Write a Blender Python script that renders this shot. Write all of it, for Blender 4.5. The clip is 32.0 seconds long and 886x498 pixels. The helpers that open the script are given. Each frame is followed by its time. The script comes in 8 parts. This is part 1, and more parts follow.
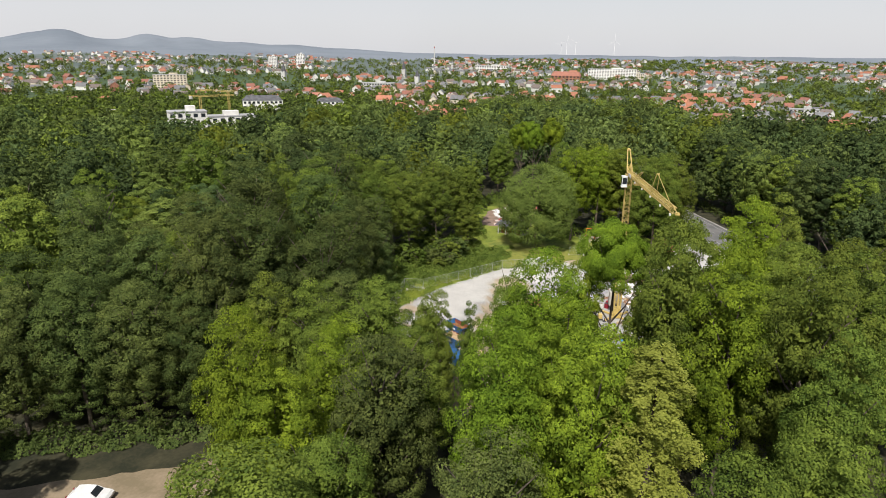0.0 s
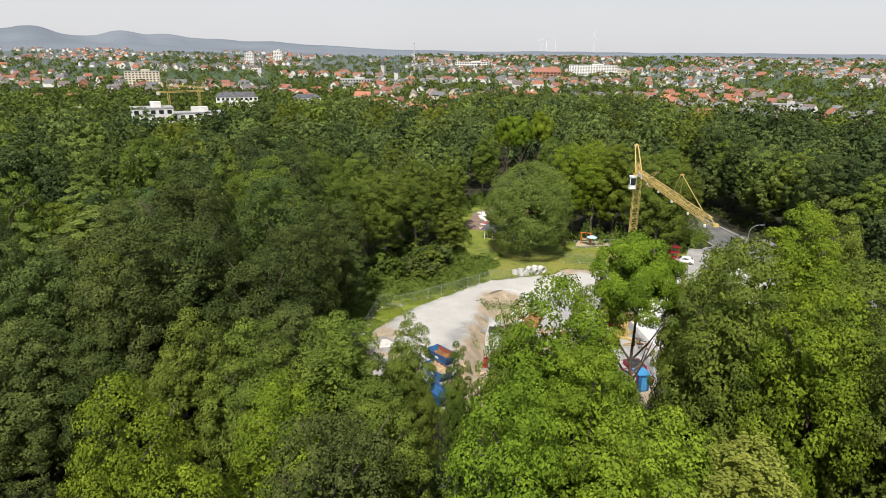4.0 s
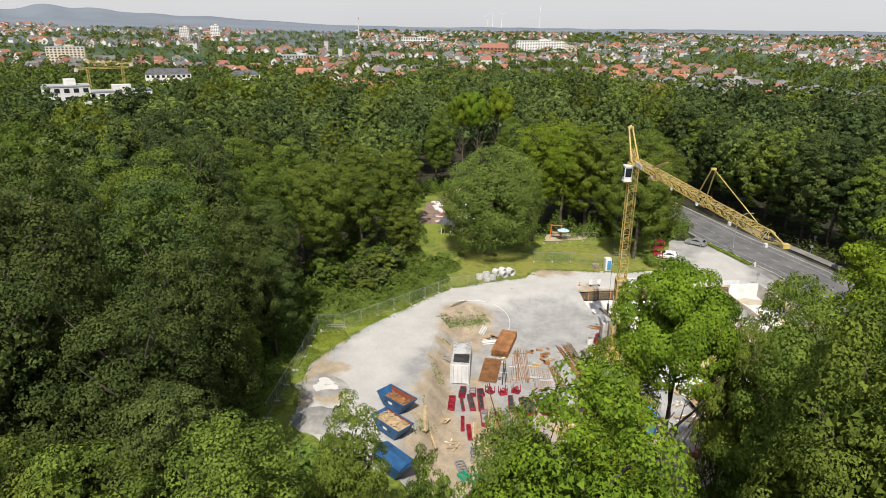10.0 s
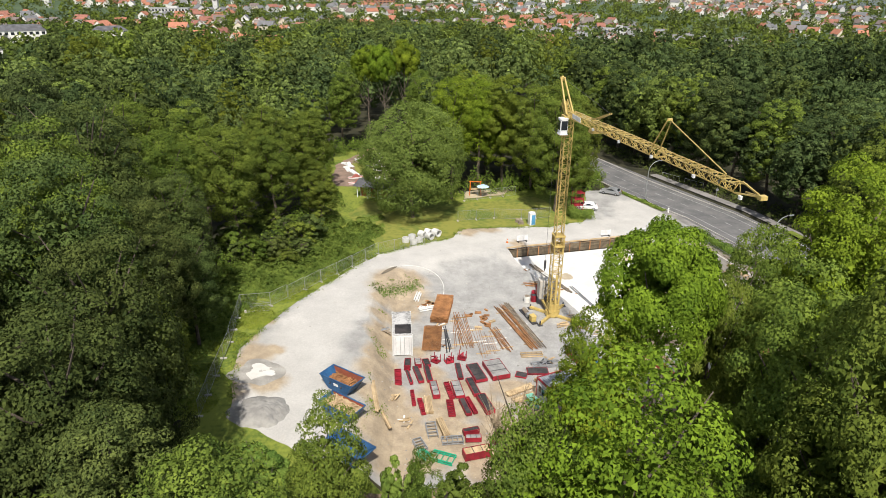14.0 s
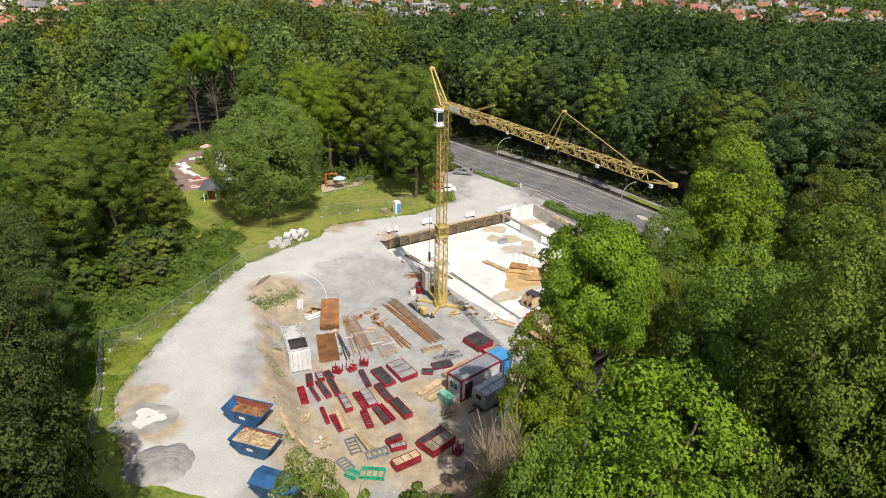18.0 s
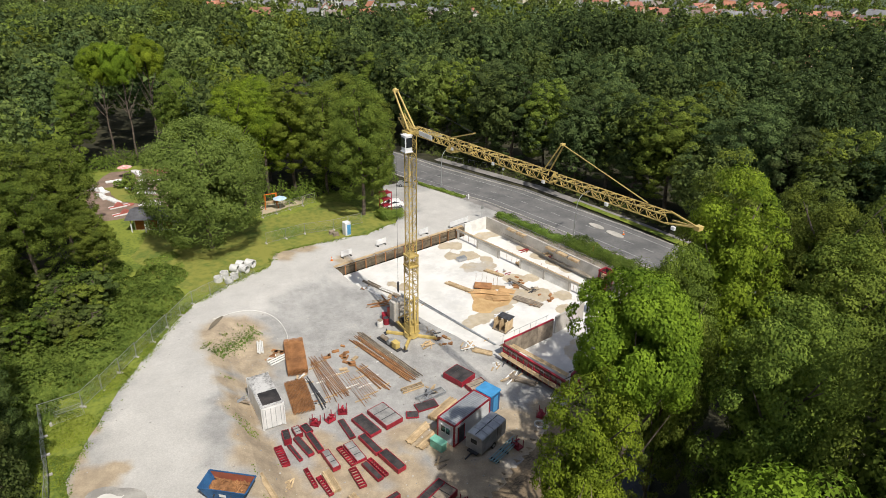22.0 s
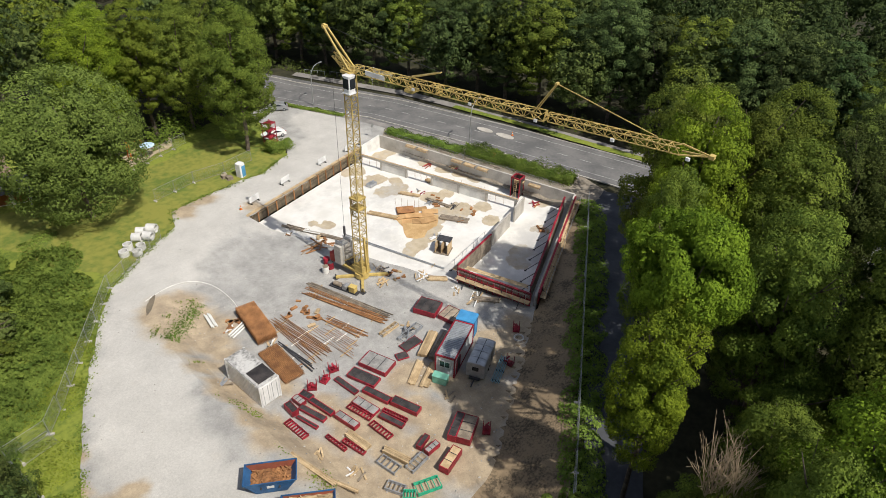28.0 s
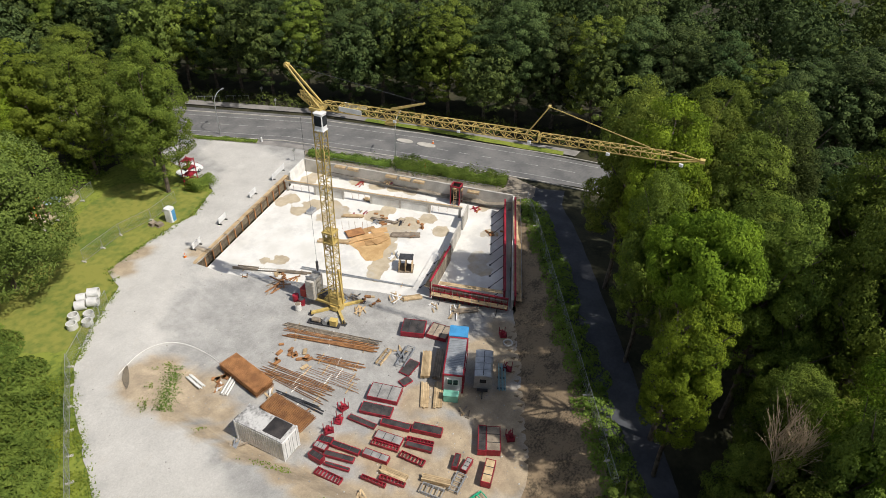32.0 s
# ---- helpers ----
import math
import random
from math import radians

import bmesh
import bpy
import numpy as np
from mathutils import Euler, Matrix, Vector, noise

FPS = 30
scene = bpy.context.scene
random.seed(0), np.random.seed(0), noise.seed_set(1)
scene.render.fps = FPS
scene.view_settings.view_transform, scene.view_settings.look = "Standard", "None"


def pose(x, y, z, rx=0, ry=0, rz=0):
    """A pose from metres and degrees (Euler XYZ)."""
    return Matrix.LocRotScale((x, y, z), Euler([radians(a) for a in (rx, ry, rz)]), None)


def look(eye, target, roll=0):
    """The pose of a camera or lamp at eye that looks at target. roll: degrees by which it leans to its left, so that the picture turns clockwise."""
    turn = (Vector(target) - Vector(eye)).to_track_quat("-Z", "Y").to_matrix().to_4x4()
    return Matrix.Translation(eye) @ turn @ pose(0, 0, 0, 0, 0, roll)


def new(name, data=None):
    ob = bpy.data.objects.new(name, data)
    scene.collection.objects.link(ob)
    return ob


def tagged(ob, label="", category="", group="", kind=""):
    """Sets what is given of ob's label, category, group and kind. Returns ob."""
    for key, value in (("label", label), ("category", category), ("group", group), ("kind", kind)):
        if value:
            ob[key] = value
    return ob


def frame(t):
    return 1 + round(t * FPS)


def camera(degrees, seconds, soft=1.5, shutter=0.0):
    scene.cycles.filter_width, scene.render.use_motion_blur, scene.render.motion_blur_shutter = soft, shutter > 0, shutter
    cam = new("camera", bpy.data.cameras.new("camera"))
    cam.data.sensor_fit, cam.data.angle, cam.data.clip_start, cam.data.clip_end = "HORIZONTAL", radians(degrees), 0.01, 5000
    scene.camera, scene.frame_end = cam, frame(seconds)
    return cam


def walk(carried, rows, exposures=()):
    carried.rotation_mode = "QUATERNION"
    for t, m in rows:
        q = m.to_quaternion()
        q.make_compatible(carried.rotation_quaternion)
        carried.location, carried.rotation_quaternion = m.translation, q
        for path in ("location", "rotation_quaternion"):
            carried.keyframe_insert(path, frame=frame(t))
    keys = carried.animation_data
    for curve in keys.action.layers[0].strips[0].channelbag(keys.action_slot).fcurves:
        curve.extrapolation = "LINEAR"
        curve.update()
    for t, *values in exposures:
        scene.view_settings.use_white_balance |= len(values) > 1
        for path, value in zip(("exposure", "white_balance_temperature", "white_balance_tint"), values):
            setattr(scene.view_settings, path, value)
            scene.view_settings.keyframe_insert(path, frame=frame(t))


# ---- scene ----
cam = camera(69.3, 32.0, soft=0.9)
PATH = [
    (0, (1.042, -118.624, 47.912), (0.491, -116.792, 47.329), 0.58),
    (0.5, (0.430, -116.768, 47.740), (-0.115, -114.935, 47.155), 0.55),
    (1, (-0.158, -114.782, 47.517), (-0.698, -112.947, 46.931), 0.52),
    (1.5, (-0.686, -112.851, 47.264), (-1.220, -111.015, 46.677), 0.50),
    (2, (-1.273, -110.899, 46.988), (-1.800, -109.061, 46.400), 0.50),
    (2.5, (-1.837, -108.930, 46.659), (-2.356, -107.091, 46.070), 0.49),
    (3, (-2.374, -106.925, 46.285), (-2.886, -105.083, 45.696), 0.49),
    (3.5, (-2.887, -104.885, 45.887), (-3.391, -103.042, 45.297), 0.49),
    (5.5, (-5.102, -96.487, 44.371), (-5.574, -94.636, 43.781), 0.62),
    (6, (-5.524, -94.363, 44.013), (-5.985, -92.509, 43.422), 0.57),
    (6.5, (-6.124, -92.306, 43.874), (-6.555, -90.444, 43.283), 0.54),
    (7, (-6.637, -90.402, 43.811), (-7.042, -88.535, 43.218), 0.54),
    (7.5, (-6.998, -88.561, 43.724), (-7.396, -86.693, 43.131), 0.54),
    (8, (-7.337, -87.007, 43.668), (-7.737, -85.140, 43.073), 0.52),
    (8.5, (-7.605, -85.447, 43.636), (-8.004, -83.581, 43.039), 0.52),
    (9, (-8.156, -84.483, 43.536), (-8.532, -82.613, 42.935), 0.57),
    (9.5, (-8.567, -83.584, 43.474), (-8.928, -81.716, 42.855), 0.62),
    (10, (-8.983, -82.720, 43.363), (-9.323, -80.861, 42.710), 0.65),
    (10.5, (-9.442, -81.992, 43.173), (-9.743, -80.139, 42.484), 0.72),
    (11, (-9.988, -81.364, 43.066), (-10.243, -79.518, 42.340), 0.78),
    (11.5, (-10.543, -80.965, 43.056), (-10.757, -79.126, 42.300), 0.76),
    (12, (-11.039, -80.427, 42.904), (-11.156, -78.584, 42.134), 0.70),
    (12.5, (-11.770, -79.929, 42.864), (-11.821, -78.085, 42.090), 0.65),
    (13, (-12.574, -79.415, 42.781), (-12.618, -77.571, 42.005), 0.63),
    (13.5, (-13.403, -78.980, 42.709), (-13.436, -77.137, 41.932), 0.61),
    (15.5, (-16.881, -77.283, 42.811), (-16.838, -75.440, 42.037), 0.65),
    (16, (-17.728, -76.853, 43.026), (-17.638, -75.012, 42.252), 0.67),
    (16.5, (-18.653, -76.344, 43.259), (-18.422, -74.516, 42.481), 0.70),
    (17, (-19.512, -75.837, 43.591), (-19.166, -74.034, 42.796), 0.75),
    (17.5, (-20.345, -75.398, 43.940), (-19.917, -73.623, 43.124), 0.78),
    (18, (-21.074, -74.945, 44.189), (-20.571, -73.198, 43.355), 0.79),
    (18.5, (-21.761, -74.422, 44.564), (-21.203, -72.698, 43.718), 0.81),
    (19, (-22.530, -73.429, 44.745), (-21.937, -71.720, 43.893), 0.85),
    (19.5, (-23.099, -72.511, 45.045), (-22.477, -70.812, 44.194), 0.90),
    (20, (-23.499, -71.424, 45.307), (-22.854, -69.733, 44.457), 0.93),
    (20.5, (-23.894, -70.321, 45.598), (-23.229, -68.637, 44.748), 0.96),
    (21, (-24.416, -69.226, 45.900), (-23.714, -67.556, 45.052), 0.98),
    (21.5, (-25.066, -68.178, 46.154), (-24.329, -66.522, 45.308), 0.98),
    (22, (-25.676, -67.219, 46.427), (-24.931, -65.569, 45.577), 0.99),
    (22.5, (-26.505, -66.284, 46.674), (-25.753, -64.644, 45.811), 1.00),
    (23, (-27.452, -65.363, 47.049), (-26.695, -63.740, 46.159), 1.04),
    (23.5, (-28.448, -64.424, 47.377), (-27.682, -62.822, 46.457), 1.10),
    (24, (-29.436, -63.650, 47.744), (-28.641, -62.081, 46.791), 1.16),
    (24.5, (-30.507, -62.828, 48.100), (-29.649, -61.313, 47.116), 1.23),
    (25, (-31.627, -61.924, 48.439), (-30.726, -60.456, 47.423), 1.28),
    (25.5, (-32.797, -60.958, 48.807), (-31.862, -59.533, 47.760), 1.32),
    (26, (-34.028, -59.932, 49.194), (-33.048, -58.561, 48.117), 1.35),
    (26.5, (-35.117, -58.977, 49.624), (-34.080, -57.674, 48.517), 1.35),
    (28.5, (-39.545, -54.452, 51.453), (-38.385, -53.288, 50.313), 1.52),
    (29, (-40.604, -53.222, 51.873), (-39.418, -52.083, 50.735), 1.51),
    (29.5, (-41.648, -51.980, 52.288), (-40.426, -50.878, 51.150), 1.51),
    (30, (-42.781, -50.654, 52.710), (-41.539, -49.574, 51.573), 1.52),
    (30.5, (-43.922, -49.301, 53.046), (-42.621, -48.286, 51.915), 1.50),
    (31, (-44.898, -47.910, 53.511), (-43.532, -46.982, 52.384), 1.47),
    (31.5, (-45.729, -46.495, 53.806), (-44.343, -45.599, 52.678), 1.46),
    (32, (-46.690, -45.095, 54.213), (-45.295, -44.237, 53.064), 1.49),
]
EXPOSURES = [(0, 0.05), (3, 0.1), (6, 0.0), (9, -0.04), (10, 0.0), (12, 0.2), (16, 0.08), (19, 0.0), (22, -0.1), (32, -0.14)]
walk(cam, [(t, look(eye, target, roll)) for t, eye, target, roll in PATH], EXPOSURES)

# ---- light ----
SUN_WAY = Vector((0.06, -1.0, 1.33)).normalized()
world = bpy.data.worlds.new("sky")
scene.world = world
world.use_nodes = True
wn = world.node_tree.nodes
sky = wn.new("ShaderNodeTexSky")
sky.sky_type, sky.sun_disc = "NISHITA", False
sky.sun_elevation = math.asin(SUN_WAY.z)
sky.sun_rotation = math.atan2(SUN_WAY.x, SUN_WAY.y)
sky.air_density, sky.dust_density, sky.ozone_density, sky.altitude = 1.0, 1.6, 1.0, 100
haze, cloud, way = wn.new("ShaderNodeMixRGB"), wn.new("ShaderNodeTexNoise"), wn.new("ShaderNodeTexCoord")
veil, rise, thin = wn.new("ShaderNodeMapRange"), wn.new("ShaderNodeMapRange"), wn.new("ShaderNodeMath")
axes = wn.new("ShaderNodeSeparateXYZ")
link = world.node_tree.links.new
cloud.inputs["Scale"].default_value, cloud.inputs["Detail"].default_value = 2.2, 5
# a veil of high haze, dense at the horizon and thinner overhead
veil.inputs[1].default_value, veil.inputs[2].default_value, veil.inputs[3].default_value, veil.inputs[4].default_value = 0.3, 0.7, 0.85, 1.0
rise.inputs[1].default_value, rise.inputs[2].default_value, rise.inputs[3].default_value, rise.inputs[4].default_value = 0.05, 0.6, 0.92, 0.14
thin.operation = "MULTIPLY"
haze.inputs[2].default_value = (7.5, 7.5, 7.8, 1)
link(way.outputs["Generated"], cloud.inputs["Vector"])
link(way.outputs["Generated"], axes.inputs[0])
link(axes.outputs["Z"], rise.inputs[0])
link(cloud.outputs["Fac"], veil.inputs[0])
link(veil.outputs[0], thin.inputs[0])
link(rise.outputs[0], thin.inputs[1])
link(thin.outputs[0], haze.inputs[0])
link(sky.outputs[0], haze.inputs[1])
link(haze.outputs[0], wn["Background"].inputs[0])
wn["Background"].inputs[1].default_value = 0.1
sun = new("sun", bpy.data.lights.new("sun", "SUN"))
sun.data.energy, sun.data.angle, sun.data.color = 5.0, radians(0.6), (1.0, 0.95, 0.87)
sun.matrix_world = look(SUN_WAY * 300, (0, 0, 0))

# ---- materials ----
MATS = {}


def mat(name, a, b=None, scale=1.0, rough=0.85, bump=0.0, metal=0.0, vary=0.0, fine=0.35, leaf=0.0, island=False, spec=0.3):
    """A two-tone noisy surface: a and b are its colours, scale the size of the large patches per metre."""
    if name in MATS:
        return MATS[name]
    m = bpy.data.materials.new(name)
    m.use_nodes = True
    n, l = m.node_tree.nodes, m.node_tree.links
    p = n["Principled BSDF"]
    b = b or tuple(c * 0.75 for c in a)
    geo = n.new("ShaderNodeNewGeometry")
    big, small = n.new("ShaderNodeTexNoise"), n.new("ShaderNodeTexNoise")
    big.inputs["Scale"].default_value, big.inputs["Detail"].default_value = scale, 4
    small.inputs["Scale"].default_value, small.inputs["Detail"].default_value = scale * 9, 3
    l.new(geo.outputs["Position"], big.inputs["Vector"])
    l.new(geo.outputs["Position"], small.inputs["Vector"])
    add = n.new("ShaderNodeMath")
    add.operation = "MULTIPLY_ADD"
    l.new(small.outputs["Fac"], add.inputs[0])
    add.inputs[1].default_value = fine
    l.new(big.outputs["Fac"], add.inputs[2])
    ramp = n.new("ShaderNodeValToRGB")
    ramp.color_ramp.elements[0].position, ramp.color_ramp.elements[1].position = 0.38 + fine * 0.4, 0.62 + fine * 0.6
    ramp.color_ramp.elements[0].color, ramp.color_ramp.elements[1].color = (*b, 1), (*a, 1)
    l.new(add.outputs[0], ramp.inputs[0])
    out = ramp.outputs[0]
    if vary:
        info = n.new("ShaderNodeObjectInfo")
        hsv = n.new("ShaderNodeHueSaturation")
        val = n.new("ShaderNodeMapRange")
        val.inputs[3].default_value, val.inputs[4].default_value = 1 - vary, 1 + vary
        l.new(geo.outputs["Random Per Island"] if island else info.outputs["Random"], val.inputs[0])
        l.new(val.outputs[0], hsv.inputs["Value"])
        l.new(out, hsv.inputs["Color"])
        out = hsv.outputs[0]
    l.new(out, p.inputs["Base Color"])
    p.inputs["Roughness"].default_value, p.inputs["Metallic"].default_value = rough, metal
    p.inputs["Specular IOR Level"].default_value = spec
    if bump:
        bp = n.new("ShaderNodeBump")
        bp.inputs["Strength"].default_value, bp.inputs["Distance"].default_value = bump, 0.05
        l.new(small.outputs["Fac"], bp.inputs["Height"])
        l.new(bp.outputs[0], p.inputs["Normal"])
    if leaf:
        tr, mix = n.new("ShaderNodeBsdfTranslucent"), n.new("ShaderNodeMixShader")
        l.new(out, tr.inputs["Color"])
        mix.inputs[0].default_value = leaf
        l.new(p.outputs[0], mix.inputs[1])
        l.new(tr.outputs[0], mix.inputs[2])
        l.new(mix.outputs[0], n["Material Output"].inputs["Surface"])
    MATS[name] = m
    return m


def leafmat(name, a, b, hue=0.012, val=0.22, leaf=0.35):
    """Foliage: tone by tree, by leaf clump and by large patches."""
    m = bpy.data.materials.new(name)
    m.use_nodes = True
    n, l = m.node_tree.nodes, m.node_tree.links
    p = n["Principled BSDF"]
    geo, info, hsv = n.new("ShaderNodeNewGeometry"), n.new("ShaderNodeObjectInfo"), n.new("ShaderNodeHueSaturation")
    tex, ramp, mr, mh = n.new("ShaderNodeTexNoise"), n.new("ShaderNodeValToRGB"), n.new("ShaderNodeMapRange"), n.new("ShaderNodeMapRange")
    tex.inputs["Scale"].default_value, tex.inputs["Detail"].default_value = 0.45, 3
    l.new(geo.outputs["Position"], tex.inputs["Vector"])
    add = n.new("ShaderNodeMath")
    add.operation = "MULTIPLY_ADD"
    l.new(geo.outputs["Random Per Island"], add.inputs[0])
    add.inputs[1].default_value = 0.3
    l.new(tex.outputs["Fac"], add.inputs[2])
    ramp.color_ramp.elements[0].position, ramp.color_ramp.elements[1].position = 0.38, 0.9
    ramp.color_ramp.elements[0].color, ramp.color_ramp.elements[1].color = (*b, 1), (*a, 1)
    l.new(add.outputs[0], ramp.inputs[0])
    mr.inputs[3].default_value, mr.inputs[4].default_value = 1 - val, 1 + val
    mh.inputs[3].default_value, mh.inputs[4].default_value = 0.5 - hue, 0.5 + hue
    l.new(info.outputs["Random"], mr.inputs[0])
    sub = n.new("ShaderNodeMath")
    sub.operation = "PINGPONG"
    sub.inputs[1].default_value = 0.21
    l.new(info.outputs["Random"], sub.inputs[0])
    l.new(sub.outputs[0], mh.inputs[0])
    mh.inputs[2].default_value = 0.21
    tone, both = n.new("ShaderNodeAttribute"), n.new("ShaderNodeMath")
    tone.attribute_name, both.operation = "tone", "ADD"
    l.new(mr.outputs[0], both.inputs[0])
    l.new(tone.outputs["Fac"], both.inputs[1])
    l.new(both.outputs[0], hsv.inputs["Value"])
    l.new(mh.outputs[0], hsv.inputs["Hue"])
    l.new(ramp.outputs[0], hsv.inputs["Color"])
    l.new(hsv.outputs[0], p.inputs["Base Color"])
    p.inputs["Roughness"].default_value, p.inputs["Specular IOR Level"].default_value = 0.75, 0.04
    tr, mix = n.new("ShaderNodeBsdfTranslucent"), n.new("ShaderNodeMixShader")
    l.new(hsv.outputs[0], tr.inputs["Color"])
    mix.inputs[0].default_value = leaf
    l.new(p.outputs[0], mix.inputs[1])
    l.new(tr.outputs[0], mix.inputs[2])
    l.new(mix.outputs[0], n["Material Output"].inputs["Surface"])
    return m


LEAF = leafmat("leaf_green", (0.188, 0.240, 0.038), (0.058, 0.092, 0.018), 0.012, 0.22, 0.15)
# far foliage: the bluish haze of distance is put into the leaf colour
LEAF_FAR = leafmat("leaf_far_hazed", (0.160, 0.206, 0.056), (0.042, 0.068, 0.021), 0.012, 0.2, 0.13)
LEAF_BRIGHT = leafmat("leaf_bright", (0.240, 0.326, 0.028), (0.076, 0.124, 0.014), 0.012, 0.12, 0.18)
LEAF_DARK = leafmat("leaf_dark", (0.124, 0.157, 0.041), (0.033, 0.052, 0.016), 0.016, 0.28, 0.12)
LEAF_DEEP = leafmat("leaf_deep", (0.112, 0.156, 0.050), (0.030, 0.054, 0.020), 0.016, 0.28, 0.12)
LEAF_OLIVE = leafmat("leaf_olive", (0.205, 0.265, 0.058), (0.084, 0.122, 0.028), 0.008, 0.16, 0.16)
LEAF_LARCH = leafmat("leaf_larch", (0.42, 0.43, 0.085), (0.22, 0.24, 0.045), val=0.1)
LEAF_BUSH = leafmat("leaf_bush", (0.265, 0.365, 0.072), (0.105, 0.175, 0.035))
LEAF_YELLOW = leafmat("leaf_yellow", (0.215, 0.25, 0.034), (0.11, 0.14, 0.022), 0.015, 0.2)
BARK = mat("bark", (0.16, 0.13, 0.10), (0.07, 0.055, 0.045), 2.0, 0.95, 0.5)
SOIL = mat("forest_soil", (0.060, 0.055, 0.030), (0.022, 0.024, 0.013), 0.25, 0.95, 0.4)
GRASS = mat("grass", (0.22, 0.255, 0.04), (0.10, 0.145, 0.022), 0.22, 0.95, 0.6, fine=0.8)
LAWN = mat("lawn", (0.24, 0.24, 0.05), (0.12, 0.165, 0.03), 0.12, 0.95, 0.5, fine=0.8)
GRAVEL = mat("gravel", (0.40, 0.385, 0.35), (0.24, 0.23, 0.215), 0.16, 0.95, 0.5, fine=0.6)
GRAVEL_WORN = mat("gravel_worn", (0.50, 0.475, 0.435), (0.37, 0.355, 0.33), 0.12, 0.95, 0.3, fine=0.5)
EARTH = mat("bare_earth", (0.27, 0.20, 0.125), (0.10, 0.078, 0.052), 0.5, 0.95, 0.9, fine=0.9)
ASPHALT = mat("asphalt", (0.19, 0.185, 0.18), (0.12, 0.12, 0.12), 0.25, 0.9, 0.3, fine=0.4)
# lane tone is dark and bluish: the trees' shade is put into the colour
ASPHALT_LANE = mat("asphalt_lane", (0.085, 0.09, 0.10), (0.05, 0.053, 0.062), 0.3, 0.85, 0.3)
PAVING = mat("paving", (0.30, 0.28, 0.26), (0.20, 0.19, 0.18), 0.4, 0.9, 0.3)
MARK = mat("road_marking", (0.48, 0.48, 0.46), (0.24, 0.24, 0.235), 3, 0.7)
CONCRETE = mat("concrete", (0.55, 0.52, 0.47), (0.40, 0.375, 0.335), 0.5, 0.85, 0.25)
SLAB = mat("slab_membrane", (0.74, 0.72, 0.68), (0.60, 0.575, 0.52), 0.22, 0.6, 0.1)
WET_SAND = mat("sandy_stain", (0.56, 0.47, 0.33), (0.44, 0.36, 0.24), 0.7, 0.8, 0.2)
CLADDING = mat("white_wall", (0.78, 0.77, 0.73), (0.62, 0.61, 0.58), 0.8, 0.7)
YELLOW = mat("crane_yellow", (0.60, 0.45, 0.15), (0.44, 0.325, 0.11), 1.2, 0.5, vary=0.05)
RED = mat("formwork_red", (0.36, 0.024, 0.042), (0.20, 0.017, 0.027), 1.6, 0.5, vary=0.3)
DARKPLY = mat("dark_plywood", (0.075, 0.065, 0.062), (0.03, 0.028, 0.028), 1.2, 0.55, vary=0.3)
GREYPLY = mat("grey_plywood", (0.36, 0.35, 0.33), (0.20, 0.195, 0.19), 0.9, 0.7)
RUST = mat("rusty_steel", (0.40, 0.195, 0.08), (0.23, 0.11, 0.05), 1.2, 0.85, 0.3, vary=0.25)
STEEL = mat("galvanised_steel", (0.50, 0.51, 0.52), (0.36, 0.37, 0.38), 1.5, 0.4, metal=0.6)
DARKSTEEL = mat("dark_steel", (0.07, 0.07, 0.075), (0.035, 0.035, 0.04), 2, 0.5)
TIMBER = mat("raw_timber", (0.56, 0.42, 0.25), (0.38, 0.27, 0.15), 1.3, 0.8, vary=0.25)
TIMBER_OLD = mat("weathered_timber", (0.34, 0.28, 0.21), (0.19, 0.155, 0.12), 1.3, 0.85, vary=0.25)
WHITE = mat("white_paint", (0.80, 0.80, 0.79), (0.66, 0.66, 0.65), 0.9, 0.5)
ROOFSHEET = mat("container_roof", (0.56, 0.55, 0.53), (0.13, 0.125, 0.12), 0.45, 0.6, fine=0.7)
BLUE = mat("skip_blue", (0.035, 0.125, 0.28), (0.02, 0.07, 0.17), 1.1, 0.5)
SKYBLUE = mat("light_blue_sheet", (0.07, 0.31, 0.60), (0.05, 0.23, 0.47), 0.9, 0.5)
GREEN = mat("green_net", (0.03, 0.42, 0.24), (0.02, 0.29, 0.16), 2, 0.6)
GLASSY = mat("dark_glass", (0.03, 0.035, 0.04), (0.02, 0.024, 0.028), 1, 0.08, spec=0.6)
BLACK = mat("black_rubber", (0.022, 0.022, 0.023), (0.012, 0.012, 0.012), 2, 0.8)
ORANGE = mat("orange_plastic", (0.75, 0.19, 0.02), None, 2, 0.5)
SLATE = mat("slate_roof", (0.13, 0.13, 0.14), (0.07, 0.07, 0.075), 0.3, 0.7, vary=0.3)
# plain and hills: blue-grey haze of distance put into their base colours
PLAIN = mat("far_plain_hazed", (0.14, 0.165, 0.15), (0.09, 0.115, 0.105), 0.004, 0.95, fine=0.6)
HILL = mat("hill_woods_hazed", (0.20, 0.225, 0.255), (0.16, 0.185, 0.215), 0.002, 0.95)
FIELD = mat("valley_land", (0.085, 0.12, 0.055), (0.045, 0.075, 0.035), 0.008, 0.95, fine=0.6)


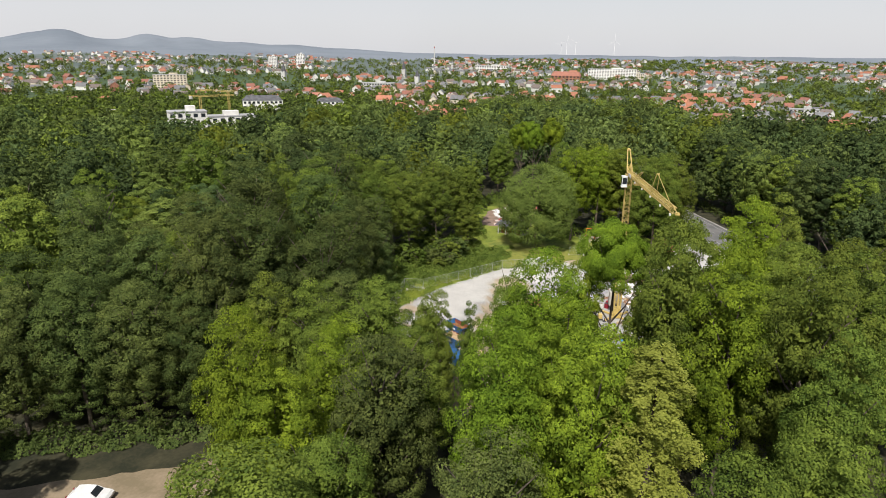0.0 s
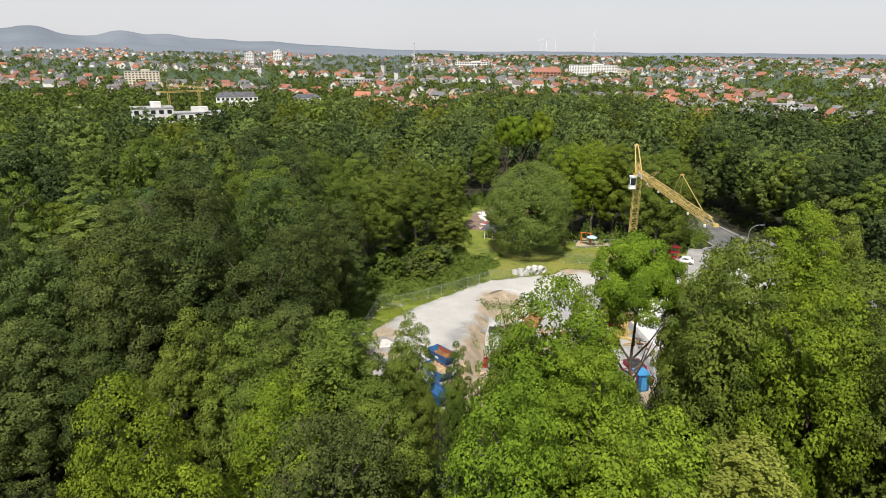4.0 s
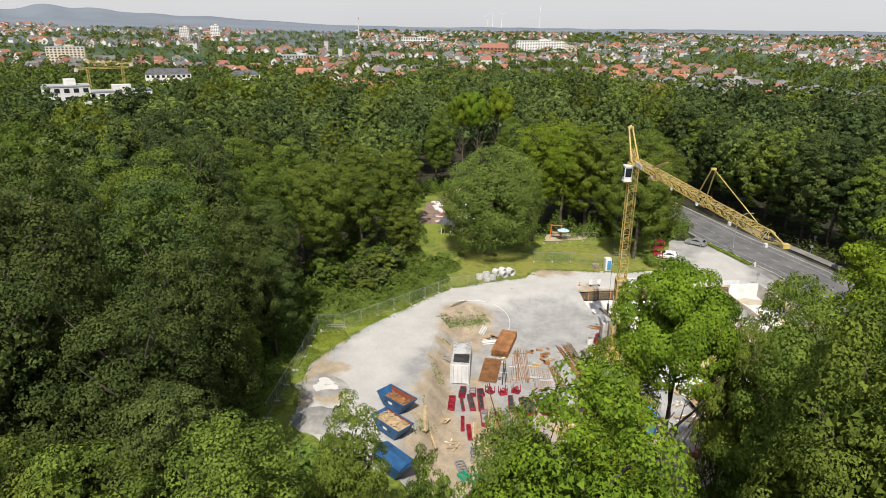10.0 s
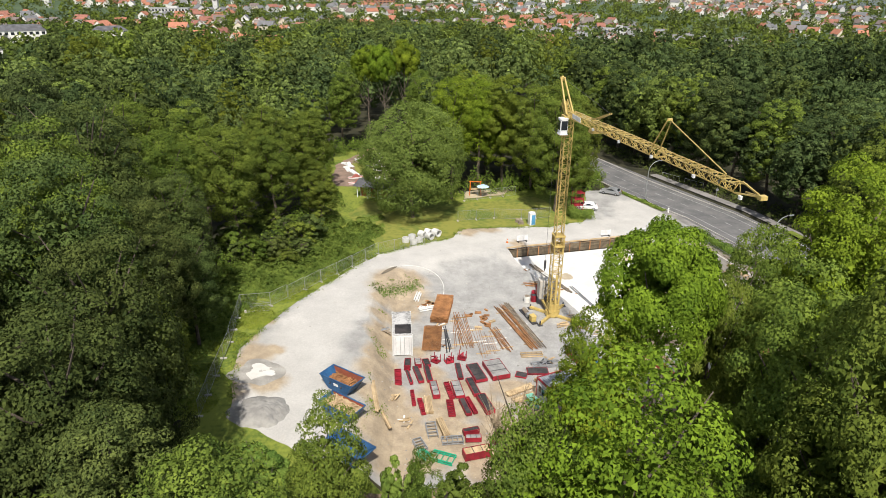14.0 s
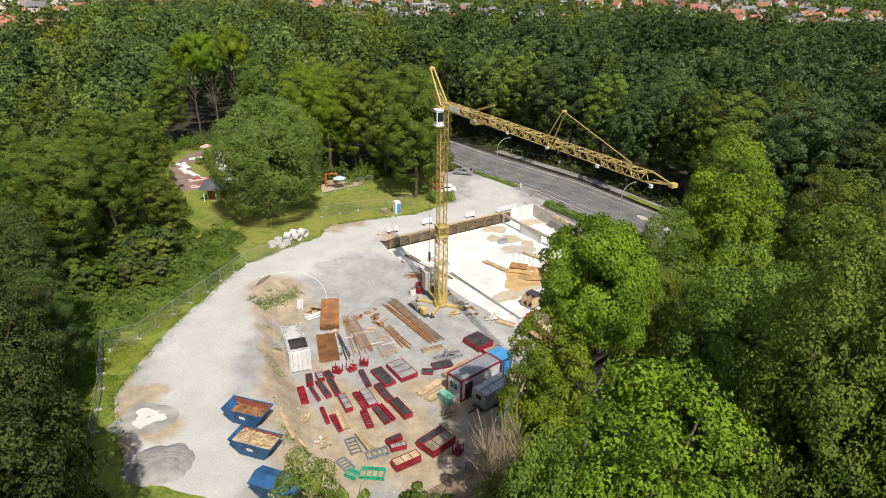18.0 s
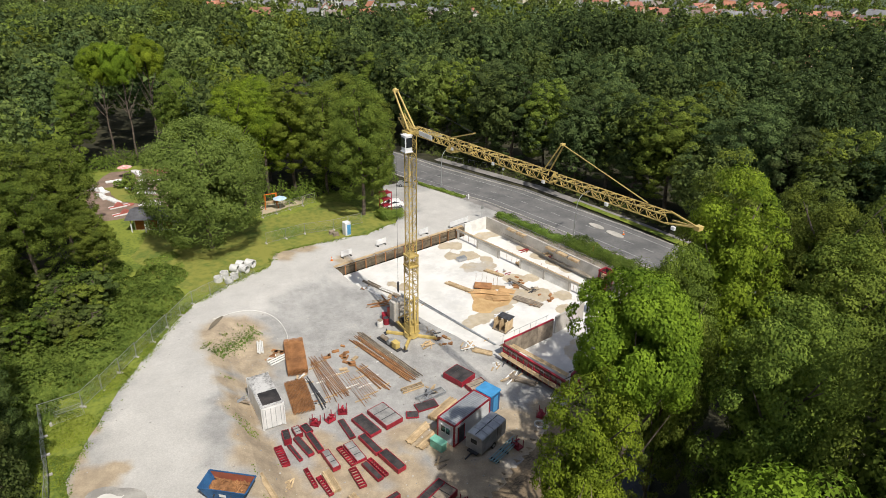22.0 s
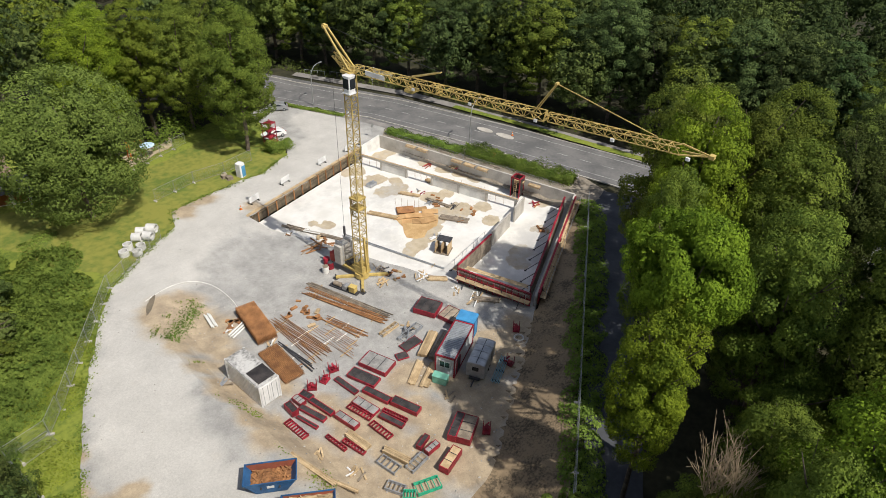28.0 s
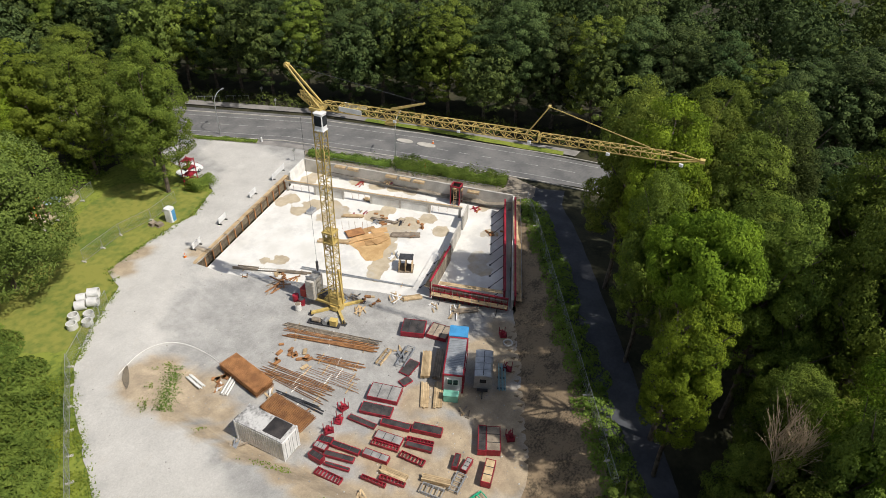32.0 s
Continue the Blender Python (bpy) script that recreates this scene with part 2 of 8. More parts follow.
# ---- building blocks ----
class Geo:
    """Points and faces of one mesh, gathered before it is linked."""

    def __init__(self):
        self.v, self.f = [], []

    def add(self, pts, faces):
        k = len(self.v)
        self.v += [tuple(p) for p in pts]
        self.f += [tuple(k + i for i in f) for f in faces]
        return self

    def box(self, c, s, m=None, cut=0.0):
        """A box of size s round c, its upright edges cut off by cut."""
        x, y, z = s[0] / 2, s[1] / 2, s[2] / 2
        if cut:
            q = cut
            ring = [(-x + q, -y), (x - q, -y), (x, -y + q), (x, y - q), (x - q, y), (-x + q, y), (-x, y - q), (-x, -y + q)]
        else:
            ring = [(-x, -y), (x, -y), (x, y), (-x, y)]
        k = len(ring)
        pts = [Vector((a, b, -z)) for a, b in ring] + [Vector((a, b, z)) for a, b in ring]
        pts = [(m @ p if m else p) + Vector(c) for p in pts]
        faces = [tuple(range(k))[::-1], tuple(range(k, 2 * k))] + [(i, (i + 1) % k, (i + 1) % k + k, i + k) for i in range(k)]
        return self.add(pts, faces)

    def beam(self, p, q, w=0.1, h=None):
        """A bar of rectangular section between two points."""
        p, q = Vector(p), Vector(q)
        d = q - p
        if d.length < 1e-5:
            return self
        r = d.to_track_quat("Z", "Y").to_matrix()
        return self.box((p + q) / 2, (w, h or w, d.length), r)

    def tube(self, p, q, r=0.1, n=8, r2=None, caps=True):
        p, q = Vector(p), Vector(q)
        m = (q - p).to_track_quat("Z", "Y").to_matrix()
        r2 = r if r2 is None else r2
        ring = [Vector((math.cos(2 * math.pi * i / n), math.sin(2 * math.pi * i / n), 0)) for i in range(n)]
        pts = [p + m @ (c * r) for c in ring] + [q + m @ (c * r2) for c in ring]
        faces = [(i, (i + 1) % n, (i + 1) % n + n, i + n) for i in range(n)]
        if caps:
            faces += [tuple(range(n))[::-1], tuple(range(n, 2 * n))]
        return self.add(pts, faces)

    def mesh(self, name, *mats):
        me = bpy.data.meshes.new(name)
        me.from_pydata(self.v, [], self.f)
        for m in mats:
            me.materials.append(m)
        me.update()
        return me


def empty(name, m=None):
    ob = new(name)
    ob.empty_display_size = 0.3
    if m is not None:
        ob.matrix_world = m
    return ob


def part(name, geo, material, parent, label=""):
    """Links a Geo (or a mesh) as one mesh object under a thing or a part, in the thing's own space."""
    ob = new(name, geo if isinstance(geo, bpy.types.Mesh) else geo.mesh(name, material))
    ob.parent = parent
    if label:
        ob["label"] = label
    return ob


def single(name, geo, material, label, category, group="", kind="", m=None):
    ob = new(name, geo if isinstance(geo, bpy.types.Mesh) else geo.mesh(name, material))
    if m is not None:
        ob.matrix_world = m
    return tagged(ob, label, category, group, kind)


def ss(a, b, x):
    t = min(1.0, max(0.0, (x - a) / (b - a)))
    return t * t * (3 - 2 * t)


# ---- the lie of the land ----
LANE_A, LANE_N = Vector((36.8, -10.2)), Vector((0.572, -0.820))
PIT_W, PIT_N, PIT_E, PIT_S = Vector((-4.4, 20.5)), Vector((26.5, 29.2)), Vector((35.3, -7.6)), Vector((12.1, -19.4))
PIT_M = Vector((8.7, -9.4))
PIT = [PIT_W, PIT_N, PIT_E, PIT_S, PIT_M]
FLOOR_Z = -0.6
# crest of the bank between the raised driveway and the lower building site
CREST = [(-21.5, -60), (-22.5, -36), (-22.8, -20), (-24.8, -8), (-25, 2), (-22.8, 9), (-17.5, 16), (-10, 20.8), (-4.4, 23), (6, 26.5), (20, 31), (40, 37)]


def inside(poly, x, y):
    hit, j = False, len(poly) - 1
    for i in range(len(poly)):
        a, b = poly[i], poly[j]
        if (a[1] > y) != (b[1] > y) and x < (b[0] - a[0]) * (y - a[1]) / (b[1] - a[1]) + a[0]:
            hit = not hit
        j = i
    return hit


def lane_d(x, y):
    return (x - LANE_A.x) * LANE_N.x + (y - LANE_A.y) * LANE_N.y


def bank(x, y):
    """Height of the western driveway and lawn over the building site, falling off at the crest."""
    if abs(x) > 170 or abs(y) > 170:
        return 0.0
    near, side, foot = 1e9, 0.0, 0.0
    for (ax, ay), (bx, by) in zip(CREST, CREST[1:]):
        dx, dy = bx - ax, by - ay
        t = min(1, max(0, ((x - ax) * dx + (y - ay) * dy) / (dx * dx + dy * dy)))
        d = math.hypot(x - ax - t * dx, y - ay - t * dy)
        if d < near:
            near, side, foot = d, (x - ax) * dy - (y - ay) * dx, ay + t * dy
    d = near if side > 0 else -near
    top = 2.2 - 0.3 * ss(-5, 9, foot) - 0.85 * ss(9, 25, foot)
    h = top * (1 - ss(0, 3.6 + 4.5 * ss(2, 14, foot), d)) * (1 - ss(6, 18, x)) + 0.4 * ss(24, 36, -x) * (1 - ss(-10, 15, y))
    return h * (1 - ss(60, 95, y)) * (1 - ss(70, 160, math.hypot(x, y)))


def land(x, y):
    """Height of the ground, the pit left out."""
    r = math.hypot(x, y)
    d = lane_d(x, y)
    h = 2.4 * ss(-8.0, -0.6, d) * (1 - ss(26, 46, x))
    e = (PIT_E - PIT_N).normalized()
    out = (x - PIT_N.x) * -e.y + (y - PIT_N.y) * e.x
    if out > -0.5 and y < 60:
        h = max(h, 0.7 * min(1.0, max(0.0, (46 - y) / 54)) * ss(-0.4, 0.4, out) * (1 - ss(80, 160, x)))
    h = max(h, bank(x, y))
    h += 0.5 * noise.noise((x * 0.02, y * 0.02, 0.3)) * ss(60, 120, r)
    # the valley with the town, then the rising plain
    h -= 20 * ss(120, 560, y + 0.15 * abs(x))
    h += 63 * ss(900, 4600, r)
    # the hills to the north-west
    a = math.degrees(math.atan2(-x, y))
    far = ss(2200, 4300, r)
    ridge = 62 * ss(17, 37, a) + 52 * math.exp(-((a - 47.8) / 2.3) ** 2) + 33 * math.exp(-((a - 41.6) / 1.5) ** 2) + 25 * math.exp(-((a - 38.2) / 1.5) ** 2)
    h += 0.35 * far * ridge
    h += 13 * ss(1100, 1700, r) * (1 - 0.5 * ss(2000, 2600, r)) * ss(24, 38, a)
    h += 7 * far * noise.noise((a * 0.35, 9.1, 0))
    return h


def pit_gap(x, y):
    """How far a place lies outside the pit; 0 within it."""
    if abs(x - 15) > 40 or abs(y - 5) > 45:
        return 99.0
    if inside(PIT, x, y):
        return 0.0
    best = 99.0
    for a, b in zip(PIT, PIT[1:] + PIT[:1]):
        d = b - a
        t = min(1, max(0, ((x - a.x) * d.x + (y - a.y) * d.y) / d.length_squared))
        best = min(best, math.hypot(x - a.x - t * d.x, y - a.y - t * d.y))
    return best


# the part of the bank under the gravel, where the soil lies deeper
BED = [(-27, -29), (-27, 2), (-25, 8), (-19, 15), (-10, 21), (-4, 21), (-6, 12), (-16, 4), (-18, -29)]


def sheet():
    """The ground: one sheet, fine near the site and coarse towards the horizon."""
    near = [-70 + 1.0 * i for i in range(141)]
    out, s = [], 3.0
    v = near[-1]
    while v < 4850:
        v += s
        s *= 1.11
        out.append(v)
    axis_x = [-v for v in reversed(out)] + near + out
    back = [v for v in out if v < 900]
    axis_y = [-v for v in reversed(back)] + near + out
    g = Geo()
    nx = len(axis_x)
    for y in axis_y:
        for x in axis_x:
            z = land(x, y)
            if pit_gap(x, y) < 1.9:
                z = FLOOR_Z - 0.6
            elif inside(BED, x, y):
                z -= 0.3
            if math.hypot(x, y) > 4930:
                k = 4930 / math.hypot(x, y)
                g.v.append((x * k, y * k, land(x * k, y * k)))
            else:
                g.v.append((x, y, z - 0.05))
    g.f = [(j * nx + i, j * nx + i + 1, (j + 1) * nx + i + 1, (j + 1) * nx + i) for j in range(len(axis_y) - 1) for i in range(nx - 1)]
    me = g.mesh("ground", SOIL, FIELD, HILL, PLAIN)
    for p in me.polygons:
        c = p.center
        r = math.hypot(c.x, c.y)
        # beyond 1700 m the land takes the haze-tinted colours
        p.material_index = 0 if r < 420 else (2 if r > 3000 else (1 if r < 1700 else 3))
        p.use_smooth = True
    return single("ground", me, None, "forest floor, valley and distant hills", "ground", kind="structure")


sheet()


def hills():
    """The wooded ridge on the horizon to the north-west, and the low swells elsewhere."""
    g = Geo()
    rows = ((3300, 0.0), (3650, 0.35), (4000, 0.72), (4300, 1.0), (4650, 0.8))
    n = 331
    for i in range(n):
        a = -60 + 0.4 * i
        ridge = 50 * ss(17, 37, a) + 48 * math.exp(-((a - 47.8) / 2.3) ** 2) + 34 * math.exp(-((a - 41.6) / 1.4) ** 2) + 26 * math.exp(-((a - 38.2) / 1.4) ** 2)
        ridge = ridge * (1 + 0.1 * noise.noise((a * 0.8, 4.2, 0))) + 5 + 6 * noise.noise((a * 0.3, 9.1, 0)) + 1.5 * noise.noise((a * 2.2, 3.1, 0))
        for r, k in rows:
            x, y = -r * math.sin(radians(a)), r * math.cos(radians(a))
            fold = 1 + 0.12 * noise.noise((a * 0.5, r * 0.002, 6.0))
            g.v.append((x, y, land(x, y) - 12 + (ridge * fold * k + 12 * k - 0.35 * ss(2200, 4300, r) * max(0.0, ridge) * ss(17, 37, a)) if r > 3300 else land(x, y) - 14))
    m = len(rows)
    g.f = [(i * m + j, i * m + j + 1, i * m + m + j + 1, i * m + m + j) for i in range(n - 1) for j in range(m - 1)]
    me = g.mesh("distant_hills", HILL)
    for p in me.polygons:
        p.use_smooth = True
    return single("distant_hills", me, None, "hazy blue wooded hills on the horizon", "hills", kind="structure")


hills()


def rough_edge(poly, step=1.5, amount=0.35, seed=0.0):
    pts = []
    for i, a in enumerate(poly):
        a, b = Vector(a), Vector(poly[(i + 1) % len(poly)])
        k = max(1, int((b - a).length / step))
        side = Vector((-(b - a).y, (b - a).x)).normalized()
        for j in range(k):
            p = a + (b - a) * (j / k)
            pts.append(p + side * amount * noise.noise((p.x * 0.4 + seed, p.y * 0.4, seed)) * 2)
    return pts


def patch(name, poly, material, lift, label, category="ground", rough=0.0, kind="structure", step=2.0, level=None):
    """A thin covering of the ground that follows its lie."""
    if rough:
        poly = rough_edge(poly, 1.2, rough, lift * 91)
    bm = bmesh.new()
    bm.faces.new([bm.verts.new((p[0], p[1], 0)) for p in poly])
    xs, ys = [p[0] for p in poly], [p[1] for p in poly]
    for lo, hi, no in ((min(xs), max(xs), (1, 0, 0)), (min(ys), max(ys), (0, 1, 0))):
        k = lo + step
        while k < hi:
            bmesh.ops.bisect_plane(bm, geom=bm.verts[:] + bm.edges[:] + bm.faces[:], plane_co=(k, k, 0), plane_no=no)
            k += step
    bmesh.ops.triangulate(bm, faces=bm.faces[:])
    for v in bm.verts:
        v.co.z = (land(v.co.x, v.co.y) if level is None else level) + lift
    me = bpy.data.meshes.new(name)
    bm.to_mesh(me)
    bm.free()
    me.materials.append(material)
    for p in me.polygons:
        if p.normal.z < 0:
            p.flip()
    return single(name, me, None, label, category, kind=kind)


patch("lawn", [(-47, -28), (-34, -27), (-34.5, -10), (-30, 3), (-23.5, 14), (-17, 20.5), (-10, 27), (0, 29.5), (9, 32), (12, 36), (13.5, 43), (15, 48), (17, 58), (12, 58), (6, 55), (-6, 50), (-20, 52), (-23, 90), (-44, 91), (-44, 50), (-37, 38), (-38, 20), (-48, 10), (-52, -8)],
      GRASS, 0.0, "uneven green grass verge beside the gravel", "grass", 0.8)
patch("mown_lawn", [(-25.2, 19.4), (-22.4, 19.2), (-19.5, 20.8), (-16.2, 22.8), (-13.2, 25.5), (-12, 29), (-6, 30.8), (0, 31.3), (5, 31.8), (10, 35), (9, 41), (3, 49), (-8, 45), (-20, 42), (-31, 44), (-33, 36), (-30, 27)],
      LAWN, 0.03, "dry mown lawn beside the gravel road", "lawn", 0.5)
TRACK = [(-30, -28), (-31.6, -17), (-31, -8.5), (-29, -2), (-26.3, 4.5), (-23.2, 11), (-18.6, 17), (-12.5, 22), (-5, 26.4), (4, 28.6), (14, 32), (22, 36), (24, 46)]
EARTHY = [(-10.5, 28.0, 1.8), (-7.0, 29.6, 1.6), (-2.5, 22.6, 1.3), (-22, 4.5, 3.2), (-19.6, 8, 2.2), (-18.5, 2.5, 2.0), (-19.2, -1.6, 1.6), (-22.6, -6, 1.0), (-22.6, -10, 1.1), (-21.5, -14.5, 1.5), (-20.6, -19, 1.9), (-19.5, -24, 2.6), (-17, -28.5, 3.2), (-12, -27, 3.4), (-9, -30, 3), (-16, -15.5, 1.6), (-13.5, -22, 2.6), (-3, -26.5, 2.6), (3, -23.2, 2.4), (-7.2, -18.2, 2.2), (-9, -23.5, 1.8), (-37, -14.4, 1.0), (-37.4, -21.4, 1.3), (8, -21, 2.2), (-15.5, -19.5, 2.0), (-10.5, -20.5, 2.0), (-17.5, -11, 1.5), (-4, -22, 2.2), (-20.5, -27, 2.4), (-24, 1, 1.6), (-20.6, 5.8, 3.0), (2.5, -17.5, 1.6), (-1.5, -18.5, 1.4), (-12.5, -17.2, 1.4), (0, -29, 2.5), (-6, -27, 2.4), (-22.4, -3, 1.5), (-22.8, -8, 1.6), (-22.6, -12.5, 1.6), (-22.2, -17, 1.6), (-21, -21.5, 2.2), (-19, -29.5, 3), (-23, 7.5, 2.4), (-14, -25, 2.4), (-8.5, -21.5, 1.8), (4.5, -20.5, 2.2), (-19.5, 0.5, 1.8), (-36.6, -18.9, 2.2), (-36.8, -15.8, 1.8), (-33.4, -21.0, 1.6), (-37, -22.9, 1.6), (-34.4, -14.4, 0.8), (-38.4, -11.4, 1.2), (-38.6, -17.4, 1.4), (-38.6, -24.4, 1.6), (-37, -7.9, 1.0), (-37.6, -27.4, 1.6)]


def wear(x, y):
    """How worn and pale the gravel is, and how much bare earth shows."""
    best = 99.0
    for (ax, ay), (bx, by) in zip(TRACK, TRACK[1:]):
        dx, dy = bx - ax, by - ay
        t = min(1, max(0, ((x - ax) * dx + (y - ay) * dy) / (dx * dx + dy * dy)))
        best = min(best, math.hypot(x - ax - t * dx, y - ay - t * dy))
    j = noise.noise((x * 0.3, y * 0.3, 4)) + 0.5 * noise.noise((x * 0.9, y * 0.9, 2))
    w = 1 - ss(2.6, 6.6, best + 1.3 * j)
    w = max(w, 0.8 * (1 - ss(1.5, 5, math.hypot(x + 1.5, y - 18.5) + 2 * j)), 0.5 * (1 - ss(1, 5, math.hypot(x - 4.5, y + 11) + 2 * j)))
    e = 0.0
    for u, v, r in EARTHY:
        e = max(e, 0.95 - 0.95 * ss(r * 0.2, r * 1.75, math.hypot(x - u, y - v) + 1.3 * j))
    return w, min(1.0, e * 1.35)


def yard_surface():
    """Gravel that is pale where it is driven on and earthy where it is dug up."""
    m = bpy.data.materials.new("yard_gravel")
    m.use_nodes = True
    n, l = m.node_tree.nodes, m.node_tree.links
    p, geo = n["Principled BSDF"], n.new("ShaderNodeNewGeometry")

    def tone(a, b, scale):
        t, r = n.new("ShaderNodeTexNoise"), n.new("ShaderNodeValToRGB")
        t.inputs["Scale"].default_value, t.inputs["Detail"].default_value, t.inputs["Roughness"].default_value = scale, 9, 0.65
        l.new(geo.outputs["Position"], t.inputs["Vector"])
        r.color_ramp.elements[0].position, r.color_ramp.elements[1].position = 0.34, 0.66
        r.color_ramp.elements[0].color, r.color_ramp.elements[1].color = (*b, 1), (*a, 1)
        l.new(t.outputs["Fac"], r.inputs[0])
        return r.outputs[0], t

    plain, fine = tone((0.425, 0.415, 0.392), (0.275, 0.268, 0.254), 0.35)
    worn, _ = tone((0.555, 0.533, 0.494), (0.45, 0.432, 0.40), 0.25)
    earth, _ = tone((0.47, 0.37, 0.245), (0.29, 0.225, 0.15), 0.6)
    out = plain
    for name, colour in (("worn", worn), ("earth", earth)):
        at, ad, st, mix = n.new("ShaderNodeAttribute"), n.new("ShaderNodeMath"), n.new("ShaderNodeMapRange"), n.new("ShaderNodeMixRGB")
        at.attribute_name, ad.operation = name, "MULTIPLY_ADD"
        l.new(fine.outputs["Fac"], ad.inputs[0])
        ad.inputs[1].default_value = 0.9
        l.new(at.outputs["Fac"], ad.inputs[2])
        st.inputs[1].default_value, st.inputs[2].default_value, st.inputs[4].default_value = 0.55, 1.25, 0.92
        l.new(ad.outputs[0], st.inputs[0])
        l.new(st.outputs[0], mix.inputs[0])
        l.new(out, mix.inputs[1])
        l.new(colour, mix.inputs[2])
        out = mix.outputs[0]
    grit, bp = n.new("ShaderNodeTexNoise"), n.new("ShaderNodeBump")
    grit.inputs["Scale"].default_value, grit.inputs["Detail"].default_value = 7, 4
    l.new(geo.outputs["Position"], grit.inputs["Vector"])
    bp.inputs["Strength"].default_value, bp.inputs["Distance"].default_value = 0.45, 0.06
    l.new(grit.outputs["Fac"], bp.inputs["Height"])
    l.new(bp.outputs[0], p.inputs["Normal"])
    # single stones, lighter and darker than the rest, and finer grit
    cell, crumb, mul = n.new("ShaderNodeTexVoronoi"), n.new("ShaderNodeTexNoise"), n.new("ShaderNodeMixRGB")
    cell.inputs["Scale"].default_value = 11.0
    crumb.inputs["Scale"].default_value, crumb.inputs["Detail"].default_value, crumb.inputs["Roughness"].default_value = 5.5, 8, 0.8
    split, both, span = n.new("ShaderNodeSeparateColor"), n.new("ShaderNodeMath"), n.new("ShaderNodeMapRange")
    l.new(geo.outputs["Position"], cell.inputs["Vector"])
    l.new(geo.outputs["Position"], crumb.inputs["Vector"])
    l.new(cell.outputs["Color"], split.inputs[0])
    both.operation = "MULTIPLY_ADD"
    l.new(split.outputs[0], both.inputs[0])
    both.inputs[1].default_value = 0.08
    l.new(crumb.outputs["Fac"], both.inputs[2])
    span.inputs[1].default_value, span.inputs[2].default_value, span.inputs[3].default_value, span.inputs[4].default_value = 0.29, 0.79, 0.78, 1.22
    l.new(both.outputs[0], span.inputs[0])
    mul.blend_type, mul.inputs[0].default_value = "MULTIPLY", 1.0
    l.new(out, mul.inputs[1])
    l.new(span.outputs[0], mul.inputs[2])
    l.new(mul.outputs[0], p.inputs["Base Color"])
    p.inputs["Roughness"].default_value = 0.95
    return m


YARD = patch("gravel_yard", [(-35.6, -27), (-37.9, -18.5), (-38.6, -14.5), (-37.4, -10.6), (-36.2, -7.2), (-34.2, -1.5), (-31.6, 4.2), (-28.6, 10.4), (-25.5, 15.3), (-22.5, 18.4), (-20, 20.2), (-16.4, 22.6), (-13.4, 24.8), (-12.2, 29), (-9, 29.8), (-6, 30.4), (0, 31.1), (4.2, 31.2), (10.8, 34.8), (13, 39), (13, 43), (14, 47), (15.5, 56.7), (23.5, 57.2), (29.5, 41.7), (31.4, 33.6), (26.5, 29.6), (-4.4, 20.8), (8.4, -9.5), (12.1, -19.8), (4, -25), (-9, -32.5), (-20, -34), (-28, -31.5)],
             yard_surface(), 0.12, "pale grey gravel yard and driveway with brown earthy patches", "gravel", 0.16, step=1.0)
for key, k in (("worn", 0), ("earth", 1)):
    attr = YARD.data.attributes.new(key, "FLOAT", "POINT")
    attr.data.foreach_set("value", [wear(v.co.x, v.co.y)[k] for v in YARD.data.vertices])
patch("bare_earth_bank", [(-13, -31), (-8, -27.5), (0, -24.6), (7, -21), (12, -20.2), (22, -14.5), (30, -11.2), (31, -13.4), (22, -19.2), (10, -27.6), (-2, -36), (-10, -41.4), (-20, -44), (-22, -36)],
      EARTH, 0.10, "bare brown earth bank beside the lane", "earth", 0.5, step=1.0)
patch("south_verge", [(-39.5, -26.5), (-34.5, -26.5), (-28, -31), (-20, -34.2), (-13, -33), (-12, -40), (-24, -46), (-36, -42), (-41, -33)], GRASS, 0.08, "rough grass and earth south of the yard", "grass", 0.5, step=1.0)
patch("wheel_rut", [(-23.2 + 1.15 * math.cos(k * 0.5236) - 0.38 * math.sin(k * 0.5236), 9.3 + 1.7 * math.cos(k * 0.5236) + 0.26 * math.sin(k * 0.5236)) for k in range(12)], mat("damp_gravel", (0.20, 0.165, 0.12), (0.13, 0.11, 0.085), 0.9, 0.95, 0.5, fine=0.8), 0.2, "damp brownish hollow in the gravel", "rut", 0.3, step=0.5)
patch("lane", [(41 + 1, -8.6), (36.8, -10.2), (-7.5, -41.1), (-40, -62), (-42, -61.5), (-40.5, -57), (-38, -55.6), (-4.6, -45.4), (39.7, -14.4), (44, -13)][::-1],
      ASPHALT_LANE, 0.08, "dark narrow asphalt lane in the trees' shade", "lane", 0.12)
patch("main_road", [(21.8, 60.5), (15.8, 78.5), (4.8, 106.5), (11.8, 109.5), (23.8, 86.5), (31.8, 69.5), (43.8, 43.5), (50.8, 16.5), (55.8, -11.5), (64.8, -61.5), (56.3, -63.5), (46.3, -13.5), (43.3, -3.5), (37.3, 19), (30.3, 40.5)],
      ASPHALT, 0.10, "grey asphalt main road", "road", 0.05)
patch("pavement", [(33.3, 69.5), (45.1, 44), (52, 16.5), (56.8, -9.5), (59.3, -9.5), (54, 17), (47.3, 44.5), (35.3, 70.5)],
      PAVING, 0.20, "paved footway beside the main road", "pavement", 0.04)
patch("wall_verge", [(26.1, 29.7), (31.3, 33.5), (28.8, 42), (31, 40.5), (37.9, 19), (43.8, -2.5), (41.8, -11.5), (35, -11.1), (34.7, -8.7), (26.55, 29.25)],
      mat("trodden_soil", (0.30, 0.26, 0.205), (0.15, 0.13, 0.10), 0.5, 0.95, 0.6, fine=0.8), 0.05, "trodden gravel strip behind the retaining wall", "verge", 0.0)
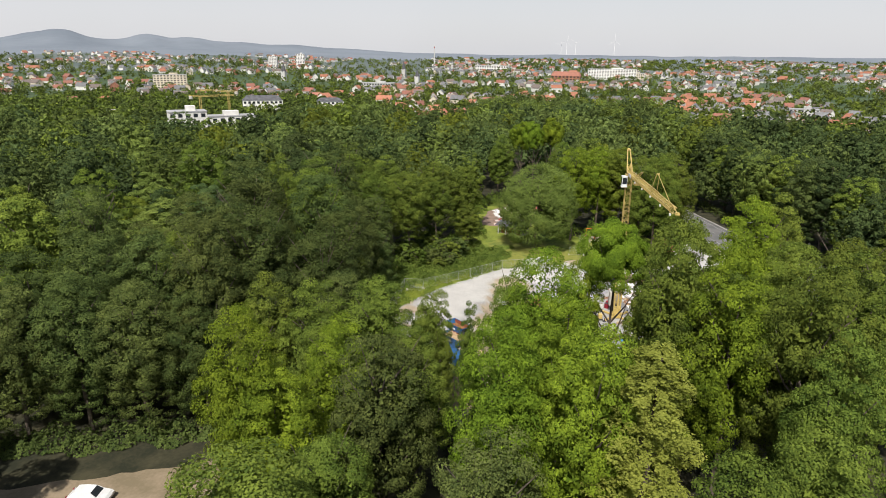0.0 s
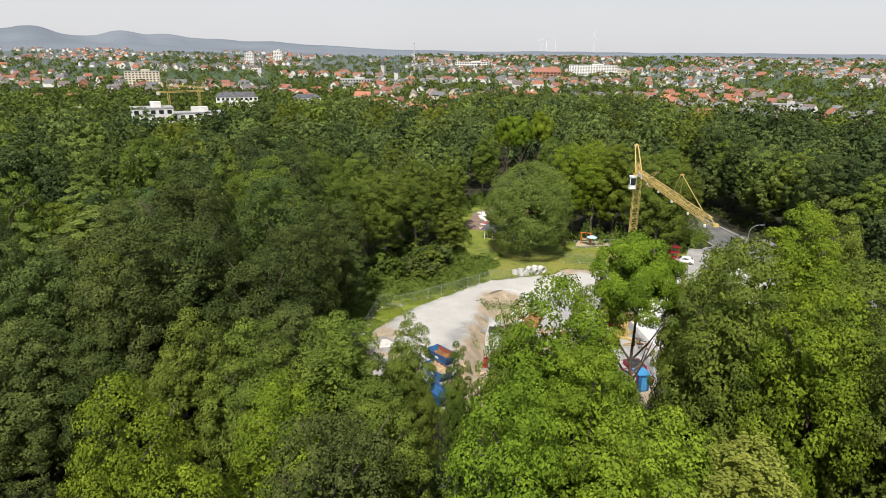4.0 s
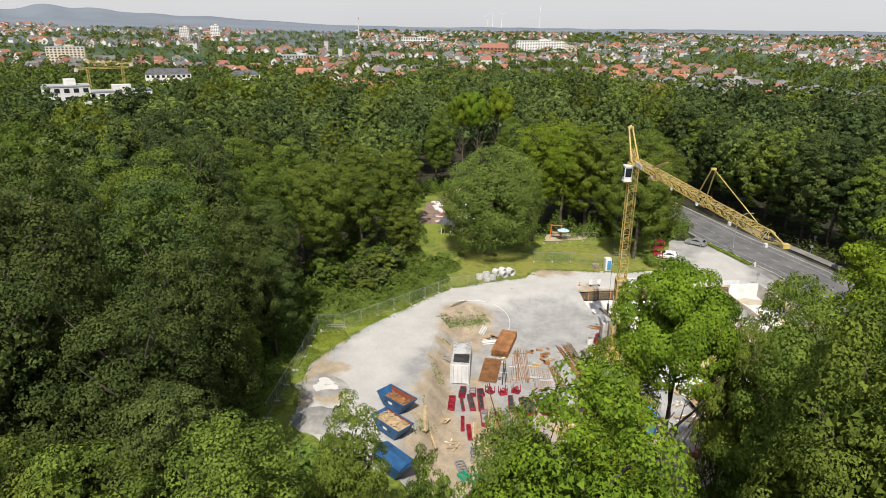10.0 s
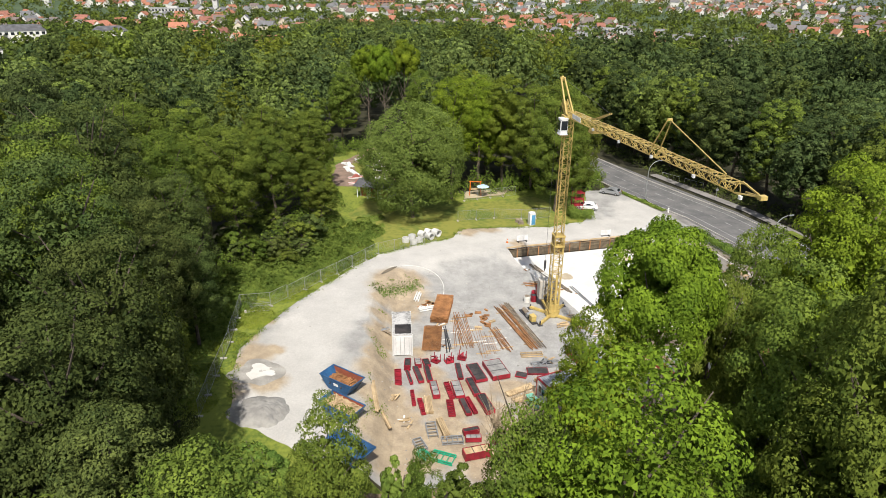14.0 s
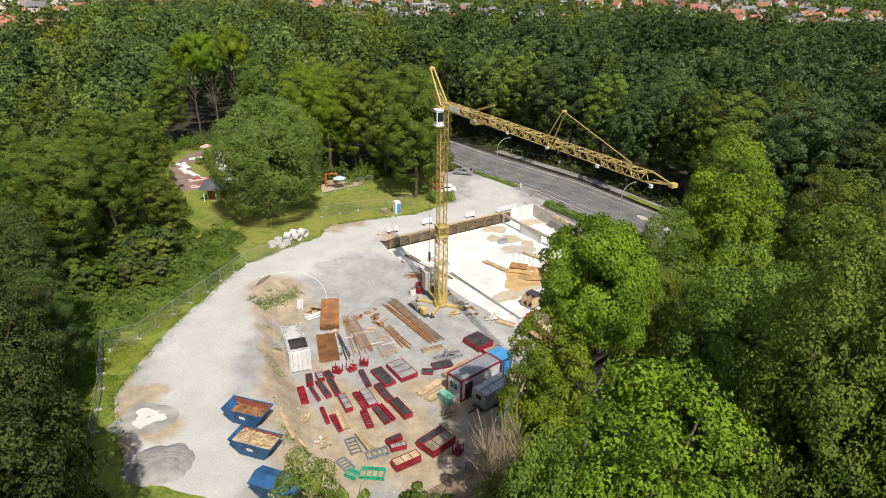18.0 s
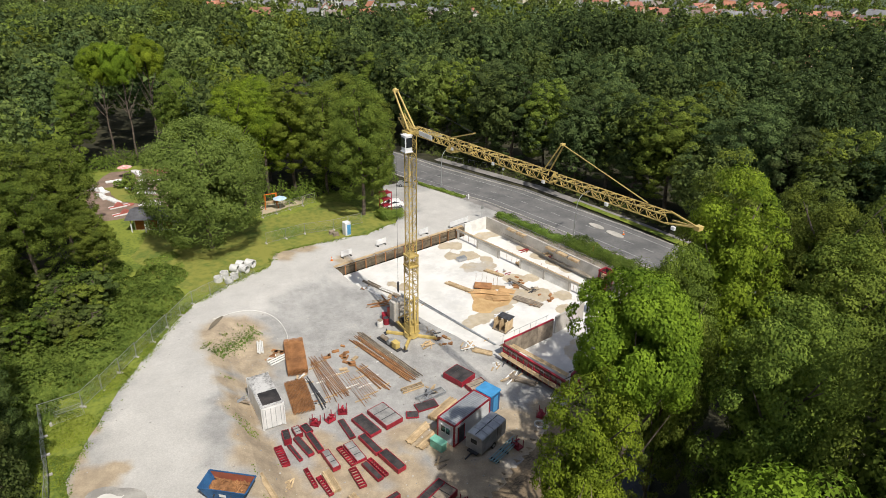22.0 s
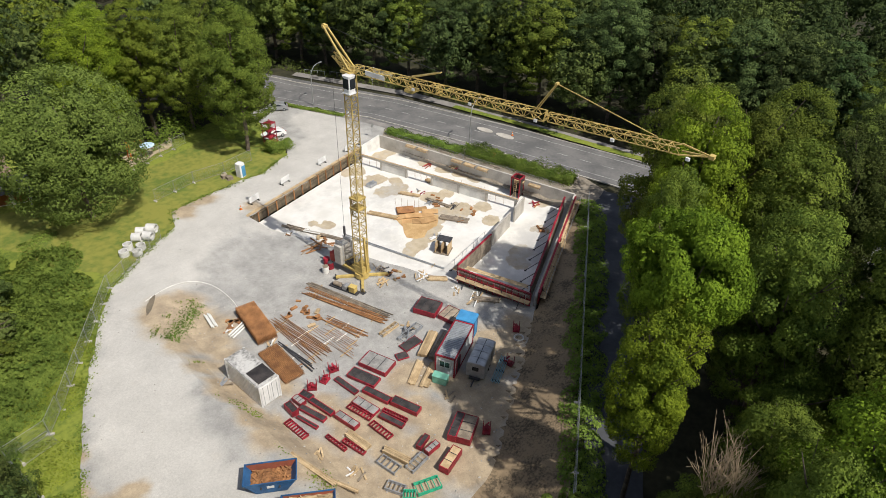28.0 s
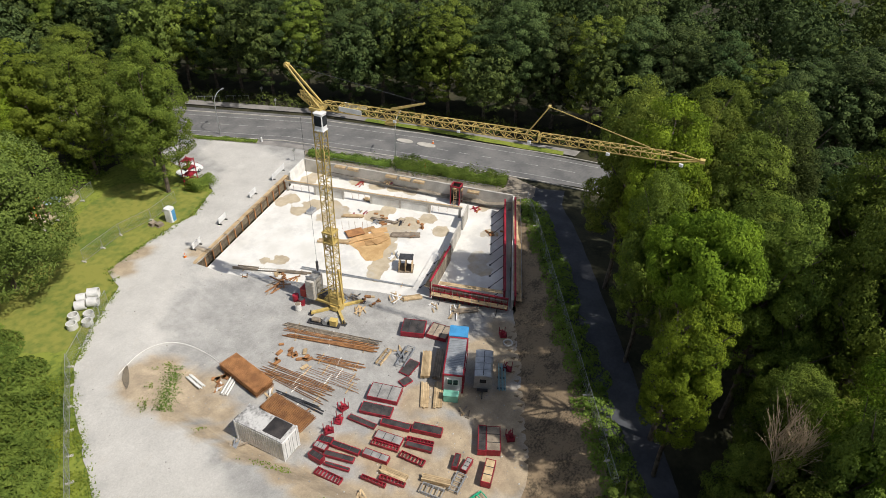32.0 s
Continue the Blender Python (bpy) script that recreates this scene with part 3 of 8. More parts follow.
patch("near_pavement", [(23.2, 59), (31, 40.5), (37.9, 19), (43.8, -2.5), (42.1, -3.5), (36.2, 18.5), (29.4, 40), (22, 58.1)],
      PAVING, 0.16, "narrow paved footway beside the hedge", "pavement", 0.04)
patch("forest_clearing_track", [(-66, -79.1), (-58, -74.8), (-52, -71), (-46.5, -67.6), (-41, -64.6), (-36, -59.6), (-36, -63.6), (-40, -73.6), (-46, -83.6), (-60, -89.6)],
      mat("clearing_earth", (0.30, 0.235, 0.16), (0.20, 0.16, 0.10), 0.3, 0.95, 0.4), 0.11, "brown unpaved parking place in the wood", "track", 0.5)

# ---- trees ----
def cards(pos, nrm, size, rng):
    """Leaf clumps: one folded four-cornered leaf spray at each place, facing nrm."""
    n = len(pos)
    nrm = nrm / (np.linalg.norm(nrm, axis=1, keepdims=True) + 1e-9)
    t = np.cross(nrm, rng.normal(size=(n, 3)))
    t /= np.linalg.norm(t, axis=1, keepdims=True) + 1e-9
    b = np.cross(nrm, t)
    s = (size * rng.uniform(0.6, 1.25, n))[:, None]
    a = s * rng.uniform(0.55, 0.9, n)[:, None]
    v = np.stack([pos - t * s * 0.9 - nrm * s * 0.3, pos + t * s * 0.6 - b * a, pos + t * s * 0.7 + b * a], axis=1).reshape(-1, 3)
    f = np.arange(n * 3).reshape(-1, 3)
    return v, f


def leafy(name, v, f, material):
    me = bpy.data.meshes.new(name)
    me.from_pydata(v.tolist(), [], f.tolist())
    me.materials.append(material)
    me.update()
    return me


def crown_points(rng, n, radius, low, top, lobes, shape=1.0, lump=(0.13, 0.25), even=0.62):
    """Places and outward ways of leaf sprays on a crown of many separate lobes, from low to top; and the lobes."""
    mid, half = (low + top) / 2, (top - low) / 2
    k = lobes
    u = 1 - 1.8 * (np.arange(k) + rng.uniform(0, 1, k)) / k
    az = np.arange(k) * 2.39996 + rng.normal(size=k) * 0.35
    rr = np.sqrt(np.clip(1 - u * u, 0.03, 1)) ** shape
    limb = rng.normal(size=(9, 3))
    limb /= np.linalg.norm(limb, axis=1, keepdims=True)
    way = np.stack([np.cos(az) * rr, np.sin(az) * rr, u], axis=1)
    bulge = np.max(way @ limb.T, axis=1)
    reach = (even + (0.96 - even) * np.clip((bulge - 0.45) / 0.55, 0, 1)) * rng.uniform(0.88, 1.07, k)
    c = np.stack([way[:, 0] * radius * reach, way[:, 1] * radius * reach, mid + u * half * np.clip(reach + 0.12, 0, 1.02)], axis=1)
    lr = radius * rng.uniform(*lump, k)
    pick = rng.choice(k, n, p=lr ** 2 / (lr ** 2).sum())
    d = rng.normal(size=(n, 3))
    d[:, 2] = d[:, 2] * 0.7 + 0.5
    d /= np.linalg.norm(d, axis=1, keepdims=True)
    out = c[pick] - np.array([0, 0, mid])
    out /= np.linalg.norm(out, axis=1, keepdims=True) + 1e-9
    d = np.where((np.einsum("ij,ij->i", d, out) < -0.12)[:, None], -d, d)
    depth = rng.uniform(0.45, 1.0, n) ** 0.5
    pos = c[pick] + d * (lr[pick] * depth)[:, None] * np.array([1.08, 1.08, 0.8])
    return pos, d + out * 0.3 + rng.normal(size=(n, 3)) * 0.32, c, lr


def inner(rng, pos, nrm, mid, size, v, f):
    """Adds the larger sprays deep inside the crown, so that little light shines through."""
    pick = rng.choice(len(pos), len(pos) // 4, replace=False)
    c = np.array([0, 0, mid])
    p = c + (pos[pick] - c) * rng.uniform(0.3, 0.76, len(pick))[:, None]
    w, g = cards(p, nrm[pick] + rng.normal(size=(len(pick), 3)) * 0.6, size * 2.1, rng)
    return np.concatenate([v, w]), np.concatenate([f, g + len(v)])


def trunk_geo(rng, height, r, spread, limbs, sides=7):
    g = Geo()
    p, k = Vector((0, 0, -0.6)), 5
    for i in range(k):
        q = Vector((rng.normal() * 0.15, rng.normal() * 0.15, height * (i + 1) / k))
        g.tube(p, q, r * (1 - 0.16 * i), sides, r * (1 - 0.16 * (i + 1)), caps=False)
        p = q
    for i in range(limbs):
        z = height * rng.uniform(0.35, 0.95)
        a = rng.uniform(0, 6.28)
        w = Vector((math.cos(a) * spread * rng.uniform(0.5, 0.85), math.sin(a) * spread * rng.uniform(0.5, 0.85), height * rng.uniform(0.1, 0.3)))
        s = Vector((0, 0, z))
        m = s + w * 0.5 + Vector((0, 0, -0.4))
        g.tube(s, m, r * 0.38, 5, r * 0.24, caps=False)
        g.tube(m, s + w, r * 0.24, 5, r * 0.08, caps=False)
    return g


def tree_kind(seed, n, size, leaf, lobes=42, radius=5.0, low=7.0, top=24.0, shape=1.0, limbs=10, even=0.56):
    rng = np.random.default_rng(seed)
    pos, nrm, c, lr = crown_points(rng, n, radius, low, top, lobes, shape, even=even)
    v, f = cards(pos, nrm, size, rng)
    crown = leafy("crown", *inner(rng, pos, nrm, (low + top) / 2, size, v, f), leaf)
    trunk = trunk_geo(rng, top * 0.82, 0.36, radius, limbs).mesh("trunk", BARK)
    return crown, trunk, top, radius


def larch_kind(seed, n, leaf, top=26.0, radius=4.2):
    rng = np.random.default_rng(seed)
    z = top * (0.16 + 0.84 * rng.uniform(0, 1, n) ** 1.25)
    tiers = np.floor(z * 1.1) / 1.1
    a = (tiers * 2.4 + np.floor(rng.uniform(0, 9, n)) * 0.7) + rng.normal(size=n) * 0.13
    reach = radius * np.clip(1.06 - tiers / top, 0.03, 1) ** 0.5 * (0.8 + 0.25 * np.sin(a * 3.1 + tiers))
    rr = reach * rng.uniform(0.15, 1, n) ** 0.6
    pos = np.stack([np.cos(a) * rr, np.sin(a) * rr, tiers - rr * 0.25 + rng.normal(size=n) * 0.16], axis=1)
    nrm = np.stack([np.cos(a) * 0.5, np.sin(a) * 0.5, np.ones(n)], axis=1) + rng.normal(size=(n, 3)) * 0.5
    return leafy("crown", *cards(pos, nrm, 0.085, rng), leaf), trunk_geo(rng, top * 0.96, 0.3, radius * 0.6, 0).mesh("trunk", BARK), top, radius


NEAR_N, MID_N = 30000, 17000
NEAR = [tree_kind(s, NEAR_N, 0.118, l, lobes=lb, radius=r, low=lo) for s, l, lb, r, lo in
        ((1, LEAF, 130, 5.2, 4), (2, LEAF, 165, 4.9, 3.5), (3, LEAF, 110, 5.6, 5), (4, LEAF_DARK, 150, 5.3, 3), (5, LEAF_DARK, 120, 5.4, 3))]
NEAR_BRIGHT = [tree_kind(s, NEAR_N, 0.118, LEAF_BRIGHT, lobes=lb, radius=r, low=lo) for s, lb, r, lo in ((11, 120, 5.0, 5), (12, 150, 5.4, 3.5))]
MID = [tree_kind(s, MID_N, 0.165, l, lobes=lb, radius=r, low=lo, limbs=6, even=0.8) for s, l, lb, r, lo in
       ((21, LEAF, 80, 5.4, 2.5), (22, LEAF, 95, 5.2, 3), (23, LEAF_DEEP, 90, 5.6, 2), (24, LEAF_DEEP, 75, 5.2, 2), (25, LEAF_BRIGHT, 85, 5.2, 4), (26, LEAF_YELLOW, 85, 5.0, 3), (27, LEAF_OLIVE, 110, 4.6, 2), (28, LEAF_DEEP, 90, 5.2, 2))]
OAK = tree_kind(31, 34000, 0.16, LEAF_OLIVE, lobes=230, radius=8.2, low=1.2, top=21.0, shape=0.8, limbs=16, even=0.84)
LARCH = larch_kind(41, 60000, LEAF_LARCH)
SHRUB = tree_kind(51, 4500, 0.19, LEAF_BUSH, lobes=34, radius=3.2, low=0.3, top=7.0, limbs=8)
HIGH = tree_kind(13, NEAR_N, 0.118, LEAF_BRIGHT, lobes=85, radius=5.2, low=16.0)
LOW = [tree_kind(q, NEAR_N, 0.13, LEAF, lobes=150, radius=5.4, low=1.6, even=0.74) for q in (14, 15)]
BUSH = [tree_kind(q, 6000, 0.15, l, lobes=40, radius=3.2, low=0.2, top=7.0, limbs=8, even=0.7) for q, l in ((52, LEAF), (53, LEAF_DARK))]
LOW_DARK = tree_kind(16, NEAR_N, 0.125, LEAF_DARK, lobes=150, radius=5.4, low=0.8, even=0.72)
TREES = []


def plant(kind, x, y, top, radius, turn, label="broadleaf tree with a full green crown in the wood", name="tree", group="trees of the wood", base=None):
    crown, trunk, t0, r0 = kind
    z = land(x, y)
    e = empty(name, Matrix.Translation((x, y, z)) @ Matrix.Rotation(turn, 4, "Z") @ Matrix.Diagonal((radius / r0, radius / r0, (top - z) / t0, 1)))
    part("trunk", trunk, None, e)
    part("crown", crown, None, e)
    TREES.append((x, y, radius))
    return tagged(e, label, "tree", group)


B, G, D, L = NEAR_BRIGHT, NEAR[:3], NEAR[3:], [LARCH]
GREEN_L, BRIGHT_L, DARK_L = "tall broadleaf tree with a green crown", "tall tree with a fresh bright green crown", "dense dark green broadleaf tree"
rnd = random.Random(7)


def grove(kinds, label, *places):
    for i, (x, y, top, radius) in enumerate(places):
        plant(kinds[i % len(kinds)], x, y, top, radius, rnd.uniform(0, 6.28), label)


# round the lane and south of the yard
grove(B, BRIGHT_L, (15.6, -33.5, 30.6, 4.8), (-29.4, -76.9, 27.3, 4.2), (-26.5, -76.6, 22.3, 4.2), (-6.8, -58.0, 29.0, 5.4), (-3.6, -64, 26.6, 4.0), (-7, -73, 28.2, 4.6), (-0.3, -73, 28.0, 4.4))
grove([HIGH], BRIGHT_L, (-0.1, -41.2, 28.7, 4.6))
grove(B, BRIGHT_L, (-4.1, -42.8, 23.5, 3.4), (11.5, -57.5, 31.0, 4.8))
# the low ones at y -50 to -55 are added to keep the lane shaded
grove(G, GREEN_L, (17, -60, 32.0, 5.0), (9.0, -35.4, 26.0, 3.4), (4.0, -40.2, 26.3, 2.7), (6.8, -46.5, 28.4, 4.4), (6.4, -54.5, 32.0, 4.6), (-9.9, -54.8, 26.6, 3.2), (-8.0, -50.0, 15.0, 3.2), (-2.0, -51.0, 18.5, 3.4), (3.0, -50.0, 18.5, 3.4), (9.0, -51.5, 18.0, 3.8), (-5.0, -55.0, 15.0, 3.4), (1.5, -55.0, 16.0, 3.6), (23, -52, 30, 5.0), (12.2, -44.5, 25.0, 4.4), (-9.5, -51.5, 20.5, 3.6))
grove(L, "tall feathery yellow-green larch tree", (3.9, -73.8, 28.2, 6.6))
grove(G, "slender loose-leaved tree at the edge of the yard", (-21.6, -49.7, 21.3, 3.0), (-27.5, -49, 15.0, 2.8), (-19.7, -50.5, 17.0, 2.0), (-15.3, -53.2, 20.7, 1.7))
grove([SHRUB], "young tree beside the yard", (-17.5, -39.5, 8.5, 2.0), (-24.5, -40.5, 8.0, 2.6), (-12.5, -42.0, 9.5, 2.6), (-30, -36.5, 7.0, 2.4), (-28, -41, 9.5, 2.8))
grove(D[:1] + G, DARK_L, (-18.0, -73.5, 26.0, 4.6), (-29.6, -62.0, 24.6, 4.6), (-24.3, -57.4, 24.0, 4.6), (27.0, -33.5, 28.4, 5.2), (29.4, -43.5, 27.8, 5.0), (33, -27, 25, 4.6), (38, -34, 26, 5.0))
grove(G, GREEN_L, (20.6, -28.6, 30.6, 4.8), (18.9, -41.0, 27.4, 4.8))
grove([LOW_DARK], DARK_L, (-67.0, -67.5, 22, 4.8), (-60.5, -64.5, 23, 4.8), (-54.0, -62.0, 22, 4.8), (-47.5, -59.0, 21, 4.4), (-71.0, -61.0, 24, 5.0), (-64.0, -57.5, 26, 5.0), (-57.0, -55.0, 26, 5.0), (-41.5, -56.5, 18, 3.6))
# west of the yard
grove(D + D + G[:1], DARK_L, (-50, -43, 32, 6.4), (-47, -57, 29, 5.6), (-44, -52, 30.5, 6.0), (-44, -33, 30, 5.8), (-49, -24, 31, 5.8), (-53, -12, 31.5, 6.2), (-44.5, -20, 22.5, 4.2), (-47, -8, 22, 4.6), (-58, -31, 31, 6), (-38, -60.5, 24, 4.4), (-36, -49, 27, 5.2), (-31.5, -53, 22.5, 4.2), (-38, -40, 27.5, 5.0), (-43.5, -13.5, 16, 3.6), (-40.0, -30, 19, 3.8))
grove(G, GREEN_L, (-55, 23, 24.5, 5.2), (-48, 16, 22, 5), (-60, 10, 28, 6), (-44.5, 26.5, 19.5, 4.4), (-41, 38, 20, 4.6), (-48, 34, 23, 5), (-37.2, 29.5, 12.5, 3.4), (-52, 3, 24, 4.8))
grove(BUSH, "dense dark green bush beside the brambles", *[(-36.5 - 2.6 * (i % 5) + rnd.uniform(-0.8, 0.8) - 0.5 * (i // 5), 24.5 - 3.6 * (i // 5) + rnd.uniform(-1.2, 1.2) + 0.8 * (i % 5), 2 + rnd.uniform(2.6, 4.8), rnd.uniform(1.7, 2.6)) for i in range(25)])
# north of the lawn
plant(MID[5], -2.7, 56.3, 24.2, 4.8, 0.7, "yellow-green broadleaf tree behind the lawn")
plant(OAK, -21.0, 35.0, 21.6, 8.7, 1.0, "broad round oak with dense olive green leaves on the lawn", "oak_tree", "trees on the lawn")
plant(B[0], -13.8, 47.0, 25.0, 5.0, 0.4, "bright green tree behind the oak")
plant(B[1], -8.0, 57.0, 24.0, 5.2, 2.1, "bright green tree behind the oak")
grove(LOW, GREEN_L, (6.4, 40.2, 25.6, 5.6), (3.2, 54, 22.8, 4.8), (11.5, 50.5, 21.5, 4.6), (10, 63, 22.5, 5.2), (-6, 66, 22.5, 5))

grove([HIGH], "tall tree with a long bare pale stem and a high crown", (-31.7, 93.0, 26.5, 3.8), (-26.5, 96.0, 27.5, 4.0), (-36.5, 97.0, 26.0, 4.0))
grove(G, GREEN_L, (-43.0, 92.0, 22.0, 5.0), (-22.0, 88.0, 21.0, 4.6), (-20.0, 78.0, 22.0, 4.8))

ROAD_LINE = [(-3.2, 128.5), (8.3, 107.5), (19.8, 80.5), (26.8, 62.5), (37.1, 41.5), (44.1, 17.5), (49.8, -7.5), (59.8, -61.5), (73.8, -131.5)]


def road_gap(x, y):
    best = 1e9
    for (ax, ay), (bx, by) in zip(ROAD_LINE, ROAD_LINE[1:]):
        dx, dy = bx - ax, by - ay
        t = min(1, max(0, ((x - ax) * dx + (y - ay) * dy) / (dx * dx + dy * dy)))
        best = min(best, math.hypot(x - ax - t * dx, y - ay - t * dy))
    return best


def roadside(off, step):
    """Places along the far side of the road, off metres from its middle."""
    out, carry = [], 0.0
    for (ax, ay), (bx, by) in zip(ROAD_LINE[1:], ROAD_LINE[2:]):
        d = Vector((bx - ax, by - ay))
        k, u = d.length, d.normalized()
        while carry < k:
            out.append((ax + u.x * carry - u.y * off, ay + u.y * carry + u.x * off))
            carry += step
        carry -= k
    return out


CLEAR = [(-8, -44), (-16, -54), (-30, -52), (-36, -44), (-40, -34), (-43, -26), (-44, -4), (-48, 6), (-42, 14), (-36, 24), (-38, 44), (-44, 50), (-45, 92), (-23, 92), (-18, 46), (0, 48), (14, 46), (16, 60), (22, 70), (38, 42), (46, 18), (48, -14), (20, -30)]


def open_ground(x, y):
    if math.hypot(x - 221, y - 116) < 13 or inside([(228, 92), (285, 100), (300, 160), (236, 140)], x, y):
        return True
    if inside(CLEAR, x, y):
        return True
    if inside([(-12, -57), (12, -57), (12, -42), (-4, -42), (-12, -48)], x, y):
        return True
    d = lane_d(x, y)
    if -3 < d < 8.5 and -45 < x < 60:
        return True
    if inside([(-76, -80), (-68, -73.5), (-57, -69), (-46, -62.5), (-37, -56), (-34, -60), (-24, -82), (-22, -94), (-38, -98)], x, y):
        return True
    return road_gap(x, y) < (9.4 if x > 40 or y > 72 else 13.5)


def far_edge(x, y):
    """How far the wood reaches, by the bearing seen from the south."""
    a = math.degrees(math.atan2(x, y + 100))
    left = 1 - ss(-36, -22, a)
    return 395 - 60 * left + 390 * ss(-15.5, -12.5, a) * (1 - ss(-1, 6, a)) - 85 * math.exp(-((a + 40) / 5) ** 2) + 25 * noise.noise((a * 0.3, 0, 3))


def scatter():
    rng = random.Random(3)
    spots, cell = [], {}
    for t in TREES:
        cell.setdefault((int(t[0] // 8), int(t[1] // 8)), []).append(t)
    for _ in range(75000):
        dist = 640 * math.sqrt(rng.random())
        a = rng.uniform(-80, 80)
        if rng.random() < 0.22:
            a, dist = rng.uniform(-180, 180), 150 * math.sqrt(rng.random())
        x, y = dist * math.sin(radians(a)) , -40 + dist * math.cos(radians(a)) * 1.25
        if math.hypot(x, y + 100) > far_edge(x, y) or open_ground(x, y):
            continue
        r = rng.uniform(3.8, 6.2) if dist < 120 else rng.uniform(4.6, 9.0)
        i, j = int(x // 8), int(y // 8)
        gap = 0.84
        if any(math.hypot(x - u, y - v) < gap * (r + w) for p in (-2, -1, 0, 1, 2) for q in (-2, -1, 0, 1, 2) for u, v, w in cell.get((i + p, j + q), ())):
            continue
        cell.setdefault((i, j), []).append((x, y, r))
        spots.append((x, y, r))
    return spots


def near_path(x, y):
    line = [(0, -115), (-9, -83), (-20, -74), (-31, -62), (-46, -46)]
    return min(math.hypot(x - a, y - b) for a, b in line)


SPOTS = sorted(scatter(), key=lambda s: near_path(s[0], s[1]))
HAND = len(TREES)
for i, (x, y, r) in enumerate(SPOTS[:max(0, 290 - HAND)]):
    q = near_path(x, y)
    top = land(x, y) + rnd.uniform(17, 28.5)
    if q < 26:
        top = min(top, 24.5)
    if q < 33:
        kind = rnd.choice(D + D + D + G if x < -33 else G + G + D + [B[i % 2]])
    else:
        kind = rnd.choice((MID[2], MID[3], MID[7], MID[0]) if x > 44 else (MID if x > -20 or y > 40 else MID[:4] + MID[2:4] + MID[5:]))
    plant(kind, x, y, top, r, rnd.uniform(0, 6.28))


def far_woods(spots):
    rng = np.random.default_rng(5)
    vs, fs, mi, tone, k = [], [], [], [], 0
    for x, y, r in spots:
        q = math.hypot(x, y + 90)
        n = int((2600 if q < 190 else (1250 if q < 300 else 460)) * (r / 6.0) ** 1.3)
        top = rng.uniform(14, 25) + 0.7 * (r - 5)
        size = (0.30 if q < 190 else (0.43 if q < 300 else 0.7)) * (r / 6.0) ** 0.4
        pos, nrm, _, _ = crown_points(rng, n, r * rng.uniform(0.86, 1.08), top * 0.3, top, 62, rng.uniform(0.75, 0.95), (0.12, 0.22), 0.82)
        v, f = inner(rng, pos, nrm, top * 0.6, size, *cards(pos, nrm, size, rng))
        v += np.array([x, y, land(x, y)])
        vs.append(v)
        fs.append(f + k)
        east, west = x > 44, x < -40 and y < 30
        mi += [int(rng.choice(5, p=(0.18, 0.72, 0.03, 0.05, 0.02) if east else ((0.3, 0.5, 0.05, 0.12, 0.03) if west else (0.42, 0.26, 0.13, 0.13, 0.06))))] * len(f)
        tone += [float(rng.uniform(-0.5, 0.15) if east else rng.uniform(-0.42, 0.34))] * len(f)
        k += len(v)
    me = bpy.data.meshes.new("far_woods")
    me.from_pydata(np.concatenate(vs).tolist(), [], np.concatenate(fs).tolist())
    # LEAF_FAR carries the haze tint; the rest are plain leaf colours
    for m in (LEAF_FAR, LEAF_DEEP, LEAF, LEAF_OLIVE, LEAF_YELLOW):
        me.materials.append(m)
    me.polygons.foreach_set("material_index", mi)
    me.attributes.new("tone", "FLOAT", "FACE").data.foreach_set("value", tone)
    me.update()
    single("far_woods", me, None, "green canopy of the wood stretching to the town", "woods", kind="stuff")


far_woods(SPOTS[max(0, 290 - HAND):])


def thicket(name, label, n, size, spots, height, material, seed):
    """Low growth: leaf sprays heaped over the given patches (x, y, radius)."""
    rng = np.random.default_rng(seed)
    w = np.array([s[2] ** 2 for s in spots])
    pick = rng.choice(len(spots), n, p=w / w.sum())
    s = np.array(spots)[pick]
    a, r = rng.uniform(0, 6.28, n), np.sqrt(rng.uniform(0, 1, n))
    x, y = s[:, 0] + np.cos(a) * r * s[:, 2], s[:, 1] + np.sin(a) * r * s[:, 2]
    bump = np.array([0.5 + 0.8 * noise.noise((u * 0.4, v * 0.4, seed)) + 0.6 * noise.noise((u * 1.2, v * 1.2, seed)) for u, v in zip(x, y)])
    z = np.array([land(u, v) for u, v in zip(x, y)]) + height * np.clip(bump, 0.1, 2) * np.sqrt(np.clip(1 - r * r, 0.02, 1)) * rng.uniform(0.6, 1, n)
    nrm = np.stack([np.cos(a) * r, np.sin(a) * r, np.full(n, 0.9)], axis=1) + rng.normal(size=(n, 3)) * 0.5
    single(name, leafy(name, *cards(np.stack([x, y, z], axis=1), nrm, size, rng), material), None, label, "bushes", kind="stuff")


thicket("bramble_thicket", "bright green brambles and nettles beside the fence", 42000, 0.19,
        [(-30.9, 19.2, 4.5), (-29.4, 26.2, 4), (-33.4, 13.2, 5), (-37.9, 8.2, 5.5), (-41.9, 3.2, 5), (-36.4, 17.2, 4.5), (-33.4, 24.2, 4), (-44.4, -2.8, 4.5), (-45.4, -8.8, 4), (-40.4, 12.2, 4.5), (-35.9, 30.2, 3), (-44.9, -14.8, 3.5), (-43.9, -20.8, 3), (-43.4, 8.2, 4)], 2.3, LEAF_BUSH, 61)
SPRAWL = [(-31.6 + rnd.uniform(-2.5, 4.5) - 0.42 * (24 - y), y, rnd.uniform(0.7, 1.7)) for y in [-20 + 1.05 * i for i in range(52)]]
thicket("bramble_edge", "straggling brambles and tall weeds at the thicket's edge", 13000, 0.13, SPRAWL, 0.9, LEAF_BUSH, 68)
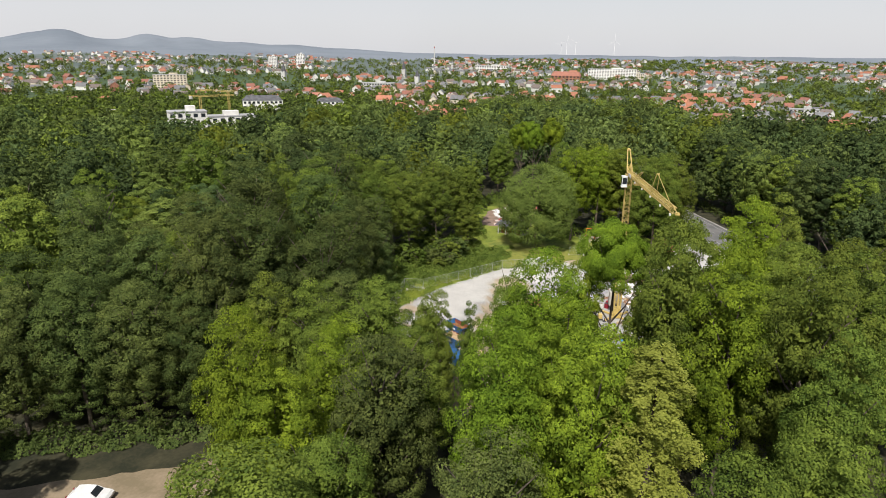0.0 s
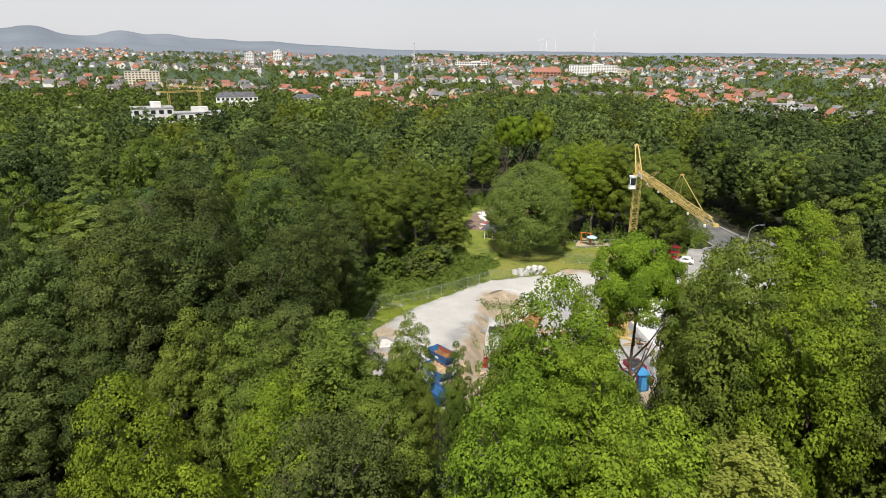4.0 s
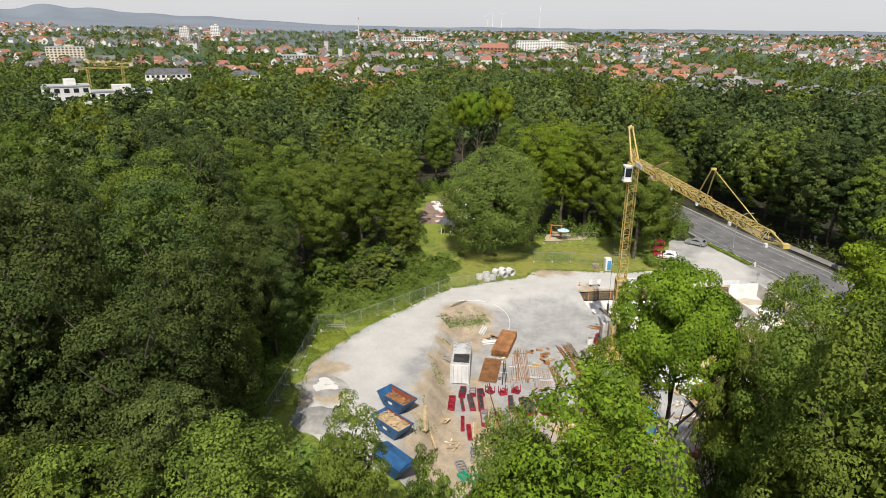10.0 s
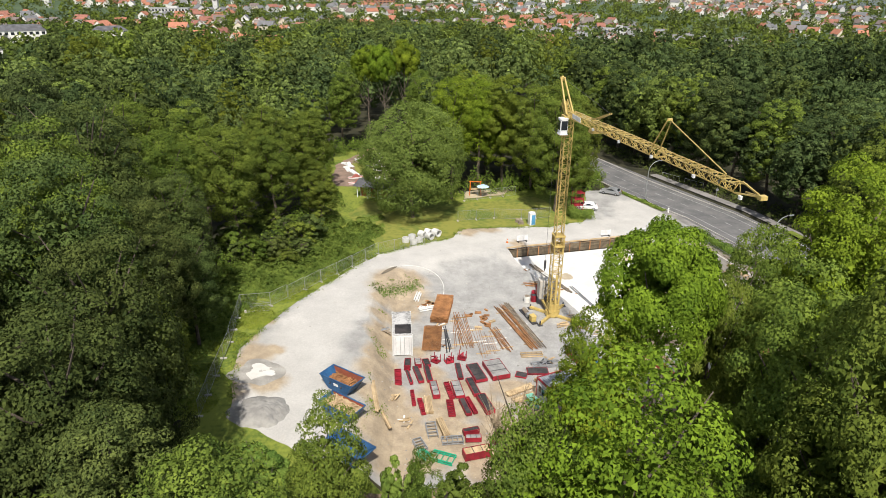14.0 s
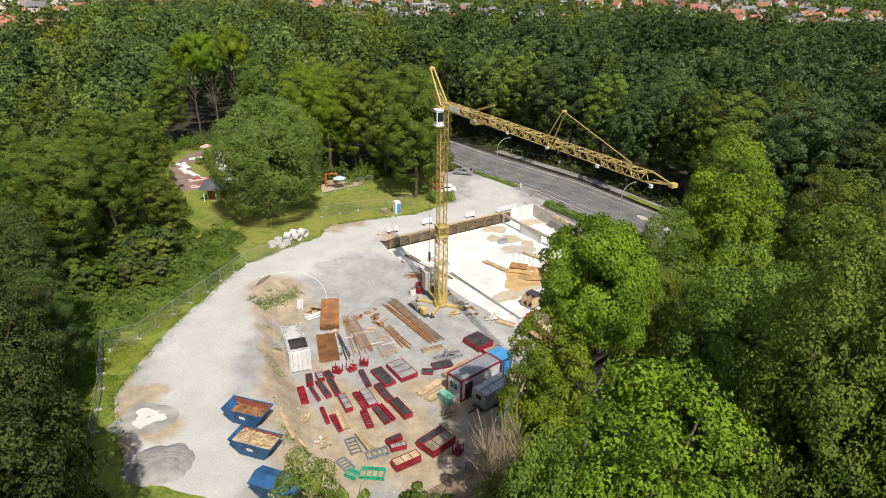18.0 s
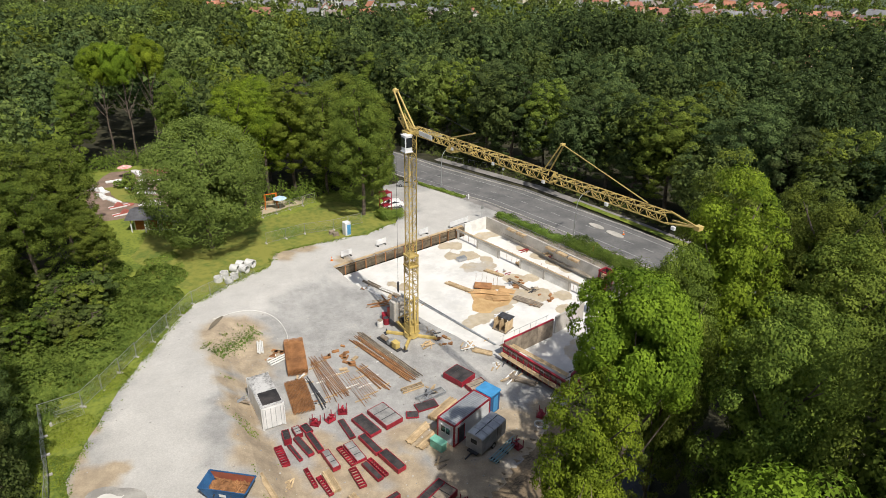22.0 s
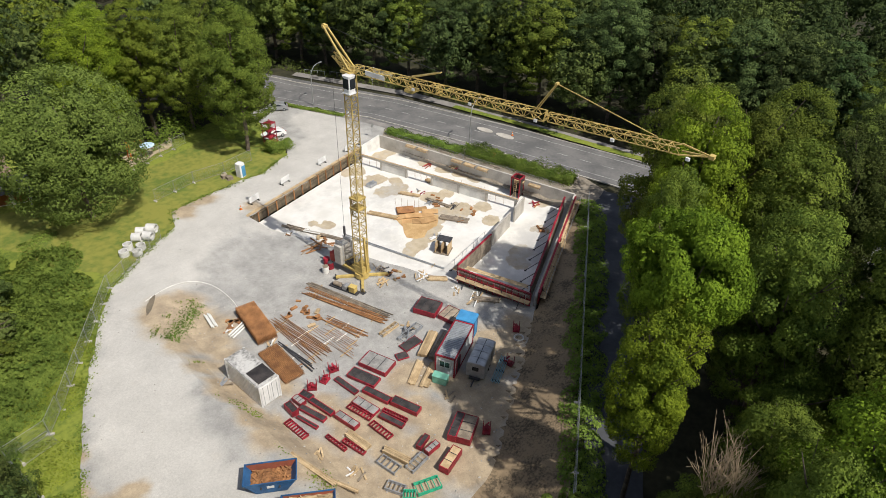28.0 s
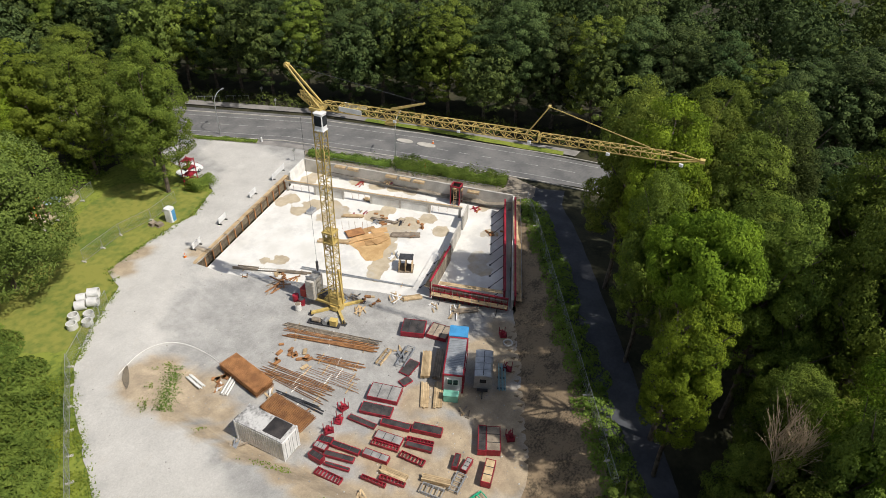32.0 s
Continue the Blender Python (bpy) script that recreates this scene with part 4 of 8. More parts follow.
thicket("meadow_weeds", "tall yellow-green grass and weeds inside the fence", 9000, 0.13,
        [(-36.4, 1.2, 3.6), (-39.4, -6.8, 3.2), (-40.4, -12.8, 2.6), (-40.9, -19.8, 2.4), (-32.4, 7.2, 3), (-28.4, 14.2, 2.4), (-39.9, -24.8, 2.4)], 0.35, leafmat("leaf_meadow", (0.24, 0.27, 0.04), (0.12, 0.17, 0.025)), 64)
thicket("lane_hedge", "overgrown green hedge bank along the lane", 24000, 0.15,
        [(35.4 - 1.85 * i + rnd.uniform(-0.5, 0.5), -10.9 - 1.29 * i + rnd.uniform(-0.6, 0.6), 2.2) for i in range(27)], 1.5, LEAF_BUSH, 62)
EDGE = [(-40, -34), (-44, -26), (-46, -14), (-48, -2), (-50, 8), (-44, 16), (-39, 26), (-39, 40), (-45, 50), (-45, 64), (-45, 77), (-44, 90), (-36, 94), (-28, 94), (-22, 88), (-20, 76), (-19, 62), (-19, 50), (-10, 54), (2, 56), (12, 58), (18, 64), (22, 74)]
EDGE_SPOTS = [(ax + (bx - ax) * t + rnd.uniform(-2, 2), ay + (by - ay) * t + rnd.uniform(-2, 2), rnd.uniform(2.6, 4)) for (ax, ay), (bx, by) in zip(EDGE, EDGE[1:]) for t in (0.0, 0.33, 0.66)]
thicket("undergrowth", "dark green undergrowth at the foot of the trees", 62000, 0.2,
        EDGE_SPOTS + [(-35 + 4 * i, -49 + rnd.uniform(-3, 3), 4) for i in range(6)], 5.2, LEAF, 63)
thicket("clearing_scrub", "dense dark scrub round the clearing in the wood", 16000, 0.2,
        [(-72 + 3.2 * i + rnd.uniform(-1, 1), -72.0 + 1.45 * i + rnd.uniform(-1, 1), 2.6) for i in range(9)] + [(-37 + 1.5 * i, -69 - 3.2 * i, 2.4) for i in range(5)], 3.0, LEAF_DARK, 67)
thicket("wood_edge", "dense undergrowth along the far side of the road", 16000, 0.26,
        [(x, y, 2.6) for x, y in roadside(13.2, 3.4)], 3.2, LEAF_DARK, 65)
for i, (x, y) in enumerate(roadside(17.0, 7.0)):
    plant(MID[(2, 3, 0, 7)[i % 4]], x + rnd.uniform(-1, 1), y, land(x, y) + rnd.uniform(19, 24), rnd.uniform(5.2, 6.4), rnd.uniform(0, 6.28), "dark green tree leaning over the far side of the road")

# ---- the tower crane ----
JIB_WAY = Vector((0.166, -0.986, 0))
TURN = math.atan2(JIB_WAY.y, JIB_WAY.x)


def lattice(g, p, q, half, panels, chord=0.1, web=0.055, tri=False):
    """A square (or three-chord) lattice boom from p to q."""
    p, q = Vector(p), Vector(q)
    m = (q - p).to_track_quat("Z", "Y").to_matrix()
    if tri:
        cs = [Vector((-half, half * 0.6, 0)), Vector((half, half * 0.6, 0)), Vector((0, -half * 1.1, 0))]
    else:
        cs = [Vector((-half, -half, 0)), Vector((half, -half, 0)), Vector((half, half, 0)), Vector((-half, half, 0))]
    k = len(cs)
    for c in cs:
        g.beam(p + m @ c, q + m @ c, chord)
    for i in range(panels):
        a, b = p + (q - p) * (i / panels), p + (q - p) * ((i + 1) / panels)
        for j in range(k):
            c, d = m @ cs[j], m @ cs[(j + 1) % k]
            if i % 2:
                c, d = d, c
            g.beam(a + c, b + d, web)
            g.beam(a + c, a + d, web)
    return g


def tower_crane():
    """Self-erecting crane; x points along the jib."""
    c = empty("tower_crane", Matrix.Translation((0.12, -0.5, 0)) @ Matrix.Rotation(TURN, 4, "Z"))
    g = Geo()
    g.beam((-2.4, -2.4, 0.35), (2.4, 2.4, 0.35), 0.34, 0.3).beam((-2.4, 2.4, 0.36), (2.4, -2.4, 0.36), 0.34, 0.3)
    g.tube((0, 0, 0.3), (0, 0, 1.0), 0.95, 16)
    part("undercarriage", g, YELLOW, c, "yellow steel cross base")
    for sx in (-1, 1):
        for sy in (-1, 1):
            g = Geo().tube((2.4 * sx, 2.4 * sy, 0.1), (2.4 * sx, 2.4 * sy, 0.75), 0.09, 8).box((2.4 * sx, 2.4 * sy, 0.12), (0.7, 0.7, 0.12), None, 0.1)
            part("outrigger_foot", g, DARKSTEEL, c)
    g = Geo().box((-1.6, 0, 1.15), (5.0, 1.5, 0.3)).beam((-3.9, -0.6, 1.3), (-3.9, 0.6, 1.3), 0.2).box((0.1, 0, 1.7), (1.5, 1.4, 0.9), None, 0.15)
    g.beam((-3.2, 0.5, 1.3), (-0.5, 0.5, 3.4), 0.12).beam((-3.2, -0.5, 1.3), (-0.5, -0.5, 3.4), 0.12)
    part("slewing_platform", g, YELLOW, c)
    for i in range(5):
        part("counterweight_block", Geo().box((-3.15, 0, 1.65 + 0.56 * i), (1.25, 2.3, 0.52), None, 0.08), CONCRETE, c, "grey concrete ballast block")
    part("ballast_strap", Geo().box((-3.15, 0.7, 3.0), (1.3, 0.12, 3.3)).box((-3.15, -0.7, 3.0), (1.3, 0.12, 3.3)), STEEL, c)
    part("winch_cabinet", Geo().box((-4.3, -0.3, 1.9), (0.9, 1.5, 1.2), None, 0.06), mat("cabinet_red", (0.42, 0.05, 0.04), None, 1.5, 0.5), c, "red switch cabinet")
    part("winch_drum", Geo().tube((-1.9, -0.5, 1.7), (-1.9, 0.5, 1.7), 0.4, 12), DARKSTEEL, c)
    part("mast_lower", lattice(Geo(), (0, 0, 1.6), (0, 0, 12.2), 0.62, 12, 0.11, 0.055), YELLOW, c, "yellow lattice mast")
    part("mast_upper", lattice(Geo(), (0, 0, 9.6), (0, 0, 27.3), 0.5, 22, 0.095, 0.05), YELLOW, c)
    for z in (10.6, 12.0):
        part("telescope_collar", Geo().box((0, 0, z), (1.45, 1.45, 0.2)), YELLOW, c)
    for p, q, w in (((0.6, 0.55, 1.2), (0.55, 0.55, 5.2), 0.16), ((0.6, -0.55, 1.2), (0.55, -0.55, 5.2), 0.16), ((0.95, 0, 1.2), (0.65, 0, 6.5), 0.22)):
        part("mast_brace", Geo().beam(p, q, w), YELLOW, c)
    # cabin on the mast head
    cab = part("cabin", Geo().box((0.75, -0.9, 26.5), (1.0, 0.95, 1.75), None, 0.12).box((0.75, -0.9, 27.43), (1.12, 1.06, 0.12), None, 0.12).box((0.75, -0.9, 25.57), (1.1, 1.04, 0.12)), WHITE, c, "white driver's cabin")
    part("cabin_window", Geo().box((1.27, -0.9, 26.65), (0.04, 0.75, 1.1)), GLASSY, cab)
    part("cabin_window", Geo().box((0.75, -1.395, 26.65), (0.8, 0.04, 1.1)), GLASSY, cab)
    part("cabin_window", Geo().box((0.23, -0.9, 26.65), (0.04, 0.75, 1.1)), GLASSY, cab)
    for x in (0.4, 1.1):
        part("cabin_bracket", Geo().beam((x, -0.3, 25.42), (x, -1.4, 25.42), 0.12), YELLOW, c)
    head = Geo().box((0, 0, 27.5), (1.4, 1.4, 0.3))
    lattice(head, (0.2, 0, 27.4), (-2.0, 0, 29.0), 0.3, 4, 0.12, 0.07)
    part("mast_head", head, YELLOW, c)
    for s in (-1, 1):
        part("a_frame_leg", Geo().beam((0.35, 0.45 * s, 27.8), (-3.25, 0.22 * s, 31.6), 0.17), YELLOW, c)
    part("a_frame_tip", Geo().beam((-3.25, -0.35, 31.6), (-3.25, 0.35, 31.6), 0.22).tube((-3.35, -0.12, 31.55), (-3.35, 0.12, 31.55), 0.3, 12), YELLOW, c)
    rise = (29.6 - 27.9) / 38.0
    at = lambda x, y=0.0, z=0.0: (x, y, 27.9 + rise * x + z)
    part("jib_inner", lattice(Geo(), at(0.7), at(23.6), 0.52, 22, 0.085, 0.045, True), YELLOW, c, "yellow lattice jib")
    part("jib_outer", lattice(Geo(), at(23.9), at(35.6), 0.44, 13, 0.075, 0.04, True), YELLOW, c)
    g = Geo()
    for s in (-0.42, 0.42):
        g.beam(at(35.6, s, -0.28), at(38.0, 0, 0), 0.1)
    g.beam(at(35.6, 0, 0.5), at(38.0, 0, 0), 0.1).box(at(38.0), (0.4, 0.5, 0.3))
    part("jib_tip", g, YELLOW, c)
    part("jib_hinge", Geo().beam(at(23.75, -0.5, -0.3), at(23.75, 0.5, -0.3), 0.12).beam(at(23.75, -0.45, -0.3), at(23.75, 0, 0.5), 0.1).beam(at(23.75, 0.45, -0.3), at(23.75, 0, 0.5), 0.1), YELLOW, c)
    part("jib_joint", Geo().beam(at(12.0, -0.55, -0.3), at(12.0, 0.55, -0.3), 0.12).beam(at(12.0, -0.5, -0.3), at(12.0, 0, 0.6), 0.1).beam(at(12.0, 0.5, -0.3), at(12.0, 0, 0.6), 0.1), YELLOW, c)
    for s in (-1, 1):
        part("jib_strut", Geo().beam(at(22.6, 0.45 * s, 0.2), at(24.4, 0.18 * s, 3.0), 0.09), YELLOW, c)
    part("strut_head", Geo().box(at(24.4, 0, 3.05), (0.22, 0.42, 0.16)), YELLOW, c)
    part("guy_bar", Geo().beam(at(24.5, 0, 3.0), at(33.6, 0, 0.55), 0.065), YELLOW, c)
    part("folded_strut", Geo().beam(at(8.4, 0.3, 0.55), at(12.2, 0.1, 1.7), 0.12).beam(at(8.4, -0.3, 0.55), at(12.2, -0.1, 1.7), 0.12), YELLOW, c)
    part("guy_rope", Geo().tube((-3.25, 0, 31.7), at(12.2, 0, 1.7), 0.02, 5), DARKSTEEL, c)
    part("sign_plate", Geo().box(at(4.2, 0.6, 0.05), (2.6, 0.06, 0.5)), CLADDING, c, "grey-white sign board")
    part("sign_plate", Geo().box(at(4.2, -0.6, 0.05), (2.6, 0.06, 0.5)), CLADDING, c, "grey-white sign board")
    for x in (9.2, 16.0, 23.0, 30.2, 36.4):
        part("lamp_plate", Geo().box(at(x, -0.5, -0.42), (0.34, 0.2, 0.24), None, 0.05), WHITE, c, "white floodlight box")
    part("trolley", Geo().box(at(8.6, 0, -0.75), (1.0, 1.1, 0.3)).tube(at(8.3, -0.5, -0.6), at(8.3, 0.5, -0.6), 0.16, 10), YELLOW, c)
    tagged(c, "yellow self-erecting tower crane with lattice mast and jib", "crane")
    # hoisting tackle hangs beside the mast
    h = single("hook_block", Geo().tube((-1.1, 1.0, 6.6), (-1.1, 1.0, 7.7), 0.16, 8).tube((-1.1, 1.0, 6.2), (-1.1, 1.0, 6.6), 0.05, 6, 0.14), DARKSTEEL, "dark hanging crane hook block", "hook")
    part("hoist_rope", Geo().tube((-1.1, 1.0, 7.7), (-1.1, 1.0, 26.5), 0.018, 5), DARKSTEEL, h)


tower_crane()


# ---- the building pit ----
def wall_run(name, a, b, z0, z1a, z1b, thick, material, label, kind="structure"):
    """A wall with a sloping top from a to b, standing outside the line."""
    a, b = Vector(a), Vector(b)
    n = Vector(((b - a).y, -(b - a).x)).normalized() * thick
    if n.dot(a - Vector((18, 6))) < 0:
        n = -n
    pts = [(a.x, a.y, z0), (b.x, b.y, z0), (b.x + n.x, b.y + n.y, z0), (a.x + n.x, a.y + n.y, z0),
           (a.x, a.y, z1a), (b.x, b.y, z1b), (b.x + n.x, b.y + n.y, z1b), (a.x + n.x, a.y + n.y, z1a)]
    g = Geo().add(pts, [(3, 2, 1, 0), (4, 5, 6, 7), (0, 1, 5, 4), (1, 2, 6, 5), (2, 3, 7, 6), (3, 0, 4, 7)])
    return single(name, g, material, label, "wall", kind=kind)


def flat(name, poly, z, material, label, category, kind="structure", thick=0.3, rough=0.0):
    if rough:
        poly = rough_edge(poly, 0.45, rough, z * 37)
    k = len(poly)
    g = Geo().add([(p[0], p[1], z - thick) for p in poly] + [(p[0], p[1], z) for p in poly],
                  [tuple(range(k, 2 * k))] + [(i, (i + 1) % k, (i + 1) % k + k, i + k) for i in range(k)])
    return single(name, g, material, label, category, kind=kind)


flat("slab", [PIT_W, PIT_N, PIT_E, PIT_S, PIT_M][::-1], FLOOR_Z - 0.02, CONCRETE, "grey concrete body of the foundation slab", "slab")
SANDY = [(17.7, 15.6, 2.2), (19.6, 15.2, 1.6), (18.4, 20.3, 2.0), (16.0, 20.9, 1.6), (17.8, 24.6, 1.6), (16.2, 25.2, 1.4), (20.5, 17.5, 1.4), (11.1, 1.2, 1.7), (13.6, 1.6, 1.6), (9.2, 0.4, 1.3), (15.5, 3.0, 1.6), (4.3, 13.6, 1.3), (3.0, 15.4, 0.9), (24.6, 26.4, 1.6), (26.2, 26.4, 1.4), (28.8, 19.1, 1.5), (29.5, 15.7, 1.6), (30.4, 12.2, 1.5), (31.0, 9.5, 1.3),
         (19.7, 5.0, 2.2), (22.5, 4.0, 2.4), (23.6, -1.4, 1.6), (18.1, 5.1, 2.2), (21.5, 9.5, 2.0), (21.0, -10.2, 1.9), (18.6, -11.2, 1.6), (33.6, -3.6, 1.2), (27.5, -7.6, 1.3), (25.6, 2.2, 1.6), (24.2, 9.0, 1.4), (14.0, -14.6, 1.2)]


def slab_surface():
    """White membrane with wet sand, grey smears and small specks on it."""
    m = bpy.data.materials.new("slab_surface")
    m.use_nodes = True
    n, l = m.node_tree.nodes, m.node_tree.links
    p, geo = n["Principled BSDF"], n.new("ShaderNodeNewGeometry")
    out = None
    for key, a, b, scale, lo, hi in (("", (0.78, 0.76, 0.72), (0.66, 0.64, 0.59), 0.3, 0, 1), ("sand", (0.52, 0.43, 0.29), (0.38, 0.30, 0.19), 0.8, 0.86, 1.0), ("smear", (0.50, 0.49, 0.47), (0.36, 0.35, 0.33), 0.9, 0.82, 1.3)):
        t, r = n.new("ShaderNodeTexNoise"), n.new("ShaderNodeValToRGB")
        t.inputs["Scale"].default_value, t.inputs["Detail"].default_value, t.inputs["Roughness"].default_value = scale, 9, 0.62
        l.new(geo.outputs["Position"], t.inputs["Vector"])
        r.color_ramp.elements[0].position, r.color_ramp.elements[1].position = 0.36, 0.64
        r.color_ramp.elements[0].color, r.color_ramp.elements[1].color = (*b, 1), (*a, 1)
        l.new(t.outputs["Fac"], r.inputs[0])
        if not key:
            out = r.outputs[0]
            continue
        at, ad, st, mix = n.new("ShaderNodeAttribute"), n.new("ShaderNodeMath"), n.new("ShaderNodeMapRange"), n.new("ShaderNodeMixRGB")
        at.attribute_name, ad.operation = key, "MULTIPLY_ADD"
        l.new(t.outputs["Fac"], ad.inputs[0])
        ad.inputs[1].default_value = 0.9
        l.new(at.outputs["Fac"], ad.inputs[2])
        st.inputs[1].default_value, st.inputs[2].default_value, st.inputs[4].default_value = lo, hi, 0.9
        l.new(ad.outputs[0], st.inputs[0])
        l.new(st.outputs[0], mix.inputs[0])
        l.new(out, mix.inputs[1])
        l.new(r.outputs[0], mix.inputs[2])
        out = mix.outputs[0]
    l.new(out, p.inputs["Base Color"])
    p.inputs["Roughness"].default_value = 0.7
    return m


MEMBRANE = patch("slab_membrane", [PIT_W, PIT_N, PIT_E, PIT_S, PIT_M], slab_surface(), 0.0, "pale membrane on the slab with wet sandy stains", "slab", step=0.6, level=FLOOR_Z)


def sandy(x, y):
    j = noise.noise((x * 0.5, y * 0.5, 7)) + 0.6 * noise.noise((x * 1.3, y * 1.3, 3))
    return max(1 - ss(r * 0.5, r * 1.35, math.hypot((x - u), y - v) + 0.7 * j) for u, v, r in SANDY)


patch("sand_layer", [(11.2, 3.4), (12.4, 6.0), (13.2, 8.6), (15.6, 8.7), (17.4, 7.0), (18.6, 5.2), (16.5, 3.2), (14.6, 2.6), (13.0, 1.8)], mat("ochre_sand", (0.60, 0.41, 0.20), (0.46, 0.29, 0.13), 0.7, 0.95, 0.4), 0.02, "damp ochre sand spread on the slab", "sand", rough=0.3, level=FLOOR_Z)
at = MEMBRANE.data.attributes.new("sand", "FLOAT", "POINT")
at.data.foreach_set("value", [sandy(v.co.x, v.co.y) for v in MEMBRANE.data.vertices])
at = MEMBRANE.data.attributes.new("smear", "FLOAT", "POINT")
at.data.foreach_set("value", [0.34 + 0.5 * noise.noise((v.co.x * 0.16, v.co.y * 0.16, 12)) + (0.2 if v.co.y < -5 else 0) for v in MEMBRANE.data.vertices])
wall_run("wall_north_east", PIT_N, PIT_E, FLOOR_Z, 1.8, 2.3, 0.3, CONCRETE, "fresh grey concrete retaining wall")
NW = (PIT_W - PIT_N).normalized()
wall_run("wall_north", PIT_N, PIT_N + NW * 5.2, FLOOR_Z, 1.8, 1.7, 0.25, CLADDING, "short white concrete wall at the pit's corner")
wall_run("wall_south_east", PIT_E, PIT_S, FLOOR_Z, 2.3, 1.9, 0.3, CONCRETE, "fresh concrete basement wall beside the lane")


def mid_pose(x0, y0, x1, y1, z=None):
    """A place and turn half-way between two points, x along them."""
    x, y = (x0 + x1) / 2, (y0 + y1) / 2
    return Matrix.Translation((x, y, ground(x, y) if z is None else z)) @ Matrix.Rotation(math.atan2(y1 - y0, x1 - x0), 4, "Z"), math.hypot(x1 - x0, y1 - y0)


def ground(x, y):
    return FLOOR_Z if inside(PIT, x, y) else land(x, y) + 0.14


# piling along the north-west side of the pit
# dark plank tone puts the shade of the hollow below the coping into colour
LAGGING = mat("shaded_lagging", (0.17, 0.135, 0.09), (0.085, 0.068, 0.048), 1.3, 0.9, vary=0.3)


def shoring():
    a, b = PIT_W, PIT_N + NW * 5.2
    d = b - a
    w = d.normalized()
    o = Vector((-w.y, w.x))
    if o.dot(a - Vector((18, 6))) < 0:
        o = -o
    wall = single("shoring_wall", Geo().add([(a.x + o.x * 0.34, a.y + o.y * 0.34, FLOOR_Z), (b.x + o.x * 0.34, b.y + o.y * 0.34, FLOOR_Z), (b.x + o.x * 0.34, b.y + o.y * 0.34, 1.0), (a.x + o.x * 0.34, a.y + o.y * 0.34, 0.7),
                                                  (a.x + o.x * 0.8, a.y + o.y * 0.8, FLOOR_Z), (b.x + o.x * 0.8, b.y + o.y * 0.8, FLOOR_Z), (b.x + o.x * 0.8, b.y + o.y * 0.8, 1.0), (a.x + o.x * 0.8, a.y + o.y * 0.8, 0.7)],
                                                 [(0, 1, 2, 3), (5, 4, 7, 6), (3, 2, 6, 7), (0, 3, 7, 4), (1, 5, 6, 2)]), EARTH, "timber-lagged earth face of the pit", "shoring", kind="structure")
    n = 14
    for i in range(n):
        p, q = a + d * (i / n), a + d * ((i + 1) / n)
        top = 0.72 + 0.3 * i / n
        part("steel_post", Geo().beam((p.x + o.x * 0.16, p.y + o.y * 0.16, FLOOR_Z), (p.x + o.x * 0.16, p.y + o.y * 0.16, top + 0.25), 0.16), RUST, wall)
        for k in range(5):
            z = FLOOR_Z + 0.18 + k * (top - FLOOR_Z - 0.1) / 5
            j = rnd.uniform(-0.03, 0.03)
            part("plank", Geo().beam((p.x + o.x * (0.28 + j), p.y + o.y * (0.28 + j), z), (q.x + o.x * (0.28 - j), q.y + o.y * (0.28 - j), z + rnd.uniform(-0.02, 0.02)), 0.05, 0.25), LAGGING, wall)
    for i in range(7):
        p, q = a + d * (i / 7 + 0.004), a + d * ((i + 1) / 7 - 0.004)
        for k in range(2):
            u = 0.5 + 0.3 * k
            part("walkway_board", Geo().beam((p.x + o.x * u, p.y + o.y * u, 1.08 + 0.05 * i * 0.3), (q.x + o.x * u, q.y + o.y * u, 1.1 + 0.05 * i * 0.3), 0.29, 0.05), TIMBER, wall)


shoring()


def red_forms(a, b, z0, z1, group="wall formwork", deck=False):
    """A run of red steel wall forms with ply faces, walers and raking props."""
    a, b = Vector(a), Vector(b)
    n = max(1, round((b - a).length / 2.7))
    for i in range(n):
        p, q = a + (b - a) * (i / n), a + (b - a) * ((i + 1) / n)
        m, L = mid_pose(p.x, p.y, q.x, q.y, z0)
        L -= 0.03
        h = z1 - z0
        e = empty("wall_form", m)
        part("plywood_face", Geo().box((0, 0.05, h / 2), (L, 0.03, h)), TIMBER_OLD, e)
        for z in (0.06, h * 0.33, h * 0.66, h - 0.06):
            part("waler", Geo().box((0, -0.05, z), (L, 0.15, 0.12)), RED, e)
        for x in (-L / 2 + 0.05, -L / 6, L / 6, L / 2 - 0.05):
            part("stud", Geo().box((x, -0.04, h / 2), (0.09, 0.13, h - 0.26)), RED, e)
        part("top_rail", Geo().box((0, -0.03, h + 0.03), (L, 0.26, 0.09)), RED, e)
        part("raking_prop", Geo().tube((0, -0.15, h * 0.75), (0, -2.0, 0.05), 0.05, 6), DARKSTEEL, e)
        part("prop_foot", Geo().box((0, -2.0, 0.03), (0.3, 0.3, 0.05)), DARKSTEEL, e)
        if deck:
            for k in range(3):
                part("deck_plank", Geo().box((rnd.uniform(-0.05, 0.05), -0.3 - 0.24 * k, h * 0.62), (L, 0.22, 0.05)), TIMBER, e, "pale walkway plank")
            for x in (-L / 3, L / 3):
                part("bracket", Geo().beam((x, -0.1, h * 0.58), (x, -0.85, h * 0.58), 0.06).beam((x, -0.1, h * 0.25), (x, -0.8, h * 0.56), 0.05), DARKSTEEL, e)
                part("guard_post", Geo().tube((x, -0.86, h * 0.55), (x, -0.86, h + 0.35), 0.025, 6), STEEL, e)
            part("guard_rail", Geo().tube((-L / 2, -0.86, h + 0.28), (L / 2, -0.86, h + 0.28), 0.025, 6), STEEL, e)
        tagged(e, "dark red steel wall form with raking prop" + (" and plank walkway" if deck else ""), "formwork", group)


